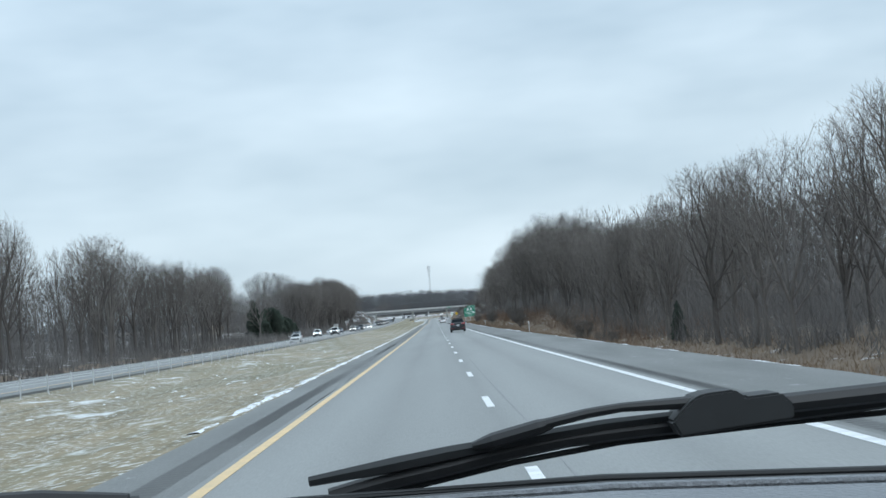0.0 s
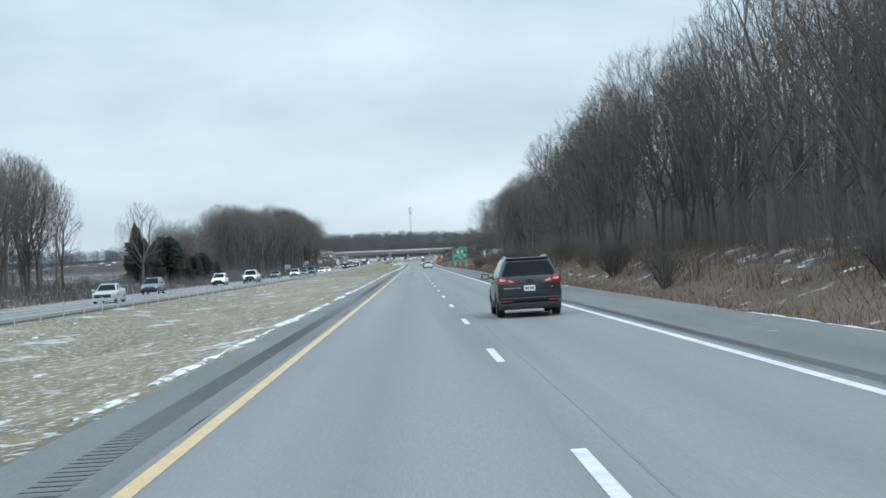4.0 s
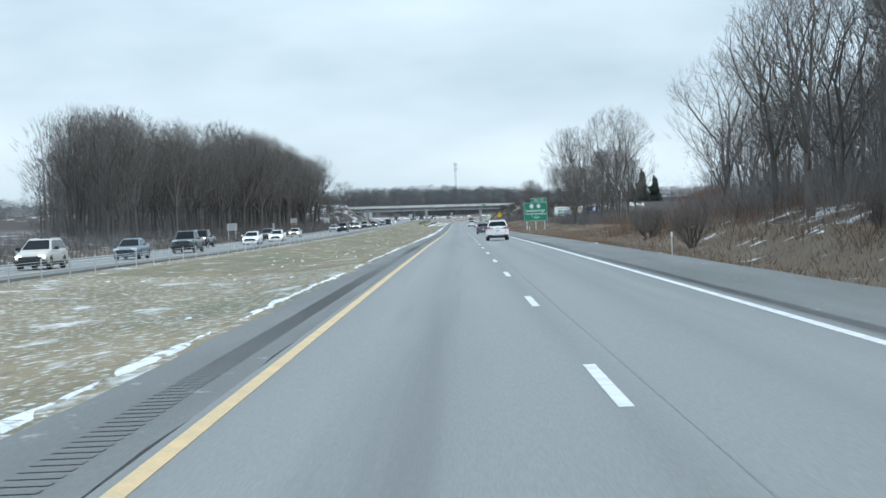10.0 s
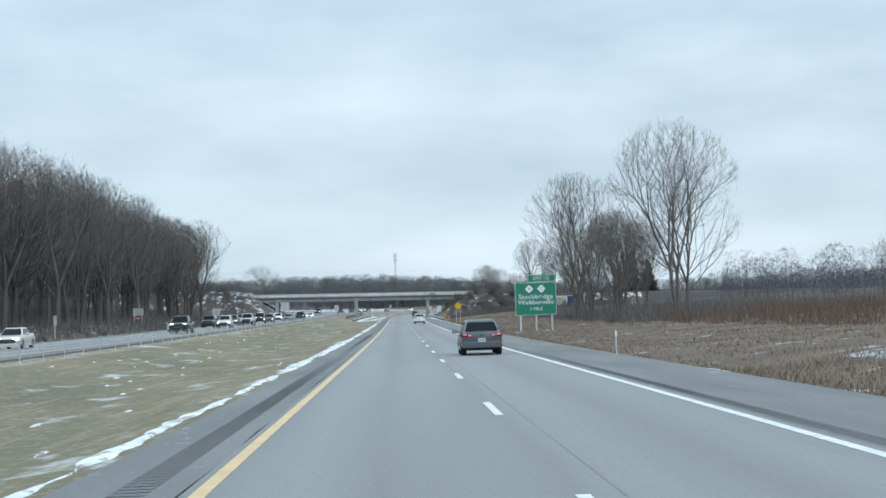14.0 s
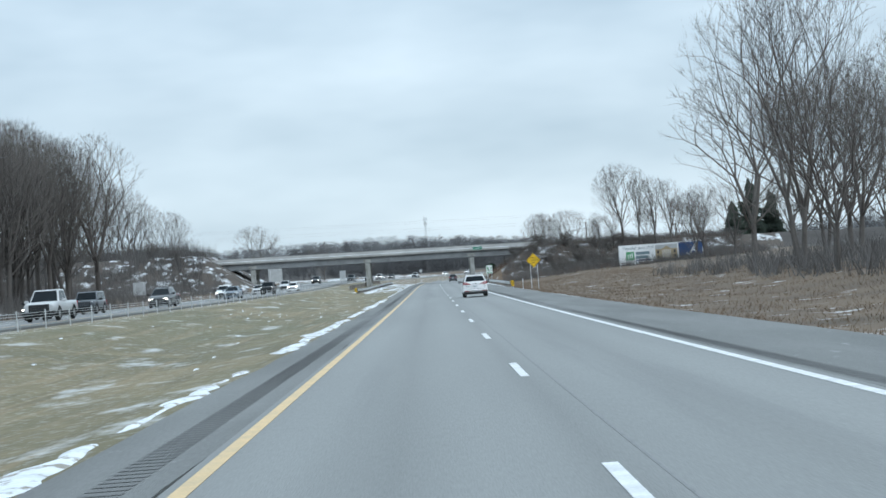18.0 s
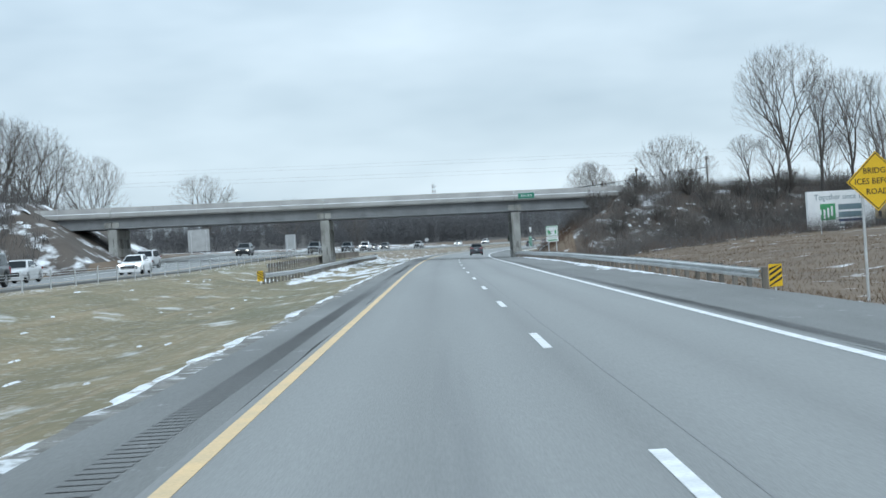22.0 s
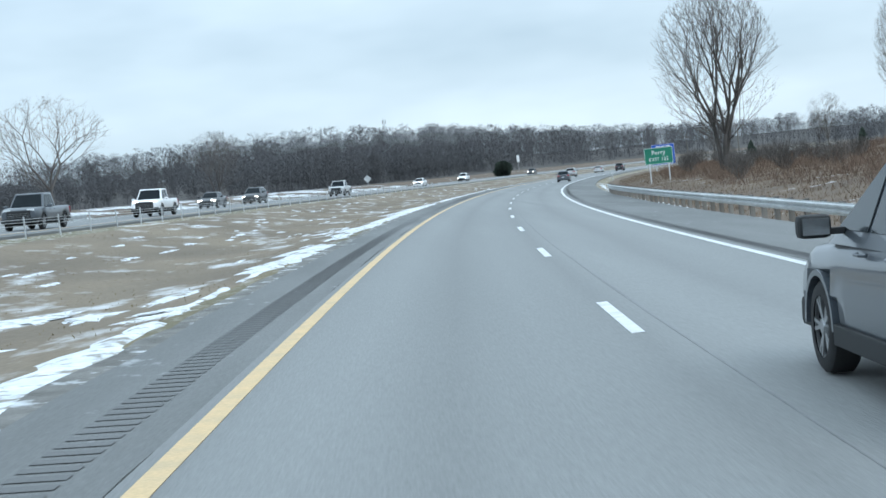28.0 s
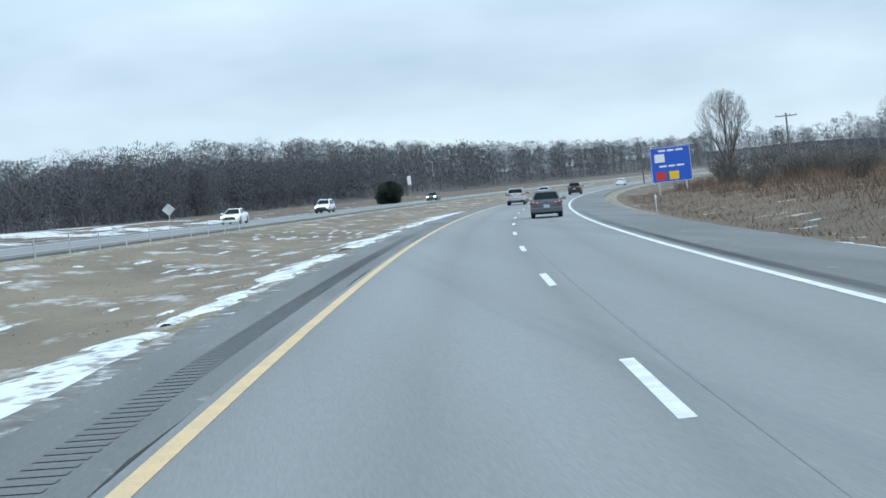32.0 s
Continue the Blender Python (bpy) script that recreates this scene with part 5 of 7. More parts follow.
def exit_sign():
    m, g = stand(15.0, 582.0, 0)
    t = thing("exit_sign", m, "large green motorway exit sign on steel posts", "road sign")
    z0, z1 = 1.21 - g, 5.16 - g
    p = panel("sign_panel", -2.5, 2.5, z0, z1, M_GREEN, t, border=M_SIGNWHITE, radius=0.12)
    tab = panel("exit_tab", -0.95, 2.45, z1 + 0.03, z1 + 0.92, M_GREEN, t, border=M_SIGNWHITE, radius=0.08)
    text_part("lettering", "EXIT 122", 0.52, M_SIGNWHITE, tab, pose(0.75, -0.008, z1 + 0.47, 90, 0, 0))
    text_part("lettering", "Stockbridge", 0.78, M_SIGNWHITE, p, pose(0, -0.008, z1 - 1.72, 90, 0, 0), squash=1.12)
    text_part("lettering", "Webberville", 0.78, M_SIGNWHITE, p, pose(0, -0.008, z1 - 2.4, 90, 0, 0), squash=1.12)
    text_part("lettering", "1 MILE", 0.55, M_SIGNWHITE, p, pose(0, -0.008, z1 - 3.2, 90, 0, 0))
    for x, n in ((-0.75, "43"), (0.7, "52")):
        bm = box_bm(-0.36, 0.36, -0.008, -0.001, -0.36, 0.36)
        d = part("route_marker", bm, M_SIGNWHITE, p, "white diamond route marker")
        d.matrix_basis = pose(x, 0, z1 - 0.78, 0, 45, 0)
        text_part("lettering", n, 0.42, M_BLACK, d, pose(0, -0.012, 0, 0, -45, 0) @ UP)
    for x in (-1.9, 0, 1.9):
        sign_post(x, z1 - 0.1, t, 0.09, 0.13)


exit_sign()


def diamond_sign():
    m, g = stand(11.1, 720.3, 0)
    t = thing("warning_sign", m, "yellow diamond bridge ices warning sign", "road sign")
    d = part("sign_panel", box_bm(-0.61, 0.61, 0, 0.012, -0.61, 0.61), M_SIGNYEL, t)
    z = 3.05 - g
    d.matrix_basis = pose(0, 0, z, 0, 45, 0)
    bm = bmesh.new()
    for a, b, c, e in ((-0.58, 0.58, 0.555, 0.58), (-0.58, 0.58, -0.58, -0.555), (-0.58, -0.555, -0.555, 0.555), (0.555, 0.58, -0.555, 0.555)):
        box(bm, a, b, -0.005, -0.001, c, e)
    part("border", bm, M_BLACK, d)
    for k, w in enumerate(("BRIDGE", "ICES BEFORE", "ROAD")):
        text_part("lettering", w, 0.24, M_BLACK, t, pose(0, -0.008, z + 0.3 - 0.3 * k, 90, 0, 0), squash=0.95)
    for x in (-0.42, 0.42):
        sign_post(x, z + 0.3, t, 0.035, 0.055)


diamond_sign()


def billboard():
    m, g = stand(43.0, 826.5, 0, 18.0)
    t = thing("billboard", m, "wide roadside billboard with a white and navy poster", "billboard")
    z0, z1 = 0.75 - g, 5.25 - g
    b = part("board", box_bm(-8.9, 8.9, 0.0, 0.35, z0, z1, bevel=0.02), M_SIGNWHITE, t)
    part("poster_panel", box_bm(-8.75, 3.6, -0.015, -0.001, z0 + 0.55, z1 - 0.1), M_SIGNWHITE, t)
    part("poster_panel", box_bm(3.62, 8.75, -0.015, -0.001, z0 + 0.55, z1 - 0.1), M_NAVY, t, "navy poster half")
    text_part("lettering", "Together since 1937", 0.78, M_PRINTGREY, t, pose(-4.9, -0.02, z1 - 0.62, 90, 0, 0))
    part("logo_square", box_bm(-7.55, -5.85, -0.022, -0.016, z1 - 2.85, z1 - 1.25), M_LEAFGREEN, t)
    bm = bmesh.new()
    for k in range(3):
        box(bm, -7.2 + k * 0.42, -6.98 + k * 0.42, -0.026, -0.0225, z1 - 2.7 + 0.12 * k, z1 - 1.8 + 0.15 * k)
    part("logo_mark", bm, M_SIGNWHITE, t)
    bars(t, ((-5.5, -2.6, z1 - 1.9, z1 - 1.35), (-5.5, -2.9, z1 - 2.65, z1 - 2.1)), M_PRINTGREY, -0.016)
    bars(t, ((-5.5, -2.5, z1 - 3.05, z1 - 2.8),), M_NAVY, -0.016)
    bars(t, ((-5.7, -4.1, z1 - 3.5, z1 - 3.3),), M_PRINTGREY, -0.016)
    # picture of a stone hall with columns
    pic = part("picture_print", box_bm(-1.35, 3.3, -0.022, -0.016, z1 - 3.45, z1 - 0.3), M_SANDSTONE, t, "printed picture of a columned stone hall")
    part("picture_sky", box_bm(-1.35, 3.3, -0.026, -0.0225, z1 - 1.1, z1 - 0.3), M_SIGNBACK, pic)
    bm = bmesh.new()
    vs = [bm.verts.new((x, y, z)) for y in (-0.030, -0.0265) for x, z in ((-0.1, z1 - 1.15), (2.1, z1 - 1.15), (1.0, z1 - 0.55))]
    bm.faces.new(vs[:3])
    bm.faces.new(vs[3:][::-1])
    for a in range(3):
        bm.faces.new((vs[a], vs[a + 3], vs[(a + 1) % 3 + 3], vs[(a + 1) % 3]))
    part("picture_gable", bm, M_SANDSTONE, pic)
    for k in range(5):
        part("picture_column", box_bm(0.15 + 0.4 * k, 0.28 + 0.4 * k, -0.03, -0.0265, z1 - 2.9, z1 - 1.25), M_SIGNWHITE, pic)
    for x in (-1.0, 2.55):
        for k in range(2):
            part("picture_window", box_bm(x, x + 0.42, -0.028, -0.0225, z1 - 1.95 - 0.85 * k, z1 - 1.4 - 0.85 * k), M_BLACK, pic)
    part("picture_lawn", box_bm(-1.35, 3.3, -0.028, -0.0225, z1 - 3.45, z1 - 3.0), M_PRINTGREY, pic)
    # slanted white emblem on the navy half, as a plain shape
    bm = bmesh.new()
    tube(bm, [(5.2, -0.03, z1 - 2.2), (5.7, -0.03, z1 - 2.45), (6.3, -0.03, z1 - 1.9), (7.2, -0.03, z1 - 0.6), (7.35, -0.03, z1 - 0.55)], 0.14, 6)
    tube(bm, [(7.35, -0.03, z1 - 0.55), (7.15, -0.03, z1 - 2.3)], 0.2, 6)
    tube(bm, [(6.2, -0.03, z1 - 1.75), (7.2, -0.03, z1 - 1.7)], 0.09, 6)
    part("emblem", bm, M_SIGNWHITE, t)
    bars(t, ((4.8, 8.1, z1 - 3.05, z1 - 2.75), (5.4, 7.5, z1 - 3.45, z1 - 3.25)), M_SIGNWHITE, -0.016)
    part("catwalk", box_bm(-8.9, 8.9, -0.75, -0.05, z0 - 0.12, z0 - 0.02), M_SIGNBACK, t)
    for x in (-7.2, -3.6, 0, 3.6, 7.2):
        bm = bmesh.new()
        box(bm, x - 0.12, x + 0.12, 0.36, 0.6, -0.8, z1 - 0.3, bevel=0.01)
        part("post", bm, M_WOODPOST, t)


billboard()


def adopt_sign():
    m, g = stand(10.0, 830.0, 0)
    t = thing("adopt_sign", m, "white roadside sign with green trees and a winding road", "road sign")
    z1 = 3.6 - g
    p = panel("sign_panel", -0.61, 0.61, z1 - 1.05, z1, M_SIGNWHITE, t, border=M_LEAFGREEN, radius=0.05)
    q = panel("lower_panel", -0.61, 0.61, z1 - 1.62, z1 - 1.09, M_SIGNWHITE, t, radius=0.04)
    text_part("lettering", "ADOPT-A-HIGHWAY", 0.13, M_LEAFGREEN, p, pose(0, -0.008, z1 - 0.13, 90, 0, 0), squash=0.9)
    for x, s in ((-0.36, 1.0), (0.34, 0.85), (-0.2, 0.7)):
        bm = bmesh.new()
        for k in range(3):
            r = bmesh.ops.create_cone(bm, segments=3, radius1=0.15 * s, radius2=0.0, depth=0.24 * s, cap_ends=True)["verts"]
            for v in r:
                v.co = Vector((x + v.co.x, -0.006 + v.co.y * 0.02, z1 - 0.72 + 0.14 * s * k + v.co.z))
        part("tree_symbol", bm, M_LEAFGREEN, p)
    bm = bmesh.new()
    tube(bm, [(-0.3, -0.004, z1 - 0.92), (0.0, -0.004, z1 - 0.75), (-0.05, -0.004, z1 - 0.6), (0.2, -0.004, z1 - 0.45)], [0.03, 0.025, 0.02, 0.01], 5)
    part("road_symbol", bm, M_BLACK, p)
    text_part("lettering", "NEXT 2 MILES", 0.15, M_LEAFGREEN, q, pose(0, -0.008, z1 - 1.23, 90, 0, 0), squash=0.9)
    bars(q, ((-0.5, 0.5, z1 - 1.52, z1 - 1.4),), M_LEAFGREEN, 0.0)
    for x in (-0.4, 0.4):
        sign_post(x, z1 - 0.1, t, 0.04, 0.075)


adopt_sign()


def perry_sign():
    m, g = stand(27.9, 1041.0, 0, -4)
    t = thing("town_sign", m, "green town and exit sign on two posts", "road sign")
    z0, z1 = 2.4 - g, 4.15 - g
    p = panel("sign_panel", -1.5, 1.5, z0, z1, M_GREEN, t, border=M_SIGNWHITE, radius=0.08)
    text_part("lettering", "Perry", 0.66, M_SIGNWHITE, p, pose(0, -0.008, z1 - 0.55, 90, 0, 0))
    text_part("lettering", "EXIT 122", 0.5, M_SIGNWHITE, p, pose(0, -0.008, z1 - 1.25, 90, 0, 0), squash=1.1)
    for x in (-1.0, 1.0):
        sign_post(x, z1 - 0.1, t, 0.06, 0.1)


perry_sign()


def blue_sign():
    m, g = stand(51.9, 1171.0, 0, -8)
    t = thing("service_sign", m, "large blue motorway services sign with logo panels", "road sign")
    z0, z1 = 2.15 - g, 6.0 - g
    p = panel("sign_panel", -2.2, 2.2, z0, z1, M_BLUE, t, border=M_SIGNWHITE, radius=0.1)
    bars(p, ((-1.3, -0.5, z1 - 0.5, z1 - 0.3), (-0.3, 0.4, z1 - 0.5, z1 - 0.3), (0.6, 1.4, z1 - 0.5, z1 - 0.3), (-1.3, -0.5, z1 - 2.2, z1 - 2.0), (-0.3, 0.4, z1 - 2.2, z1 - 2.0), (0.6, 1.4, z1 - 2.2, z1 - 2.0)), M_SIGNWHITE, 0.0)
    for x0, x1, a, b, mt in ((-1.75, -0.65, z1 - 1.65, z1 - 0.75, M_SIGNWHITE), (-1.75, -0.65, z0 + 0.25, z0 + 1.15, M_REDLOGO), (-0.3, 0.75, z0 + 0.25, z0 + 1.15, M_SIGNYEL)):
        part("logo_panel", box_bm(x0, x1, -0.012, -0.001, a, b), mt, p)
    for x in (-1.5, 1.5):
        sign_post(x, z1 - 0.1, t, 0.08, 0.12)


blue_sign()


def mile_marker():
    m, g = stand(12.7, 910.6, 0)
    t = thing("mile_marker", m, "tall green mile marker on one post", "road sign")
    z0, z1 = 1.55 - g, 3.1 - g
    p = panel("sign_panel", -0.26, 0.26, z0, z1, M_GREEN, t, border=M_SIGNWHITE, radius=0.04)
    for k, (w, sz) in enumerate((("WEST", 0.17), ("96", 0.3), ("MILE", 0.17), ("122", 0.27))):
        text_part("lettering", w, sz, M_SIGNWHITE, p, pose(0, -0.008, z1 - 0.2 - 0.38 * k, 90, 0, 0))
    sign_post(0, z1 - 0.1, t, 0.035, 0.07)


mile_marker()


def hazard_marker(x, y, lean):
    s, o = along(x, y)
    t = thing("hazard_marker", Matrix.Translation((x, y, ground_at_simple(s, o))) @ Matrix.Diagonal((0.62, 1, 0.85, 1)), "yellow and black striped hazard marker at a guardrail end", "road sign", "guardrail end markers")
    panel("sign_panel", -0.32, 0.32, 0.25, 1.05, M_SIGNYEL, t, radius=0.02, thick=0.02)
    for k in range(4):
        bm = bmesh.new()
        c = 0.36 + 0.2 * k
        lo, hi = (c - 0.14, c + 0.14) if lean > 0 else (c + 0.14, c - 0.14)
        pts = [(-0.3, lo), (0.3, hi), (0.3, hi + 0.09), (-0.3, lo + 0.09)]
        pts = [(a, min(1.04, max(0.26, b))) for a, b in pts]
        f = [bm.verts.new((a, -0.004, b)) for a, b in pts] + [bm.verts.new((a, 0.001, b)) for a, b in pts]
        bm.faces.new(f[:4])
        for j in range(4):
            bm.faces.new((f[j], f[j + 4], f[(j + 1) % 4 + 4], f[(j + 1) % 4]))
        part("stripe", bm, M_BLACK, t)
    sign_post(0, 0.95, t, 0.035, 0.06)


hazard_marker(8.5, 722.4, 1)
hazard_marker(9.9, 902.5, 1)
hazard_marker(-13.2, 774.6, -1)


def sign_back(x, y, w, z0, z1, label, posts=(-0.35, 0.35), face=None, yaw=0.0, disc=False):
    m, g = stand(x, y, 0, yaw)
    t = thing("sign_seen_from_behind" if face is None else "roadside_sign", m, label, "road sign")
    p = panel("sign_panel", -w / 2, w / 2, z0 - g, z1 - g, face or M_SIGNBACK, t, radius=0.05)
    for k in posts:
        part("stiffener", box_bm(k * w - 0.06, k * w + 0.06, -0.05, -0.002, z0 - g + 0.05, z1 - g - 0.05), M_GALV, p)
        sign_post(k * w, z1 - g - 0.05, t, 0.055, -0.11)
    if disc:
        bm = bmesh.new()
        bmesh.ops.create_cone(bm, segments=24, radius1=0.38, radius2=0.38, depth=0.02, cap_ends=True)
        for v in bm.verts:
            v.co = Vector((v.co.x, v.co.z - 0.19, v.co.y + z0 - g - 0.42))
        d = part("red_disc", bm, M_SIGNRED, t, "red no-entry disc")
        part("white_bar", box_bm(-0.26, 0.26, -0.21, -0.2, z0 - g - 0.48, z0 - g - 0.36), M_SIGNWHITE, d)


sign_back(-41.3, 928, 3.6, 4.1, 7.7, "bare metal back of a large sign for the opposite lanes")
sign_back(-20.9, 875, 1.35, 3.2, 5.1, "bare metal back of a small sign for the opposite lanes")
sign_back(-40.8, 522, 1.8, 2.0, 3.25, "white back of a low sign beside the opposite carriageway")
sign_back(-43.5, 645, 1.7, 3.1, 4.3, "sign back with a red no-entry disc beneath", disc=True)
sign_back(-39.0, 566, 0.4, 2.0, 3.1, "narrow white marker beside the opposite carriageway", posts=(0,))
sign_back(-46.0, 770, 1.9, 2.6, 4.6, "grey back of a sign below the far embankment")


def diamond_back():
    m, g = stand(-5.6, 1213.5, 0)
    t = thing("sign_seen_from_behind", m, "diamond sign seen from its bare back", "road sign")
    d = part("sign_panel", box_bm(-0.61, 0.61, 0, 0.012, -0.61, 0.61), M_SIGNBACK, t)
    d.matrix_basis = pose(0, 0, 5.8 - g, 0, 45, 0)
    sign_post(0, 6.2 - g, t, 0.05, 0.07)


diamond_back()


def white_marker(x, y, h, w, label):
    m, g = stand(x, y, 0)
    t = thing("marker_post", m, label, "marker post")
    sign_post(0, h, t, 0.03, 0.03)
    panel("reflector_plate", -w / 2, w / 2, h - 2.4 * w, h, M_SIGNWHITE, t, y=-0.03, radius=0.02, thick=0.015)


white_marker(41.5, 1378, 5.0, 0.9, "white board on a post beyond the median")
for s in (60, 190, 330, 470, 700, 1100):
    q = at(s, 8.4)
    white_marker(q.x, q.y, 1.15, 0.1, "slim delineator post with a white reflector")
q = along(33.5, 815)
white_marker(33.5, 815, 2.3, 0.2, "slim white-topped marker post before the billboard")


# ---- utility poles, wires and the distant mast ----
def utility_pole(x, y, top, label, yaw=0.0, arm=2.6):
    s, o = along(x, y)
    g = ground_at_simple(s, o)
    t = thing("utility_pole", Matrix.Translation((x, y, g)) @ Euler((0, 0, radians(yaw))).to_matrix().to_4x4(), label, "utility pole", "utility poles")
    h = top - g
    part("pole", tube_bm([(0, 0, -0.5), (0, 0, h)], [0.15, 0.1], 8), M_WOODPOST, t)
    c = part("crossarm", box_bm(-arm / 2, arm / 2, -0.12, -0.0, h - 0.4, h - 0.27), M_WOODPOST, t)
    for x in (-arm / 2 + 0.1, -arm / 6, arm / 6, arm / 2 - 0.1):
        bm = bmesh.new()
        tube(bm, [(x, -0.06, h - 0.28), (x, -0.06, h - 0.1)], [0.03, 0.045], 6)
        part("insulator", bm, M_SIGNBACK, c)


utility_pole(37.7, 992.5, 9.0, "weathered wooden utility pole with one crossarm")
utility_pole(68.8, 1180.8, 8.6, "weathered wooden utility pole with one crossarm")
utility_pole(88, 1330, 9.6, "far wooden utility pole with one crossarm")
utility_pole(24.0, 868, 10.7, "wooden utility pole behind the overpass", 90)
utility_pole(33.7, 872, 11.8, "wooden utility pole behind the overpass", 90)
utility_pole(-75, 862, 15.0, "wooden utility pole behind the far embankment", 90)


def wire(label, a, b, sag, r=0.02):
    pts = []
    for i in range(25):
        f = i / 24
        p = Vector(a).lerp(Vector(b), f)
        p.z -= sag * 4 * f * (1 - f)
        pts.append(tuple(p))
    w = part("overhead_wire", tube_bm(pts, r, 5), M_BLACK)
    tagged(w, label, "wire", "overhead wires")


wire("thick black overhead cable sagging across the motorway", (-75, 862, 10.8), (33.7, 872, 10.4), 3.3, 0.045)
for k, (z0, z1) in enumerate(((20.8, 15.4), (20.2, 15.0), (19.4, 13.2), (18.8, 12.6), (14.9, 9.6))):
    wire("thin overhead wire beyond the overpass", (-150, 932 + k, z0), (110, 938 + k, z1), 0.6, 0.007)


def mast():
    t = thing("communication_mast", Matrix.Translation((-4.3, 3078, 5)), "tall grey lattice mast far behind the ridge", "mast")
    for k in range(3):
        a = k * math.tau / 3
        part("leg", tube_bm([(math.cos(a) * 2.2, math.sin(a) * 2.2, -8), (math.cos(a) * 1.2, math.sin(a) * 1.2, 102)], 0.28, 5), M_SIGNBACK, t)
    bm = bmesh.new()
    for i in range(26):
        z = i * 4.0
        r = 2.2 - z / 102
        ring = [(math.cos(k * math.tau / 3 + i) * r, math.sin(k * math.tau / 3 + i) * r, z) for k in range(3)]
        for k in range(3):
            tube(bm, [ring[k], (ring[(k + 1) % 3][0], ring[(k + 1) % 3][1], z + 4)], 0.12, 3)
    part("bracing", bm, M_SIGNBACK, t)
    for z in (88, 96):
        for k in range(3):
            a = k * math.tau / 3
            part("antenna", box_bm(math.cos(a) * 3 - 0.6, math.cos(a) * 3 + 0.6, math.sin(a) * 3 - 0.6, math.sin(a) * 3 + 0.6, z, z + 5), M_SIGNBACK, t)


mast()


# ---- old snow along the road edges and in the median ----
def snow_patches(name, spots, label, seed):
    """Low irregular humps of crusted snow: (s, off, length, width)."""
    rnd = random.Random(seed)
    verts, faces = [], []
    for s, o, ln, wd in spots:
        n = 18
        g = float(ground_dz(np.array([s]), np.array([o]))[0])
        c = len(verts)
        verts.append(tuple(at(s, o, g + 0.04)))
        for f, dz in ((0.55, 0.025), (1.0, -0.02)):
            for k in range(n):
                a = k * math.tau / n
                r = f * rnd.uniform(0.3, 1.3)
                ds, do = math.cos(a) * ln * r, math.sin(a) * wd * r
                gg = float(ground_dz(np.array([s + ds]), np.array([o + do]))[0])
                verts.append(tuple(at(s + ds, o + do, gg + dz)))
        for k in range(n):
            faces.append((c, c + 1 + k, c + 1 + (k + 1) % n))
            faces.append((c + 1 + k, c + 1 + n + k, c + 1 + n + (k + 1) % n, c + 1 + (k + 1) % n))
    ob = mesh_part(name, verts, faces, M_THINSNOW, smooth=True)
    return tagged(ob, label, "snow", kind="stuff")


def snow_band(name, s0, s1, centre, width, label, seed, step=0.4):
    """A ragged ribbon of ploughed snow that thins out and breaks off. centre and width are given along the road."""
    rs = np.random.RandomState(seed)
    ss = np.arange(s0, s1, step)
    n = len(ss)

    def rough(size):
        k = max(3, int(size / step))
        v = np.convolve(rs.randn(n + 2 * k), np.hanning(k + 2) / np.hanning(k + 2).sum(), mode="same")[k:-k]
        return v / v.std()
    w = np.interp(ss, *width) * (0.75 + 0.5 * rough(9) + 0.28 * rough(2.5))
    lo = np.interp(ss, *centre) - w * (0.5 + 0.18 * rough(1.6)) + 0.05 * rough(0.8)
    hi = np.interp(ss, *centre) + w * (0.5 + 0.12 * rough(1.6)) + 0.04 * rough(0.8)
    h = np.interp(ss, _s, _h)
    keep = w > 0.07
    verts, faces = [], []
    fs = (0.0, 0.22, 0.5, 0.8, 1.0)
    for f, up in zip(fs, (-0.02, 0.03, 0.05, 0.035, -0.02)):
        o = lo + (hi - lo) * f
        bed = np.where(o > 5, np.interp(o, (6.95, 7.6), (0.004, -0.2)), -1.0)   # lies on the edge of the shoulder
        z = road_z(ss, o) + np.maximum(ground_dz(ss, o), bed) + up * np.minimum(1, w / 0.4)
        verts.append(np.stack([np.interp(ss, _s, _x) + o * np.cos(h), np.interp(ss, _s, _y) - o * np.sin(h), z], -1))
    verts = np.stack(verts, 1).reshape(-1, 3)
    for i in range(n - 1):
        if keep[i] and keep[i + 1]:
            faces += [(5 * i + k, 5 * i + k + 1, 5 * i + k + 6, 5 * i + k + 5) for k in range(4)]
    ob = mesh_part(name, verts.tolist(), faces, M_THINSNOW, smooth=True)
    return tagged(ob, label, "snow", kind="stuff")


_r = random.Random(8)
snow_band("snow_edge", -60, 1150, ([-60, 760, 880, 930, 1150], [-5.85, -5.9, -6.1, -6.6, -6.7]), ([-60, 120, 200, 430, 470, 700, 860, 915, 940, 1150], [0.28, 0.32, 0.22, 0.24, 0.6, 0.5, 0.6, 1.0, 1.9, 1.9]), "broken line of old snow along the median shoulder", 1)
snow_band("snow_edge", -60, 1060, ([-60, 724, 742, 842, 850, 1060], [7.65, 7.65, 7.0, 6.85, 7.6, 7.65]), ([-60, 430, 500, 720, 740, 750, 842, 850, 870, 1060], [0.2, 0.22, 0.14, 0.14, 0.5, 0.75, 0.7, 0.4, 0.2, 0.22]), "thin broken line of snow beside the outer shoulder", 2)
snow_band("snow_edge", 776, 905, ([776, 905], [-11.6, -12.0]), ([776, 800, 905], [0.5, 1.4, 1.2]), "snow drifted along the foot of the median guardrail", 5)
_spots = [(_r.uniform(-40, 780), _r.uniform(-18, -6.8), _r.uniform(0.2, 0.9), _r.uniform(0.04, 0.12)) for _ in range(260)]
_spots += [(_r.uniform(780, 915), _r.uniform(-14, -6.5), _r.uniform(0.8, 3.0), _r.uniform(0.3, 1.1)) for _ in range(160)]
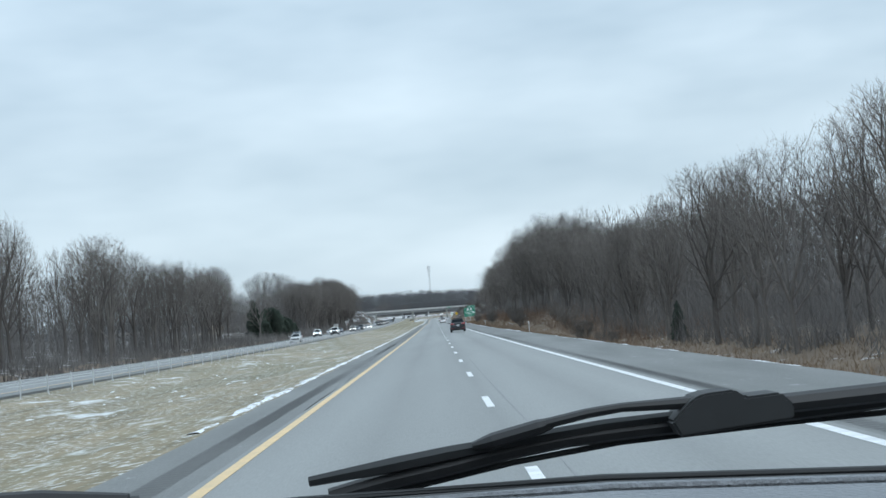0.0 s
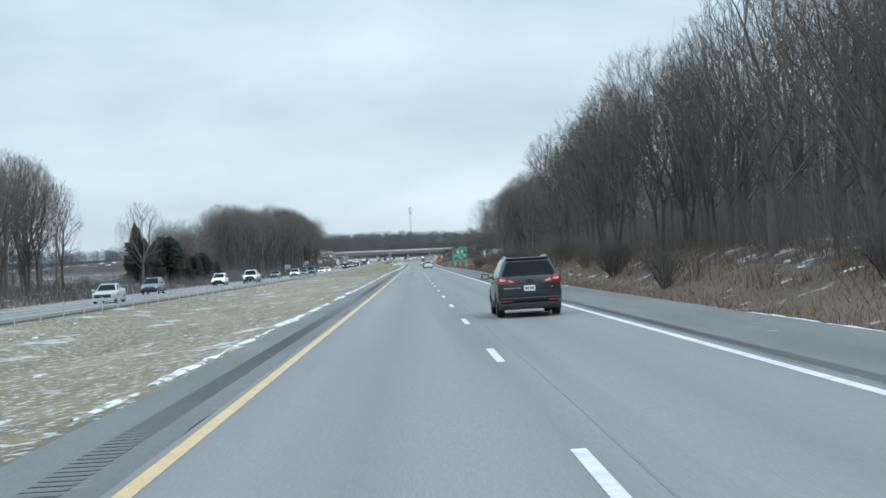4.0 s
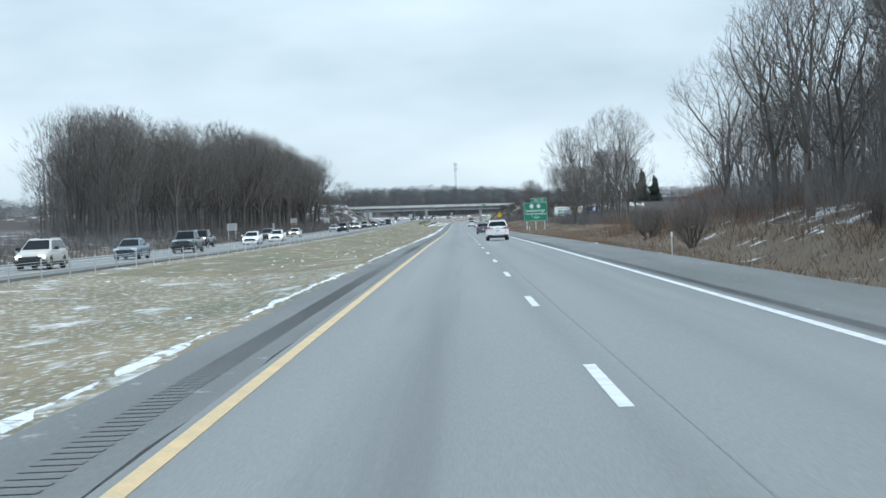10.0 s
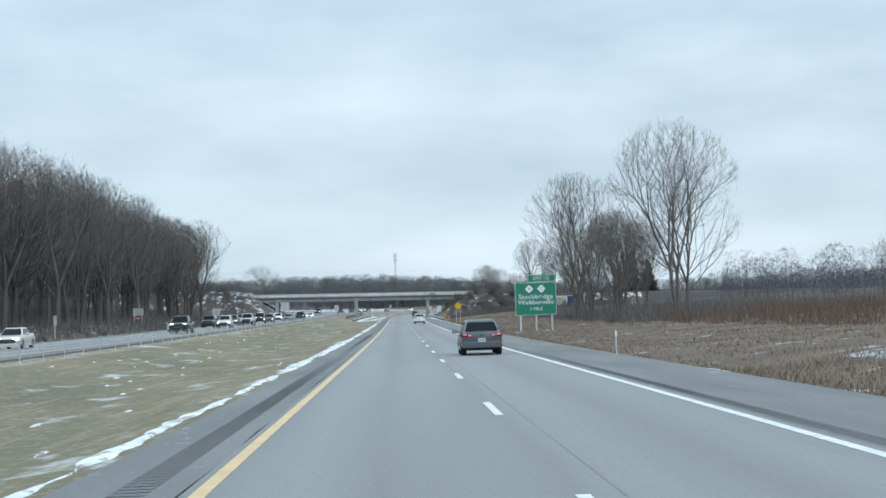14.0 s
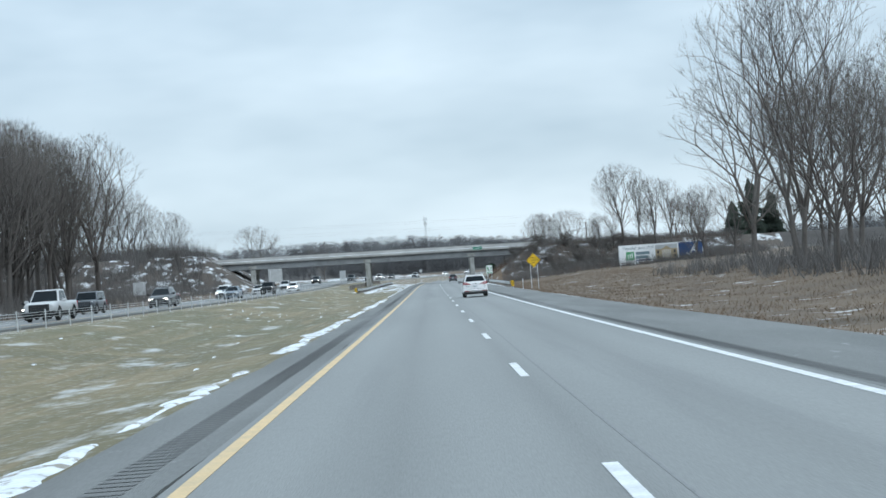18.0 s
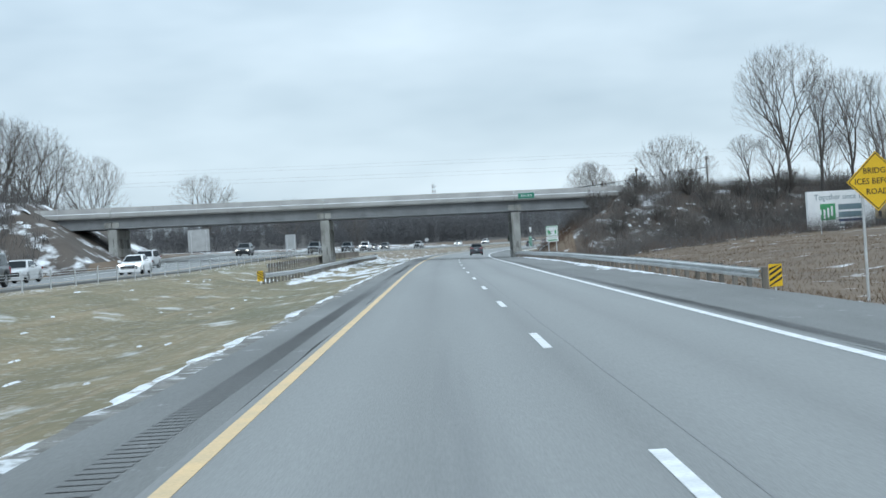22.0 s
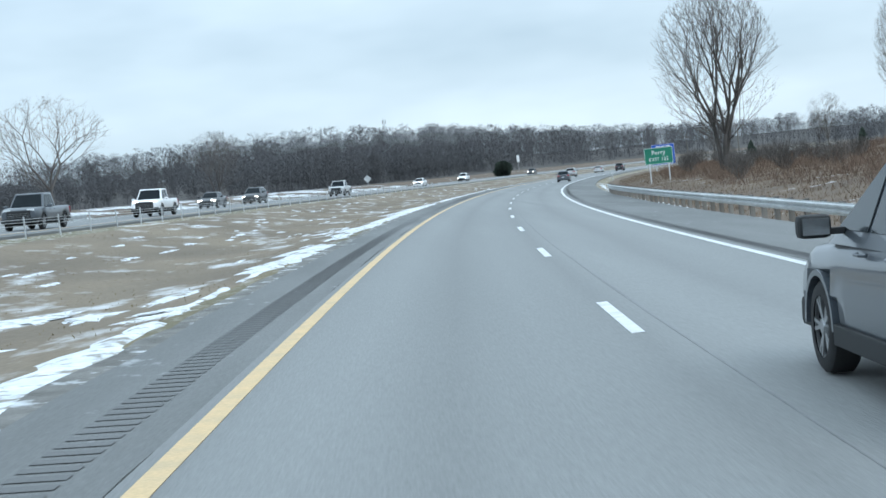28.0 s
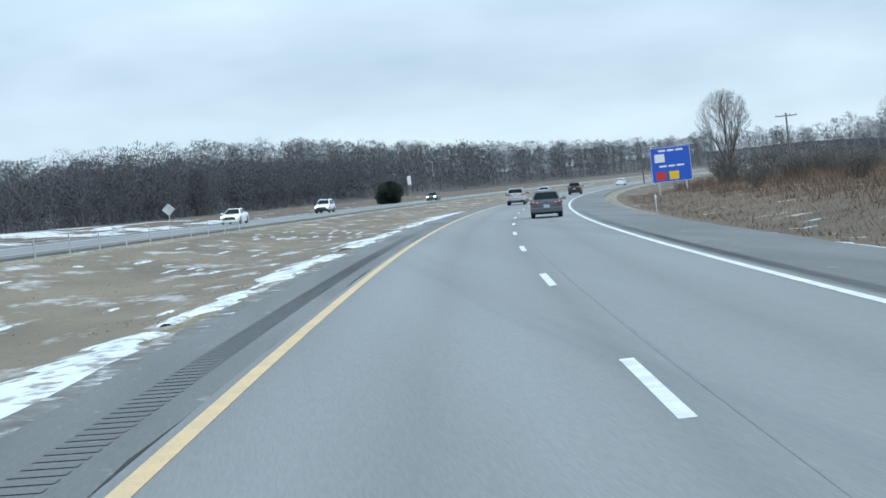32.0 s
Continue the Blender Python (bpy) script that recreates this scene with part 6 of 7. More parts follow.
_spots += [(_r.uniform(915, 1120), _r.uniform(-17, -7), _r.uniform(0.5, 2.2), _r.uniform(0.08, 0.28)) for _ in range(110)]
snow_patches("snow_patches", _spots, "scattered patches of old snow in the median grass", 3)
_spots = [(_r.uniform(950, 1200), _r.uniform(-75, -38), _r.uniform(3, 12), _r.uniform(1.5, 5)) for _ in range(150)]
_spots += [(_r.uniform(800, 900), _r.uniform(-60, -42), _r.uniform(0.25, 0.9), _r.uniform(0.25, 0.8)) for _ in range(220)]
_spots += [(_r.uniform(820, 838), _r.uniform(-78, -46), _r.uniform(0.3, 1.2), _r.uniform(0.3, 1.1)) for _ in range(85)]
_spots += [(_r.uniform(822, 843), _r.uniform(17, 52), _r.uniform(0.1, 0.45), _r.uniform(0.1, 0.4)) for _ in range(420)]
_spots += [(_r.uniform(95, 395), _r.uniform(12, 26), _r.uniform(0.15, 0.55), _r.uniform(0.12, 0.5)) for _ in range(150)]
snow_patches("snow_patches", _spots, "snow lying on the banks and the open field", 4)

# ---- vehicles: built with the nose to +y, on their wheels at z = 0 ----
def paint(name, color, rough=0.3):
    return material(name, color, rough, coat=0.6, scale=0.8, fine=6, color2=tuple(c * 0.97 for c in color), grain=0.015)


P_WHITE = paint("white_car_paint", (0.86, 0.87, 0.88))
P_SILVER = paint("silver_car_paint", (0.50, 0.51, 0.52), 0.35)
P_GREY = paint("dark_grey_car_paint", (0.072, 0.085, 0.1))
P_BLACK = paint("black_car_paint", (0.017, 0.021, 0.027))
P_RED = paint("dark_red_car_paint", (0.16, 0.025, 0.025))
P_TAN = paint("beige_car_paint", (0.52, 0.50, 0.46), 0.35)
P_BLUE = paint("slate_blue_car_paint", (0.10, 0.14, 0.19))
M_CLAD = material("black_plastic_cladding", (0.016, 0.018, 0.02), 0.65, scale=3, fine=40)
M_GLASS = material("tinted_car_glass", (0.017, 0.022, 0.026), 0.2, spec=0.06)
M_LIGHTGLASS = material("side_car_glass", (0.03, 0.038, 0.043), 0.1, spec=0.3)
M_TYRE = material("tyre_rubber", (0.022, 0.022, 0.023), 0.85, scale=6, fine=40)
M_RIM = material("alloy_rim", (0.42, 0.43, 0.44), 0.35, 0.8)
M_TAIL = material("red_tail_lamp", (0.34, 0.012, 0.022), 0.15, coat=0.8)
M_TAILCLEAR = material("clear_lamp_lens", (0.62, 0.50, 0.50), 0.12, coat=0.8)
M_CHROME = material("chrome_trim", (0.6, 0.61, 0.62), 0.15, 1.0)
M_PLATE = material("white_number_plate", (0.72, 0.74, 0.76), 0.5)
M_UNDER = material("dark_underbody", (0.02, 0.02, 0.02), 0.9)
M_SPOILDIRT = material("road_dirt_grey", (0.16, 0.16, 0.16), 0.9)
M_HEAD = material("headlamp_lens", (0.75, 0.78, 0.80), 0.15, coat=0.5)
M_HEADLIT = bpy.data.materials.new("lit_headlamp")
M_HEADLIT.use_nodes = True
_b = M_HEADLIT.node_tree.nodes["Principled BSDF"]
_b.inputs["Base Color"].default_value = (0.9, 0.9, 0.85, 1)
_b.inputs["Emission Color"].default_value = (1.0, 0.95, 0.85, 1)
_b.inputs["Emission Strength"].default_value = 4.0


def sharp(ob, deg=32):
    ob.data.polygons.foreach_set("use_smooth", [True] * len(ob.data.polygons))
    ob.data.set_sharp_from_angle(angle=radians(deg))
    return ob


def loft(rings):
    bm = bmesh.new()
    vr = [[bm.verts.new(p) for p in r] for r in rings]
    n = len(rings[0])
    for a, b in zip(vr, vr[1:]):
        for k in range(n):
            bm.faces.new((a[k], a[(k + 1) % n], b[(k + 1) % n], b[k]))
    bm.faces.new(vr[0][::-1])
    bm.faces.new(vr[-1])
    bmesh.ops.recalc_face_normals(bm, faces=bm.faces)
    return bm


def body_ring(y, zl, zh, w, crown=0.03):
    """A cross-section of the lower body, bowed at the sides and rounded to the shoulder."""
    half = [(0.62 * w, zl), (0.90 * w, zl + 0.02), (0.985 * w, zl + 0.14), (1.0 * w, zl + (zh - zl) * 0.45), (0.985 * w, zl + (zh - zl) * 0.72), (0.955 * w, zh - 0.07), (0.90 * w, zh - 0.015), (0.78 * w, zh + crown * 0.4)]
    ring = [(x, y, z) for x, z in half] + [(0, y, zh + crown)] + [(-x, y, z) for x, z in half[::-1]]
    return ring


SHAPES = {
    # length stations (y, z low, z high, half width); cabin (base y0 y1, roof y0 y1, base z, roof z, half width base, roof)
    "suv": dict(st=[(-2.33, 0.50, 1.02, 0.80), (-2.29, 0.40, 1.12, 0.87), (-2.2, 0.34, 1.15, 0.90), (-1.5, 0.30, 1.12, 0.92), (0.0, 0.30, 1.05, 0.92), (1.0, 0.30, 1.01, 0.92), (1.75, 0.31, 0.96, 0.91), (2.1, 0.34, 0.86, 0.86), (2.27, 0.40, 0.74, 0.76), (2.31, 0.46, 0.66, 0.66)],
                cab=(-2.27, 1.25, -1.9, 0.25, 1.06, 1.66, 0.88, 0.63), axle=(-1.36, 1.37), r=0.355),
    "hatch": dict(st=[(-2.10, 0.48, 0.86, 0.74), (-2.05, 0.36, 0.95, 0.83), (-1.9, 0.30, 0.99, 0.87), (-1.2, 0.26, 0.99, 0.88), (0.0, 0.26, 0.95, 0.88), (1.0, 0.26, 0.93, 0.88), (1.6, 0.27, 0.86, 0.86), (1.95, 0.30, 0.75, 0.80), (2.12, 0.36, 0.62, 0.68)],
                  cab=(-1.98, 1.2, -1.45, 0.15, 0.92, 1.50, 0.82, 0.60), axle=(-1.28, 1.28), r=0.325),
    "sedan": dict(st=[(-2.38, 0.46, 0.86, 0.72), (-2.33, 0.34, 0.98, 0.83), (-2.0, 0.27, 1.03, 0.88), (-1.3, 0.25, 1.0, 0.90), (0.0, 0.25, 0.94, 0.90), (1.0, 0.25, 0.92, 0.90), (1.75, 0.26, 0.85, 0.88), (2.2, 0.30, 0.74, 0.80), (2.38, 0.38, 0.62, 0.66)],
                  cab=(-1.75, 1.15, -0.95, 0.25, 0.92, 1.45, 0.82, 0.58), axle=(-1.4, 1.42), r=0.325),
    "pickup": dict(st=[(-2.85, 0.58, 1.12, 0.92), (-2.83, 0.5, 1.16, 0.96), (-1.5, 0.46, 1.16, 0.98), (0.0, 0.44, 1.14, 0.98), (1.4, 0.44, 1.16, 0.98), (2.3, 0.46, 1.14, 0.97), (2.75, 0.5, 1.05, 0.92), (2.86, 0.58, 0.95, 0.86)],
                   cab=(-0.55, 1.65, -0.42, 0.95, 1.1, 1.86, 0.90, 0.72), axle=(-1.75, 1.85), r=0.40),
    "jeep": dict(st=[(-2.3, 0.52, 1.02, 0.86), (-2.27, 0.44, 1.08, 0.9), (-1.2, 0.42, 1.10, 0.93), (0.0, 0.42, 1.10, 0.93), (1.0, 0.42, 1.10, 0.93), (1.9, 0.43, 1.08, 0.90), (2.2, 0.46, 1.02, 0.86), (2.27, 0.52, 0.92, 0.82)],
                 cab=(-2.2, 0.95, -2.05, 0.45, 1.04, 1.74, 0.87, 0.74), axle=(-1.35, 1.40), r=0.37),
}


def wheel(parent, x, y, r, side):
    bm = bmesh.new()
    prof = [(0.0, r * 0.66), (0.0, r * 0.9), (0.025, r * 0.985), (0.06, r), (0.17, r), (0.205, r * 0.985), (0.23, r * 0.9), (0.23, r * 0.66)]
    n = 28
    rings = [[bm.verts.new((side * (d - 0.23), math.cos(k * math.tau / n) * q, math.sin(k * math.tau / n) * q)) for d, q in prof] for k in range(n)]
    for k in range(n):
        for j in range(len(prof) - 1):
            bm.faces.new((rings[k][j], rings[k][j + 1], rings[(k + 1) % n][j + 1], rings[(k + 1) % n][j]))
    bmesh.ops.recalc_face_normals(bm, faces=bm.faces)
    t = part("wheel", bm, M_TYRE, parent)
    sharp(t, 40)
    t.matrix_basis = Matrix.Translation((x, y, r))
    bm = bmesh.new()
    bmesh.ops.create_cone(bm, segments=24, radius1=r * 0.2, radius2=r * 0.16, depth=0.05, cap_ends=True)
    for v in bm.verts:
        v.co = Vector((side * (v.co.z - 0.03), v.co.x, v.co.y))
    for k in range(5):
        for d in (-0.16, 0.16):
            a = k * math.tau / 5
            tube(bm, [(-side * 0.035, math.cos(a) * r * 0.12, math.sin(a) * r * 0.12), (-side * 0.02, math.cos(a + d) * r * 0.65, math.sin(a + d) * r * 0.65)], 0.022, 4)
    seg = 24
    tube(bm, [(-side * 0.025, math.cos(k * math.tau / seg) * r * 0.655, math.sin(k * math.tau / seg) * r * 0.655) for k in range(seg + 1)], 0.018, 4)
    part("rim", bm, M_RIM, t, "spoked alloy rim")
    bm = bmesh.new()
    bmesh.ops.create_cone(bm, segments=20, radius1=r * 0.66, radius2=r * 0.66, depth=0.02, cap_ends=True)
    for v in bm.verts:
        v.co = Vector((side * (v.co.z - 0.12), v.co.x, v.co.y))
    part("brake_disc", bm, M_UNDER, t)
    return t


def quad_pane(name, pts, out, mat, parent, thick=0.008, label=""):
    """A pane with rounded look from its corner points, lifted off the body along out."""
    out = Vector(out).normalized()
    bm = bmesh.new()
    a = [bm.verts.new(Vector(p) + out * 0.004) for p in pts]
    b = [bm.verts.new(Vector(p) + out * (0.004 + thick)) for p in pts]
    n = len(pts)
    bm.faces.new(b)
    for k in range(n):
        bm.faces.new((a[k], a[(k + 1) % n], b[(k + 1) % n], b[k]))
    bmesh.ops.recalc_face_normals(bm, faces=bm.faces)
    return part(name, bm, mat, parent, label)


def build_cabin(t, kind, paint_mat, w):
    sh = SHAPES[kind]
    y0, y1, ry0, ry1, zb, zr, wb, wr = sh["cab"]
    bm = bmesh.new()
    vs = []
    for (ya, yb, z, hw) in ((y0, y1, zb - 0.06, wb), (ry0, ry1, zr, wr)):
        vs.append([bm.verts.new(p) for p in ((-hw, ya, z), (hw, ya, z), (hw, yb, z), (-hw, yb, z))])
    for k in range(4):
        bm.faces.new((vs[0][k], vs[0][(k + 1) % 4], vs[1][(k + 1) % 4], vs[1][k]))
    top = bm.faces.new(vs[1])
    bm.faces.new(vs[0][::-1])
    bmesh.ops.bevel(bm, geom=[e for e in bm.edges if max(v.co.z for v in e.verts) > zr - 0.01], offset=0.13 if kind in ("suv", "hatch", "sedan") else 0.085, segments=5, affect="EDGES", profile=0.6)
    bmesh.ops.recalc_face_normals(bm, faces=bm.faces)
    cab = sharp(part("cabin", bm, paint_mat, t), 45)
    tilt = Vector((zr - zb, 0, wb - wr)).normalized()

    def side_pt(y, z, sd):
        f = (z - (zb - 0.06)) / (zr - zb + 0.06)
        return (sd * (wb + (wr - wb) * f), y, z)
    zt, zc = zr - 0.10, zb + 0.045

    def edge_y(z, front):
        f = (z - (zb - 0.06)) / (zr - zb + 0.06)
        return (y1 + (ry1 - y1) * f) if front else (y0 + (ry0 - y0) * f)
    span_f, span_r = edge_y(zc, True) - 0.13, edge_y(zc, False) + 0.16
    tf, tr = edge_y(zt, True) - 0.12, edge_y(zt, False) + 0.2
    if kind == "pickup":
        cuts = [(span_f, tf), (0.45, 0.42), (span_r, tr)]
    else:
        m1 = 0.12 if kind != "sedan" else 0.15
        m2 = -0.95 if kind in ("suv", "jeep") else -0.85
        cuts = [(span_f, tf), (m1, m1 - 0.02), (m2, m2 + 0.1), (span_r, tr)]
    for sd in (-1, 1):
        for (a, b), (c, d) in zip(cuts, cuts[1:]):
            quad_pane("side_window", [side_pt(a - 0.035, zc, sd), side_pt(b - 0.035, zt, sd), side_pt(d + 0.035, zt, sd), side_pt(c + 0.035, zc, sd)], tilt * 1 if sd > 0 else (-tilt.x, 0, tilt.z), M_LIGHTGLASS, t)
        for ya in (cuts[0][0] - 0.95, cuts[1][0] - 0.85) if kind != "pickup" else (0.6, -0.2):
            part("door_handle", tube_bm([(sd * w * 0.985, ya, zb - 0.10), (sd * (w * 0.985 + 0.035), ya + 0.05, zb - 0.10), (sd * (w * 0.985 + 0.035), ya + 0.17, zb - 0.10), (sd * w * 0.985, ya + 0.22, zb - 0.10)], 0.014, 6), paint_mat, t)
        bm = bmesh.new()
        box(bm, sd * (w + 0.15) - 0.12, sd * (w + 0.15) + 0.12, span_f - 0.28, span_f - 0.12, zb + 0.0, zb + 0.17, bevel=0.045)
        box(bm, min(sd * (w - 0.08), sd * (w + 0.06)), max(sd * (w - 0.08), sd * (w + 0.06)), span_f - 0.22, span_f - 0.14, zb + 0.02, zb + 0.07, bevel=0.01)
        mir = part("wing_mirror", bm, M_CLAD if kind in ("suv", "jeep") else paint_mat, t)
        part("mirror_glass", box_bm(sd * (w + 0.15) - 0.095, sd * (w + 0.15) + 0.095, span_f - 0.286, span_f - 0.282, zb + 0.025, zb + 0.145, bevel=0.0), M_CHROME, mir)
    # front and rear glass
    nf = Vector((0, zr - zb, y1 - ry1)).normalized()
    nr = Vector((0, -(zr - zb), ry0 - y0)).normalized()

    def cross(front, z, k):
        f = (z - (zb - 0.06)) / (zr - zb + 0.06)
        return (k * (wb + (wr - wb) * f - 0.09), edge_y(z, front), z)
    quad_pane("windscreen", [cross(True, zb + 0.03, -1), cross(True, zb + 0.03, 1), cross(True, zr - 0.08, 1), cross(True, zr - 0.08, -1)], nf, M_GLASS, t)
    quad_pane("rear_window", [cross(False, zb + 0.09, -1), cross(False, zb + 0.2, -1.03), cross(False, zr - 0.16, -1), cross(False, zr - 0.12, -0.93), cross(False, zr - 0.12, 0.93), cross(False, zr - 0.16, 1), cross(False, zb + 0.2, 1.03), cross(False, zb + 0.09, 1)], nr, M_GLASS, t)


def vehicle(kind, paint_mat, label, category, name="car", lit=False, detail=True, cabin=True):
    sh = SHAPES[kind]
    t = thing(name, Matrix(), label, category)
    st = sh["st"]
    rings = [body_ring(*s) for s in st]
    # ring refinement along the length gives the wheel arches room
    bm = loft(rings)
    bmesh.ops.subdivide_edges(bm, edges=[e for e in bm.edges if abs(e.verts[0].co.y - e.verts[1].co.y) > 0.5], cuts=4)
    r = sh["r"]
    for v in bm.verts:
        for ya in sh["axle"]:
            d = math.hypot(v.co.y - ya, v.co.z - r)
            if d < r + 0.05 and abs(v.co.x) > 0.5 and v.co.z < r + 0.5:
                v.co.x *= 0.80
    body = sharp(part("body", bm, paint_mat, t), 38)
    # wheel wells and cladding round them
    w = max(s[3] for s in st)
    for ya in sh["axle"]:
        for sd in (-1, 1):
            bm = bmesh.new()
            n = 14
            inner, outer = [], []
            for k in range(n + 1):
                a = math.pi * k / n
                for rr, lst in ((r + 0.035, inner), (r + 0.08, outer)):
                    y, z = ya + math.cos(a) * rr, r + math.sin(a) * rr
                    lst.append((bm.verts.new((sd * (w * 0.86), y, z)), bm.verts.new((sd * (w * 1.004), y, z))))
            for lst in (inner, outer):
                for p, q in zip(lst, lst[1:]):
                    bm.faces.new((p[0], q[0], q[1], p[1]))
            for p, q, u, v in zip(inner, inner[1:], outer, outer[1:]):
                bm.faces.new((p[1], q[1], v[1], u[1]))
            bmesh.ops.recalc_face_normals(bm, faces=bm.faces)
            part("wheel_arch", bm, M_CLAD if kind in ("jeep", "pickup") else paint_mat, t)
            bm = bmesh.new()
            bmesh.ops.create_cone(bm, segments=20, radius1=r + 0.05, radius2=r + 0.05, depth=0.5, cap_ends=True)
            for v in bm.verts:
                v.co = Vector((sd * (w * 0.66) + v.co.z * 0.45, ya + v.co.x, r + max(v.co.y, -0.12)))
            part("wheel_well", bm, M_UNDER, t)
    for ya in sh["axle"]:
        for sd in (-1, 1):
            wheel(t, sd * w * 0.985, ya, r, sd)
    if cabin:
        build_cabin(t, kind, paint_mat, w)
    # lamps, plates, bumpers
    yb, yf = st[0][0], st[-1][0]
    y0, y1, ry0, ry1, zb, zr, wb, wr = sh["cab"]
    zl, zh = st[1][1], st[1][2]
    hw = st[1][3]
    for sd in (-1, 1):
        x0, x1 = sd * hw * 0.52, sd * hw * 1.015
        if kind in ("jeep", "pickup"):
            bm = box_bm(min(sd * hw * 0.84, x1), max(sd * hw * 0.84, x1), yb - 0.02, yb + 0.14, zh - 0.42, zh - 0.06, bevel=0.02)
            lamp = part("tail_lamp", bm, M_TAIL, t)
        else:
            # a lamp that wraps round the corner, flat below and tapering inwards
            ring0 = [(sd * hw * 0.41, yb - 0.02, zh - 0.135), (sd * hw * 0.43, yb - 0.025, zh - 0.17), (sd * hw * 0.72, yb - 0.035, zh - 0.18), (sd * hw * 1.0, yb - 0.005, zh - 0.18), (sd * w * 1.012, yb + 0.2, zh - 0.16), (sd * w * 1.0, yb + 0.36, zh - 0.02), (sd * hw * 0.99, yb + 0.0, zh + 0.015), (sd * hw * 0.72, yb - 0.03, zh - 0.02)]
            bm = bmesh.new()
            f0 = [bm.verts.new(p) for p in ring0]
            f1 = [bm.verts.new((p[0] * 0.86, p[1] + 0.16, p[2])) for p in ring0]
            for idx in ((0, 1, 2, 7), (7, 2, 3, 6), (6, 3, 4, 5)):
                bm.faces.new([f0[k] for k in idx])
            for k in range(8):
                bm.faces.new((f0[k], f0[(k + 1) % 8], f1[(k + 1) % 8], f1[k]))
            bmesh.ops.recalc_face_normals(bm, faces=bm.faces)
            lamp = part("tail_lamp", bm, M_TAIL, t)
            for lens in (((0.50, -0.115), (0.53, -0.145), (0.68, -0.13), (0.68, -0.06)), ((0.76, -0.05), (0.76, -0.11), (0.95, -0.095), (0.95, -0.02))):
                pts = [(sd * hw * fx, yb - (0.034 - abs(fx - 0.72) * 0.075), zh + dz) for fx, dz in lens]
                quad_pane("clear_lens", pts if sd > 0 else pts[::-1], (0, -1, 0), M_TAILCLEAR, lamp, 0.006)
        fz = st[-3][2]
        bm = box_bm(min(sd * 0.42, sd * 0.80), max(sd * 0.42, sd * 0.80), yf - 0.34, yf - 0.03, fz - 0.24, fz - 0.08, bevel=0.04)
        part("headlamp", bm, M_HEADLIT if lit else M_HEAD, t)
    bm = box_bm(-0.62, 0.62, yf - 0.12, yf + 0.015, st[-1][1] + 0.02, st[-1][2] + 0.06, bevel=0.05)
    grille = part("grille", bm, M_CLAD, t)
    for k in range(7 if kind == "jeep" else 3):
        if kind == "jeep":
            part("grille_bar", box_bm(-0.48 + 0.15 * k, -0.42 + 0.15 * k, yf + 0.016, yf + 0.03, 0.62, 0.98), paint_mat, grille)
        else:
            part("grille_bar", box_bm(-0.55, 0.55, yf + 0.016, yf + 0.026, st[-1][1] + 0.08 + 0.09 * k, st[-1][1] + 0.10 + 0.09 * k), M_CHROME, grille)
    dark = M_CLAD if kind in ("suv", "jeep", "pickup") else paint_mat
    bm = bmesh.new()
    box(bm, -hw * 0.985, hw * 0.985, yb - 0.055, yb + 0.35, zl - (0.18 if kind == "suv" else 0.06), zl + (0.01 if kind == "suv" else 0.215), bevel=0.05)
    rear = part("rear_bumper", bm, dark, t)
    bm = box_bm(-hw * 0.96, hw * 0.96, yf - 0.4, yf + 0.02, st[-2][1] - 0.12, st[-2][1] + 0.12, bevel=0.05)
    part("front_bumper", bm, dark, t)
    for sd in (-1, 1):
        part("sill", box_bm(min(sd * w * 0.93, sd * w * 1.005), max(sd * w * 0.93, sd * w * 1.005), sh["axle"][0] + r + 0.08, sh["axle"][1] - r - 0.08, st[3][1] - 0.04, st[3][1] + 0.12, bevel=0.015), dark, t)
    part("underbody", box_bm(-w * 0.8, w * 0.8, yb + 0.3, yf - 0.3, r * 0.62, st[3][1] + 0.05), M_UNDER, t)
    plate = part("number_plate", box_bm(-0.155, 0.155, yb - 0.035, yb + 0.02, zh - 0.395, zh - 0.24, bevel=0.004), M_PLATE, t)
    for k, (a, b) in enumerate(((-0.12, -0.02), (0.015, 0.12))):
        part("text_bar", box_bm(a, b, yb - 0.039, yb - 0.0345, zh - 0.345, zh - 0.285), M_PRINTGREY, plate)
    if not detail:
        return t
    bm = bmesh.new()
    tube(bm, [(0, yb - 0.03, zh - 0.095), (0.0, yb - 0.035, zh - 0.095)], 0.03, 4)
    box(bm, -0.085, 0.085, yb - 0.032, yb - 0.0, zh - 0.11, zh - 0.085, bevel=0.006)
    part("emblem", bm, M_CLAD, t, "plain dark cross-shaped emblem")
    if kind == "suv":
        for sd in (-1, 1):
            xs = sd * (wr - 0.06)
            part("roof_rail", tube_bm([(xs, ry0 + 0.12, zr - 0.03), (xs, ry0 + 0.22, zr + 0.015), (xs, (ry0 + ry1) / 2, zr + 0.03), (xs, ry1 - 0.2, zr + 0.01), (xs, ry1 - 0.08, zr - 0.03)], 0.026, 8), paint_mat, t)
            part("reflector", box_bm(min(sd * 0.5, sd * 0.83), max(sd * 0.5, sd * 0.83), yb - 0.06, yb - 0.0, zl + 0.035, zl + 0.075, bevel=0.008), M_TAIL, t)
            tip = part("exhaust_tip", box_bm(sd * 0.62 - 0.09, sd * 0.62 + 0.09, yb - 0.075, yb + 0.1, zl - 0.12, zl - 0.05, bevel=0.02), M_CLAD, t)
            part("exhaust_opening", box_bm(sd * 0.62 - 0.07, sd * 0.62 + 0.07, yb - 0.079, yb - 0.074, zl - 0.105, zl - 0.065), M_UNDER, tip)
        bm = bmesh.new()
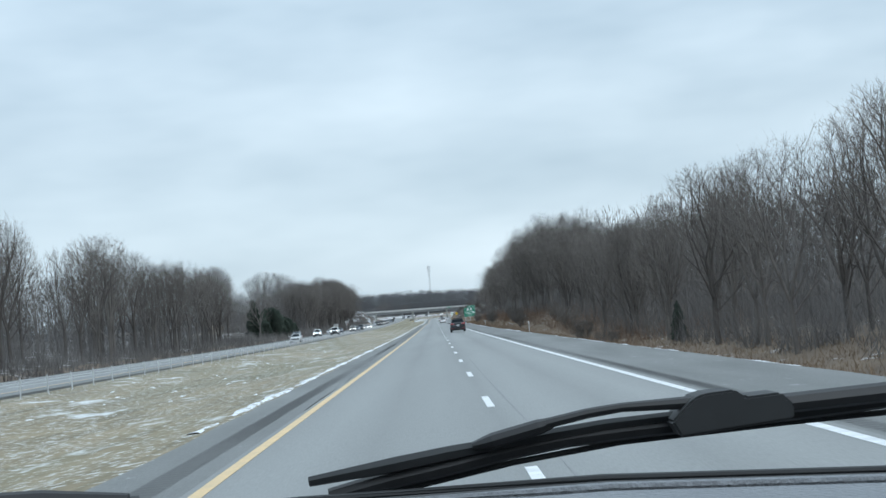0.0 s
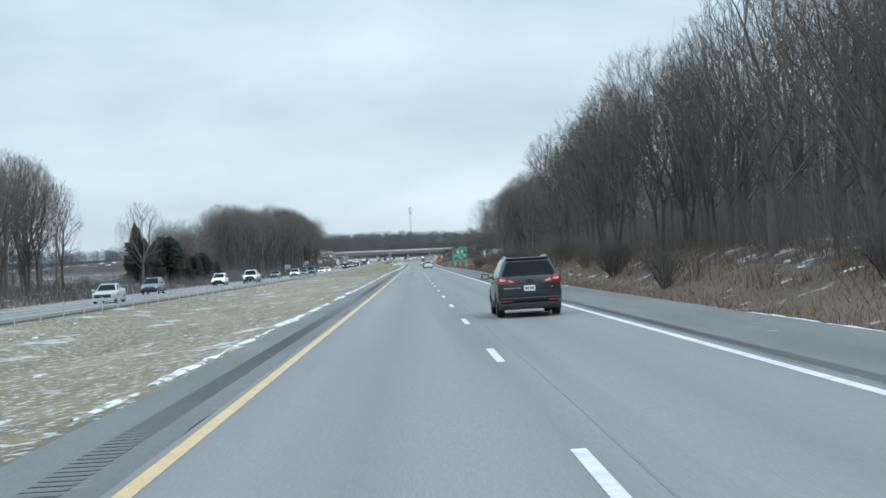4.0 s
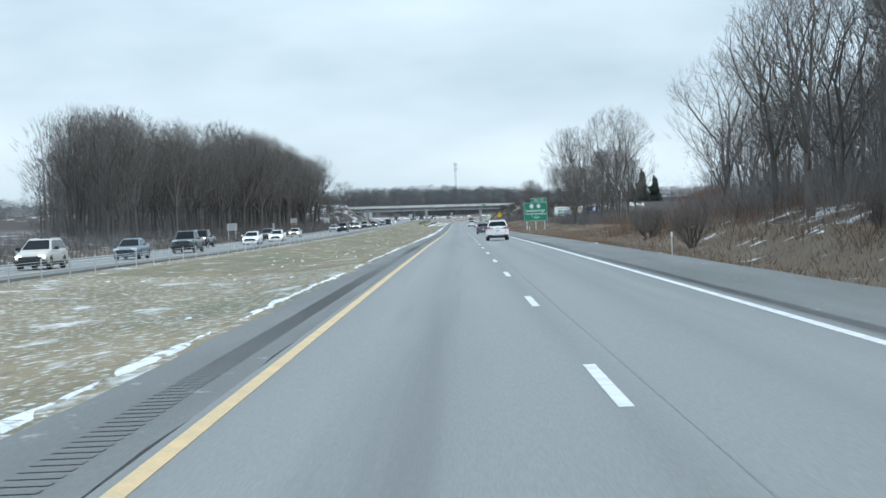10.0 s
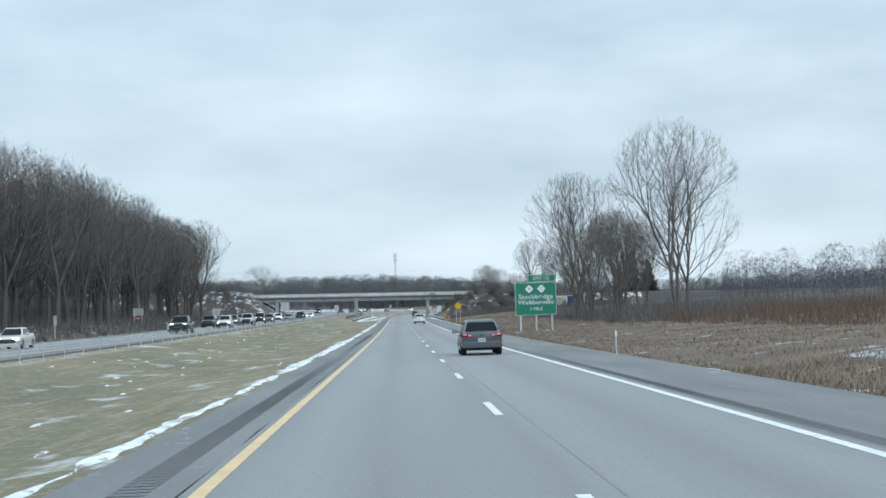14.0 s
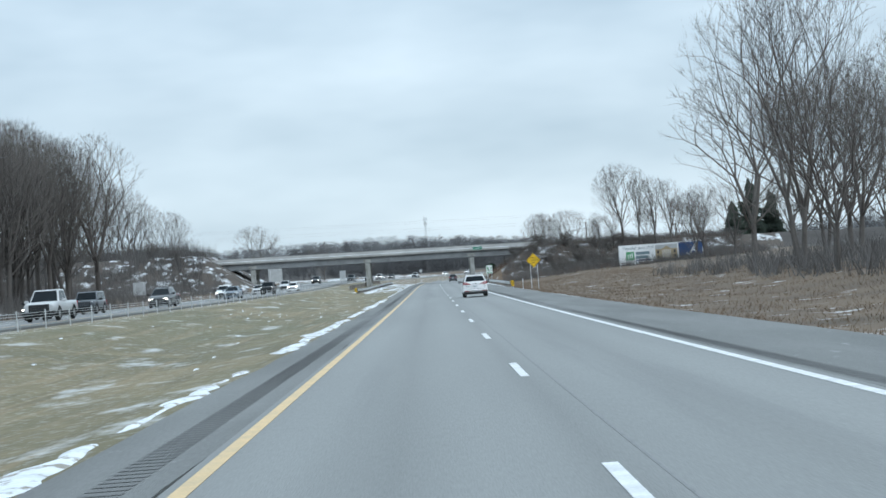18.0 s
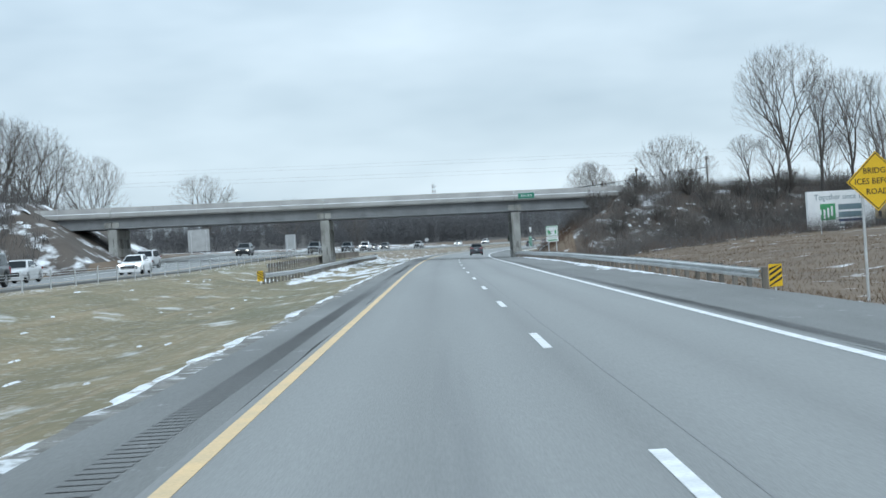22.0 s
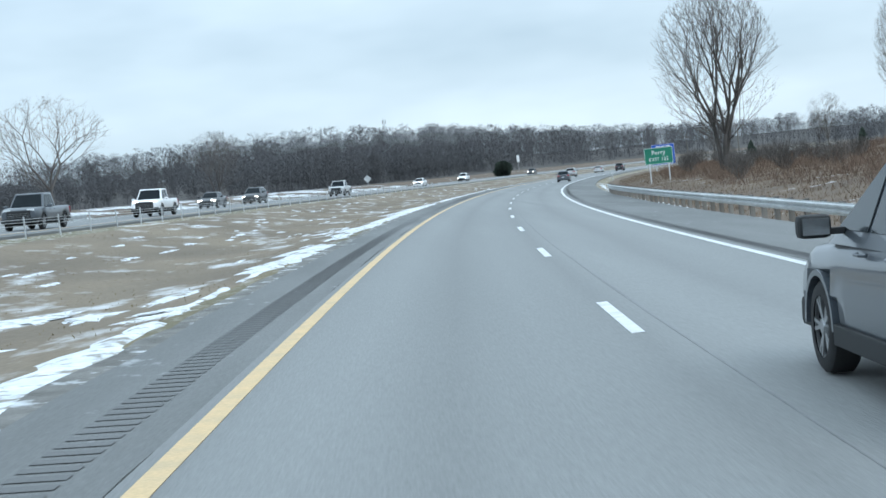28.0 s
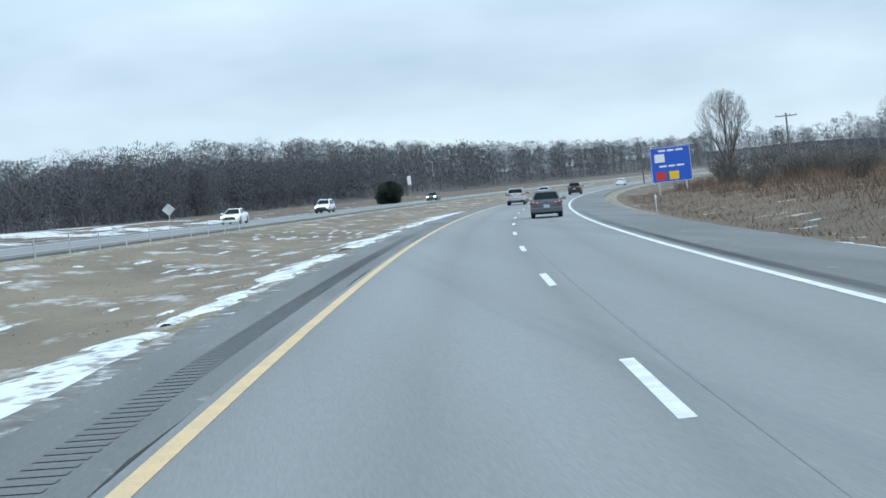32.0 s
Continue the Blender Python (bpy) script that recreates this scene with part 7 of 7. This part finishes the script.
        vs = [bm.verts.new(p) for p in ((-0.03, ry0 + 0.28, zr - 0.02), (0.03, ry0 + 0.28, zr - 0.02), (0.02, ry0 + 0.5, zr - 0.02), (-0.02, ry0 + 0.5, zr - 0.02), (0, ry0 + 0.30, zr + 0.085))]
        for k in range(4):
            bm.faces.new((vs[k], vs[(k + 1) % 4], vs[4]))
        part("antenna_fin", bm, M_CLAD, t)
        part("spoiler", box_bm(-wr + 0.02, wr - 0.02, ry0 - 0.07, ry0 + 0.14, zr - 0.05, zr - 0.004, bevel=0.018), paint_mat, t)
        part("rear_wiper", tube_bm([(0.02, y0 + 0.0, zb + 0.13), (0.42, y0 + 0.01, zb + 0.15)], 0.014, 6), M_CLAD, t)
        bars(t, ((-0.72, -0.42, zl + 0.40, zl + 0.43), (-0.38, -0.24, zl + 0.40, zl + 0.43), (0.6, 0.66, zl + 0.40, zl + 0.43)), M_CHROME, yb - 0.012)
        part("lamp_crease", box_bm(-0.37, 0.37, yb - 0.03, yb + 0.01, zh - 0.172, zh - 0.16, bevel=0.003), M_CLAD, t)
        part("tailgate_seam", tube_bm([(-0.68, yb - 0.010, zh - 0.19), (-0.655, yb - 0.014, zh - 0.47), (-0.58, yb - 0.014, zh - 0.52), (0.58, yb - 0.014, zh - 0.52), (0.655, yb - 0.014, zh - 0.47), (0.68, yb - 0.010, zh - 0.19)], 0.005, 5), M_UNDER, t)
        part("bumper_ledge", box_bm(-hw * 0.97, hw * 0.97, yb - 0.045, yb + 0.2, zl + 0.10, zl + 0.155, bevel=0.022), paint_mat, t)
    if kind == "jeep":
        bm = bmesh.new()
        bmesh.ops.create_cone(bm, segments=24, radius1=0.36, radius2=0.36, depth=0.22, cap_ends=True)
        for v in bm.verts:
            v.co = Vector((v.co.x, yb - 0.12 + v.co.z, 0.98 + v.co.y))
        part("spare_wheel", bm, M_TYRE, t)
    if kind == "pickup":
        part("bed_liner", box_bm(-0.8, 0.8, -2.7, -0.62, 1.165, 1.185), M_UNDER, t)
    return t


def park(car, s, off, back=False, dz=0.0):
    p, q = at(s - 1.3, off), at(s + 1.3, off)
    d = q - p
    yaw = -math.atan2(d.x, d.y) + (math.pi if back else 0)
    pitch = math.atan2(d.z, math.hypot(d.x, d.y)) * (-1 if back else 1)
    bank = float(np.interp(s, _s, _bank)) * (-1 if back else 1)
    return Matrix.Translation((p + q) / 2 + Vector((0, 0, 0.008 + dz))) @ Euler((pitch, math.atan(bank), yaw)).to_matrix().to_4x4()


white_suv = vehicle("suv", P_WHITE, "white sport utility car with dark tinted rear glass", "car")
white_suv.matrix_basis = park(white_suv, 385.7, 1.75)
silver = vehicle("suv", P_SILVER, "silver sport utility car seen from behind in the fast lane", "car")
silver.matrix_basis = park(silver, 1160, -1.75)
hatch = vehicle("hatch", P_GREY, "dark grey hatchback seen from behind in the slow lane", "car")
hatch.matrix_basis = park(hatch, 1094, 1.8)
for s, off, kind, pm, lab in ((1225, 1.8, "suv", P_BLACK, "black sport utility car in the slow lane past the bend"), (893, 1.85, "suv", P_GREY, "dark grey sport utility car in the slow lane near the overpass"),
                              (652.6, 1.85, "suv", P_WHITE, "white sport utility car in the slow lane before the overpass"), (1215, -1.8, "sedan", P_SILVER, "silver saloon car in the fast lane past the bend"),
                              (95, 1.85, "suv", P_BLACK, "black sport utility car in the slow lane beside the wood"), (466, 1.85, "hatch", P_GREY, "dark grey hatchback in the slow lane past the wood"), (1330, 1.8, "sedan", P_WHITE, "white saloon car far along the bend")):
    c = vehicle(kind, pm, lab, "car")
    c.matrix_basis = park(c, s, off)

# oncoming traffic on the opposite carriageway
ONCOMING = [(165, 0, "sedan", "s"), (205, 1, "suv", "b"), (258, 1, "suv", "w"), (265, 0, "pickup", "w"), (303, 1, "sedan", "s"), (341, 1, "sedan", "g"), (343, 0, "suv", "t"), (366, 0, "sedan", "b"), (388, 0, "pickup", "g"), (416, 1, "pickup", "k"), (428, 0, "sedan", "w"), (451, 0, "sedan", "w"), (470, 1, "suv", "k"),
            (505, 1, "sedan", "t"), (560, 0, "pickup", "k"), (581, 1, "sedan", "s"), (600, 0, "suv", "t"), (612, 1, "jeep", "g"), (630, 0, "pickup", "s"), (642, 1, "suv", "k"), (656, 1, "jeep", "g"), (668, 0, "suv", "k"), (690, 1, "pickup", "k"), (714, 0, "sedan", "b"), (733, 1, "suv", "w"), (752, 0, "jeep", "k"), (772, 1, "sedan", "s"), (790, 0, "sedan", "w"), (812, 1, "suv", "s"),
            (872, 1, "suv", "k"), (918, 0, "pickup", "g"), (960, 0, "pickup", "g"), (985, 0, "pickup", "w"), (1018, 1, "sedan", "k"), (1036, 1, "suv", "k"), (1066, 0, "pickup", "s"), (1150, 1, "sedan", "w"), (1195, 1, "suv", "w"), (1260, 0, "sedan", "k")]
TONES = {"w": (P_WHITE, "white"), "s": (P_SILVER, "silver"), "g": (P_GREY, "dark grey"), "k": (P_BLACK, "black"), "t": (P_TAN, "beige"), "b": (P_BLUE, "slate blue"), "r": (P_RED, "dark red")}
WORDS = {"suv": "sport utility car", "sedan": "saloon car", "pickup": "pickup truck", "jeep": "boxy off-road car", "hatch": "hatchback"}
_made = {}
for i, (s, lane, kind, tone) in enumerate(ONCOMING):
    off = OPP + (1.8 if lane == 0 else -1.8)
    if (kind, tone) in _made:
        copy_thing(_made[kind, tone], park(None, s, off, True))
        continue
    pm, word = TONES[tone]
    c = vehicle(kind, pm, "oncoming %s %s on the opposite carriageway" % (word, WORDS[kind]), "truck" if kind == "pickup" else "car", "pickup_truck" if kind == "pickup" else "car", lit=tone in "wtk")
    tagged(c, group="oncoming traffic")
    c.matrix_basis = park(c, s, off, True)
    _made[kind, tone] = c


# the filming car itself, a pickup standing where the drive begins: open cab, dashboard and wipers
M_DASH = material("grey_grained_dashboard", (0.20, 0.215, 0.23), 0.5, color2=(0.17, 0.18, 0.195), scale=4, fine=180, bump=0.3, bump_scale=260)
M_RUBBER = material("black_wiper_rubber", (0.018, 0.019, 0.021), 0.55, scale=5, fine=40)


def sheet(name, rows, mat, parent, thick=0.02, label=""):
    """A padded panel through rows of points, with thickness below it."""
    bm = bmesh.new()
    top = [[bm.verts.new(p) for p in r] for r in rows]
    for r0, r1 in zip(top, top[1:]):
        for k in range(len(r0) - 1):
            bm.faces.new((r0[k], r0[k + 1], r1[k + 1], r1[k]))
    bmesh.ops.recalc_face_normals(bm, faces=bm.faces)
    bmesh.ops.solidify(bm, geom=bm.faces[:], thickness=thick)
    bmesh.ops.recalc_face_normals(bm, faces=bm.faces)
    return sharp(part(name, bm, mat, parent, label), 35)


def filming_truck(s, off):
    t = vehicle("pickup", P_GREY, "dark grey pickup truck with an open cab, padded dashboard and wipers", "pickup truck", "pickup_truck", detail=False, cabin=False)
    t.matrix_basis = park(t, s, off)
    ex, ey, ez = 0.25, 0.57, 1.67

    def rel(*ps):
        return [(ex + x, ey + y, ez + z) for x, y, z in ps]
    xs = [-1.08, -0.9, -0.7, -0.5, -0.3, -0.1, 0.1, 0.3, 0.45, 0.56]

    def crown(x):
        return -0.111 - 0.07 * max(0.0, x) ** 1.3 - 0.03 * min(0.0, x) ** 2
    sheet("dashboard_top", [rel(*[(x, 0.935 - 0.10 * x * x, crown(x) - 0.004) for x in xs]), rel(*[(x, 0.80, crown(x) - 0.016) for x in xs]), rel(*[(x, 0.60, crown(x) - 0.045) for x in xs]),
                            rel(*[(x, 0.46, crown(x) - 0.085) for x in xs]), rel(*[(x, 0.41, crown(x) - 0.14) for x in xs]), rel(*[(x, 0.42, crown(x) - 0.30) for x in xs])], M_DASH, t, 0.03, "grey padded dashboard")
    part("dashboard_lip", tube_bm(rel(*[(x, 0.944 - 0.10 * x * x, crown(x) - 0.003) for x in xs]), 0.0035, 8), M_DASH, t)
    part("defroster_slot", tube_bm(rel(*[(x, 0.965 - 0.10 * x * x, crown(x) - 0.009) for x in xs]), 0.008, 8), M_BLACK, t)
    part("windscreen_seal", tube_bm(rel(*[(x, 1.0 - 0.10 * x * x, crown(x) - 0.003) for x in xs]), 0.0028, 8), M_CLAD, t, "thin dark windscreen seal")
    hood = [-0.60, -0.56, -0.48, -0.36, -0.24, -0.16, -0.12]
    rise = [0.0, 0.035, 0.06, 0.066, 0.06, 0.035, 0.0]
    binnacle = sheet("instrument_hood", [rel(*[(x, y, -0.145 - d + r * k) for x, r in zip(hood, rise)]) for y, d, k in ((0.88, 0.0, 0.5), (0.74, 0.01, 1.0), (0.56, 0.03, 1.1), (0.42, 0.05, 1.15), (0.37, 0.12, 0.6))], M_DASH, t, 0.025, "rounded hood over the instruments")
    part("instrument_panel", box_bm(*[v for p in zip(rel((-0.54, 0.47, -0.33))[0], rel((-0.18, 0.5, -0.16))[0]) for v in p]), M_BLACK, binnacle)
    # cowl, bonnet and the frame of the windscreen opening
    sheet("cowl", [[(-0.86, 1.62, 1.45), (0, 1.70, 1.47), (0.86, 1.62, 1.45)], [(-0.88, 1.86, 1.30), (0, 1.94, 1.31), (0.88, 1.86, 1.30)]], M_CLAD, t, 0.03)
    sheet("bonnet", [[(x * 0.93, 1.90 - 0.06 * x * x, 1.285 - 0.05 * x * x) for x in (-1, -0.7, -0.35, 0, 0.35, 0.7, 1)], [(x * 0.93, 2.3, 1.27 - 0.06 * x * x) for x in (-1, -0.7, -0.35, 0, 0.35, 0.7, 1)],
                     [(x * 0.90, 2.7, 1.22 - 0.07 * x * x) for x in (-1, -0.7, -0.35, 0, 0.35, 0.7, 1)], [(x * 0.86, 2.82, 1.14 - 0.07 * x * x) for x in (-1, -0.7, -0.35, 0, 0.35, 0.7, 1)]], P_GREY, t, 0.03)
    rows = [(-0.62, 2.02), (-0.5, 2.07), (0.2, 2.09), (0.6, 2.06), (0.72, 2.02)]
    sheet("roof", [[(x * 0.70, y, z - 0.05 * x * x) for x in (-1, -0.6, 0, 0.6, 1)] for y, z in rows], P_GREY, t, 0.04)
    for sd in (-1, 1):
        part("front_pillar", tube_bm([(sd * 0.88, 1.62, 1.42), (sd * 0.80, 1.15, 1.78), (sd * 0.70, 0.70, 2.0)], 0.045, 8), P_GREY, t)
        part("middle_pillar", tube_bm([(sd * 0.93, 0.25, 1.12), (sd * 0.86, 0.22, 1.55), (sd * 0.70, 0.2, 2.02)], 0.05, 8), P_GREY, t)
        part("rear_pillar", tube_bm([(sd * 0.92, -0.66, 1.12), (sd * 0.84, -0.64, 1.6), (sd * 0.68, -0.6, 1.98)], 0.06, 8), P_GREY, t)
        part("door_top", box_bm(min(sd * 0.88, sd * 0.965), max(sd * 0.88, sd * 0.965), -0.62, 1.62, 1.1, 1.24, bevel=0.03), P_GREY, t)
        seat = part("seat", box_bm(sd * 0.45 - 0.26, sd * 0.45 + 0.26, -0.25, 0.25, 1.145, 1.2, bevel=0.02), M_CLAD, t)
        part("backrest", box_bm(sd * 0.45 - 0.25, sd * 0.45 + 0.25, -0.42, -0.27, 1.15, 1.75, bevel=0.05), M_CLAD, seat)
    part("cab_back_wall", box_bm(-0.85, 0.85, -0.70, -0.64, 1.12, 1.45, bevel=0.01), P_GREY, t)
    wheel_pts = [rel((-0.36 + 0.19 * math.cos(a), 0.27 + 0.07 * math.sin(a), -0.33 + 0.18 * math.sin(a)))[0] for a in [k * math.tau / 28 for k in range(29)]]
    steer = part("steering_wheel", tube_bm(wheel_pts, 0.016, 8), M_CLAD, t)
    part("steering_column", tube_bm(rel((-0.36, 0.27, -0.33), (-0.36, 0.5, -0.40)), 0.04, 10), M_CLAD, steer)
    # wipers: a hooked arm over a beam blade with its wind deflector
    arm = part("wiper_arm", tube_bm(rel((0.075, 1.114, -0.087), (0.107, 1.114, -0.082), (0.132, 1.114, -0.080), (0.19, 1.114, -0.081), (0.253, 1.114, -0.088), (0.34, 1.114, -0.086), (0.55, 1.12, -0.088)), [0.004, 0.0038, 0.0035, 0.005, 0.0075, 0.0075, 0.009], 8), M_RUBBER, t)
    part("arm_tip", tube_bm(rel((0.02, 1.120, -0.099), (0.035, 1.118, -0.096), (0.07, 1.116, -0.089), (0.08, 1.115, -0.087)), [0.003, 0.0058, 0.0058, 0.004], 8), M_RUBBER, arm)
    blade = part("wiper_blade", tube_bm(rel((-0.09, 1.134, -0.128), (-0.04, 1.134, -0.119), (0.003, 1.134, -0.113), (0.047, 1.134, -0.106), (0.09, 1.134, -0.101), (0.133, 1.134, -0.099), (0.176, 1.134, -0.098), (0.262, 1.134, -0.096), (0.334, 1.134, -0.093), (0.5, 1.14, -0.094)),
                                        [0.006, 0.0075, 0.0075, 0.007, 0.007, 0.007, 0.007, 0.007, 0.007, 0.006], 8), M_RUBBER, arm)
    part("wind_deflector", tube_bm(rel((-0.104, 1.126, -0.115), (-0.038, 1.126, -0.108), (0.0, 1.127, -0.1035), (0.05, 1.129, -0.099), (0.12, 1.13, -0.093), (0.18, 1.13, -0.091)), [0.004, 0.0062, 0.0058, 0.005, 0.0045, 0.004], 6), M_CLAD, blade)
    part("rubber_lip", tube_bm(rel((-0.08, 1.140, -0.135), (0.05, 1.140, -0.1155), (0.133, 1.140, -0.1075), (0.26, 1.140, -0.104), (0.5, 1.145, -0.102)), 0.0025, 5), M_RUBBER, blade)
    bm = bmesh.new()
    shape = [(0.166, -0.093), (0.184, -0.077), (0.192, -0.0745), (0.214, -0.0735), (0.222, -0.0795), (0.248, -0.0785), (0.257, -0.088), (0.256, -0.099), (0.172, -0.105)]
    near = [bm.verts.new(rel((x, 1.100, z))[0]) for x, z in shape]
    far = [bm.verts.new(rel((x, 1.145, z))[0]) for x, z in shape]
    bm.faces.new(near)
    bm.faces.new(far[::-1])
    for k in range(len(shape)):
        bm.faces.new((near[k], near[k - 1], far[k - 1], far[k]))
    bmesh.ops.recalc_face_normals(bm, faces=bm.faces)
    bmesh.ops.bevel(bm, geom=[e for e in bm.edges], offset=0.0018, segments=2, affect="EDGES")
    part("wiper_hub", bm, M_CLAD, arm)
    arm = part("wiper_arm", tube_bm(rel((-0.80, 1.06, -0.115), (-0.45, 1.10, -0.104), (-0.30, 1.114, -0.108), (-0.236, 1.114, -0.114)), [0.010, 0.008, 0.006, 0.004], 8), M_RUBBER, t)
    part("wiper_blade", tube_bm(rel((-0.75, 1.07, -0.123), (-0.45, 1.10, -0.112), (-0.23, 1.12, -0.119)), [0.006, 0.010, 0.006], 8), M_RUBBER, arm)
    return t


filming_truck(-90.49, -1.15)
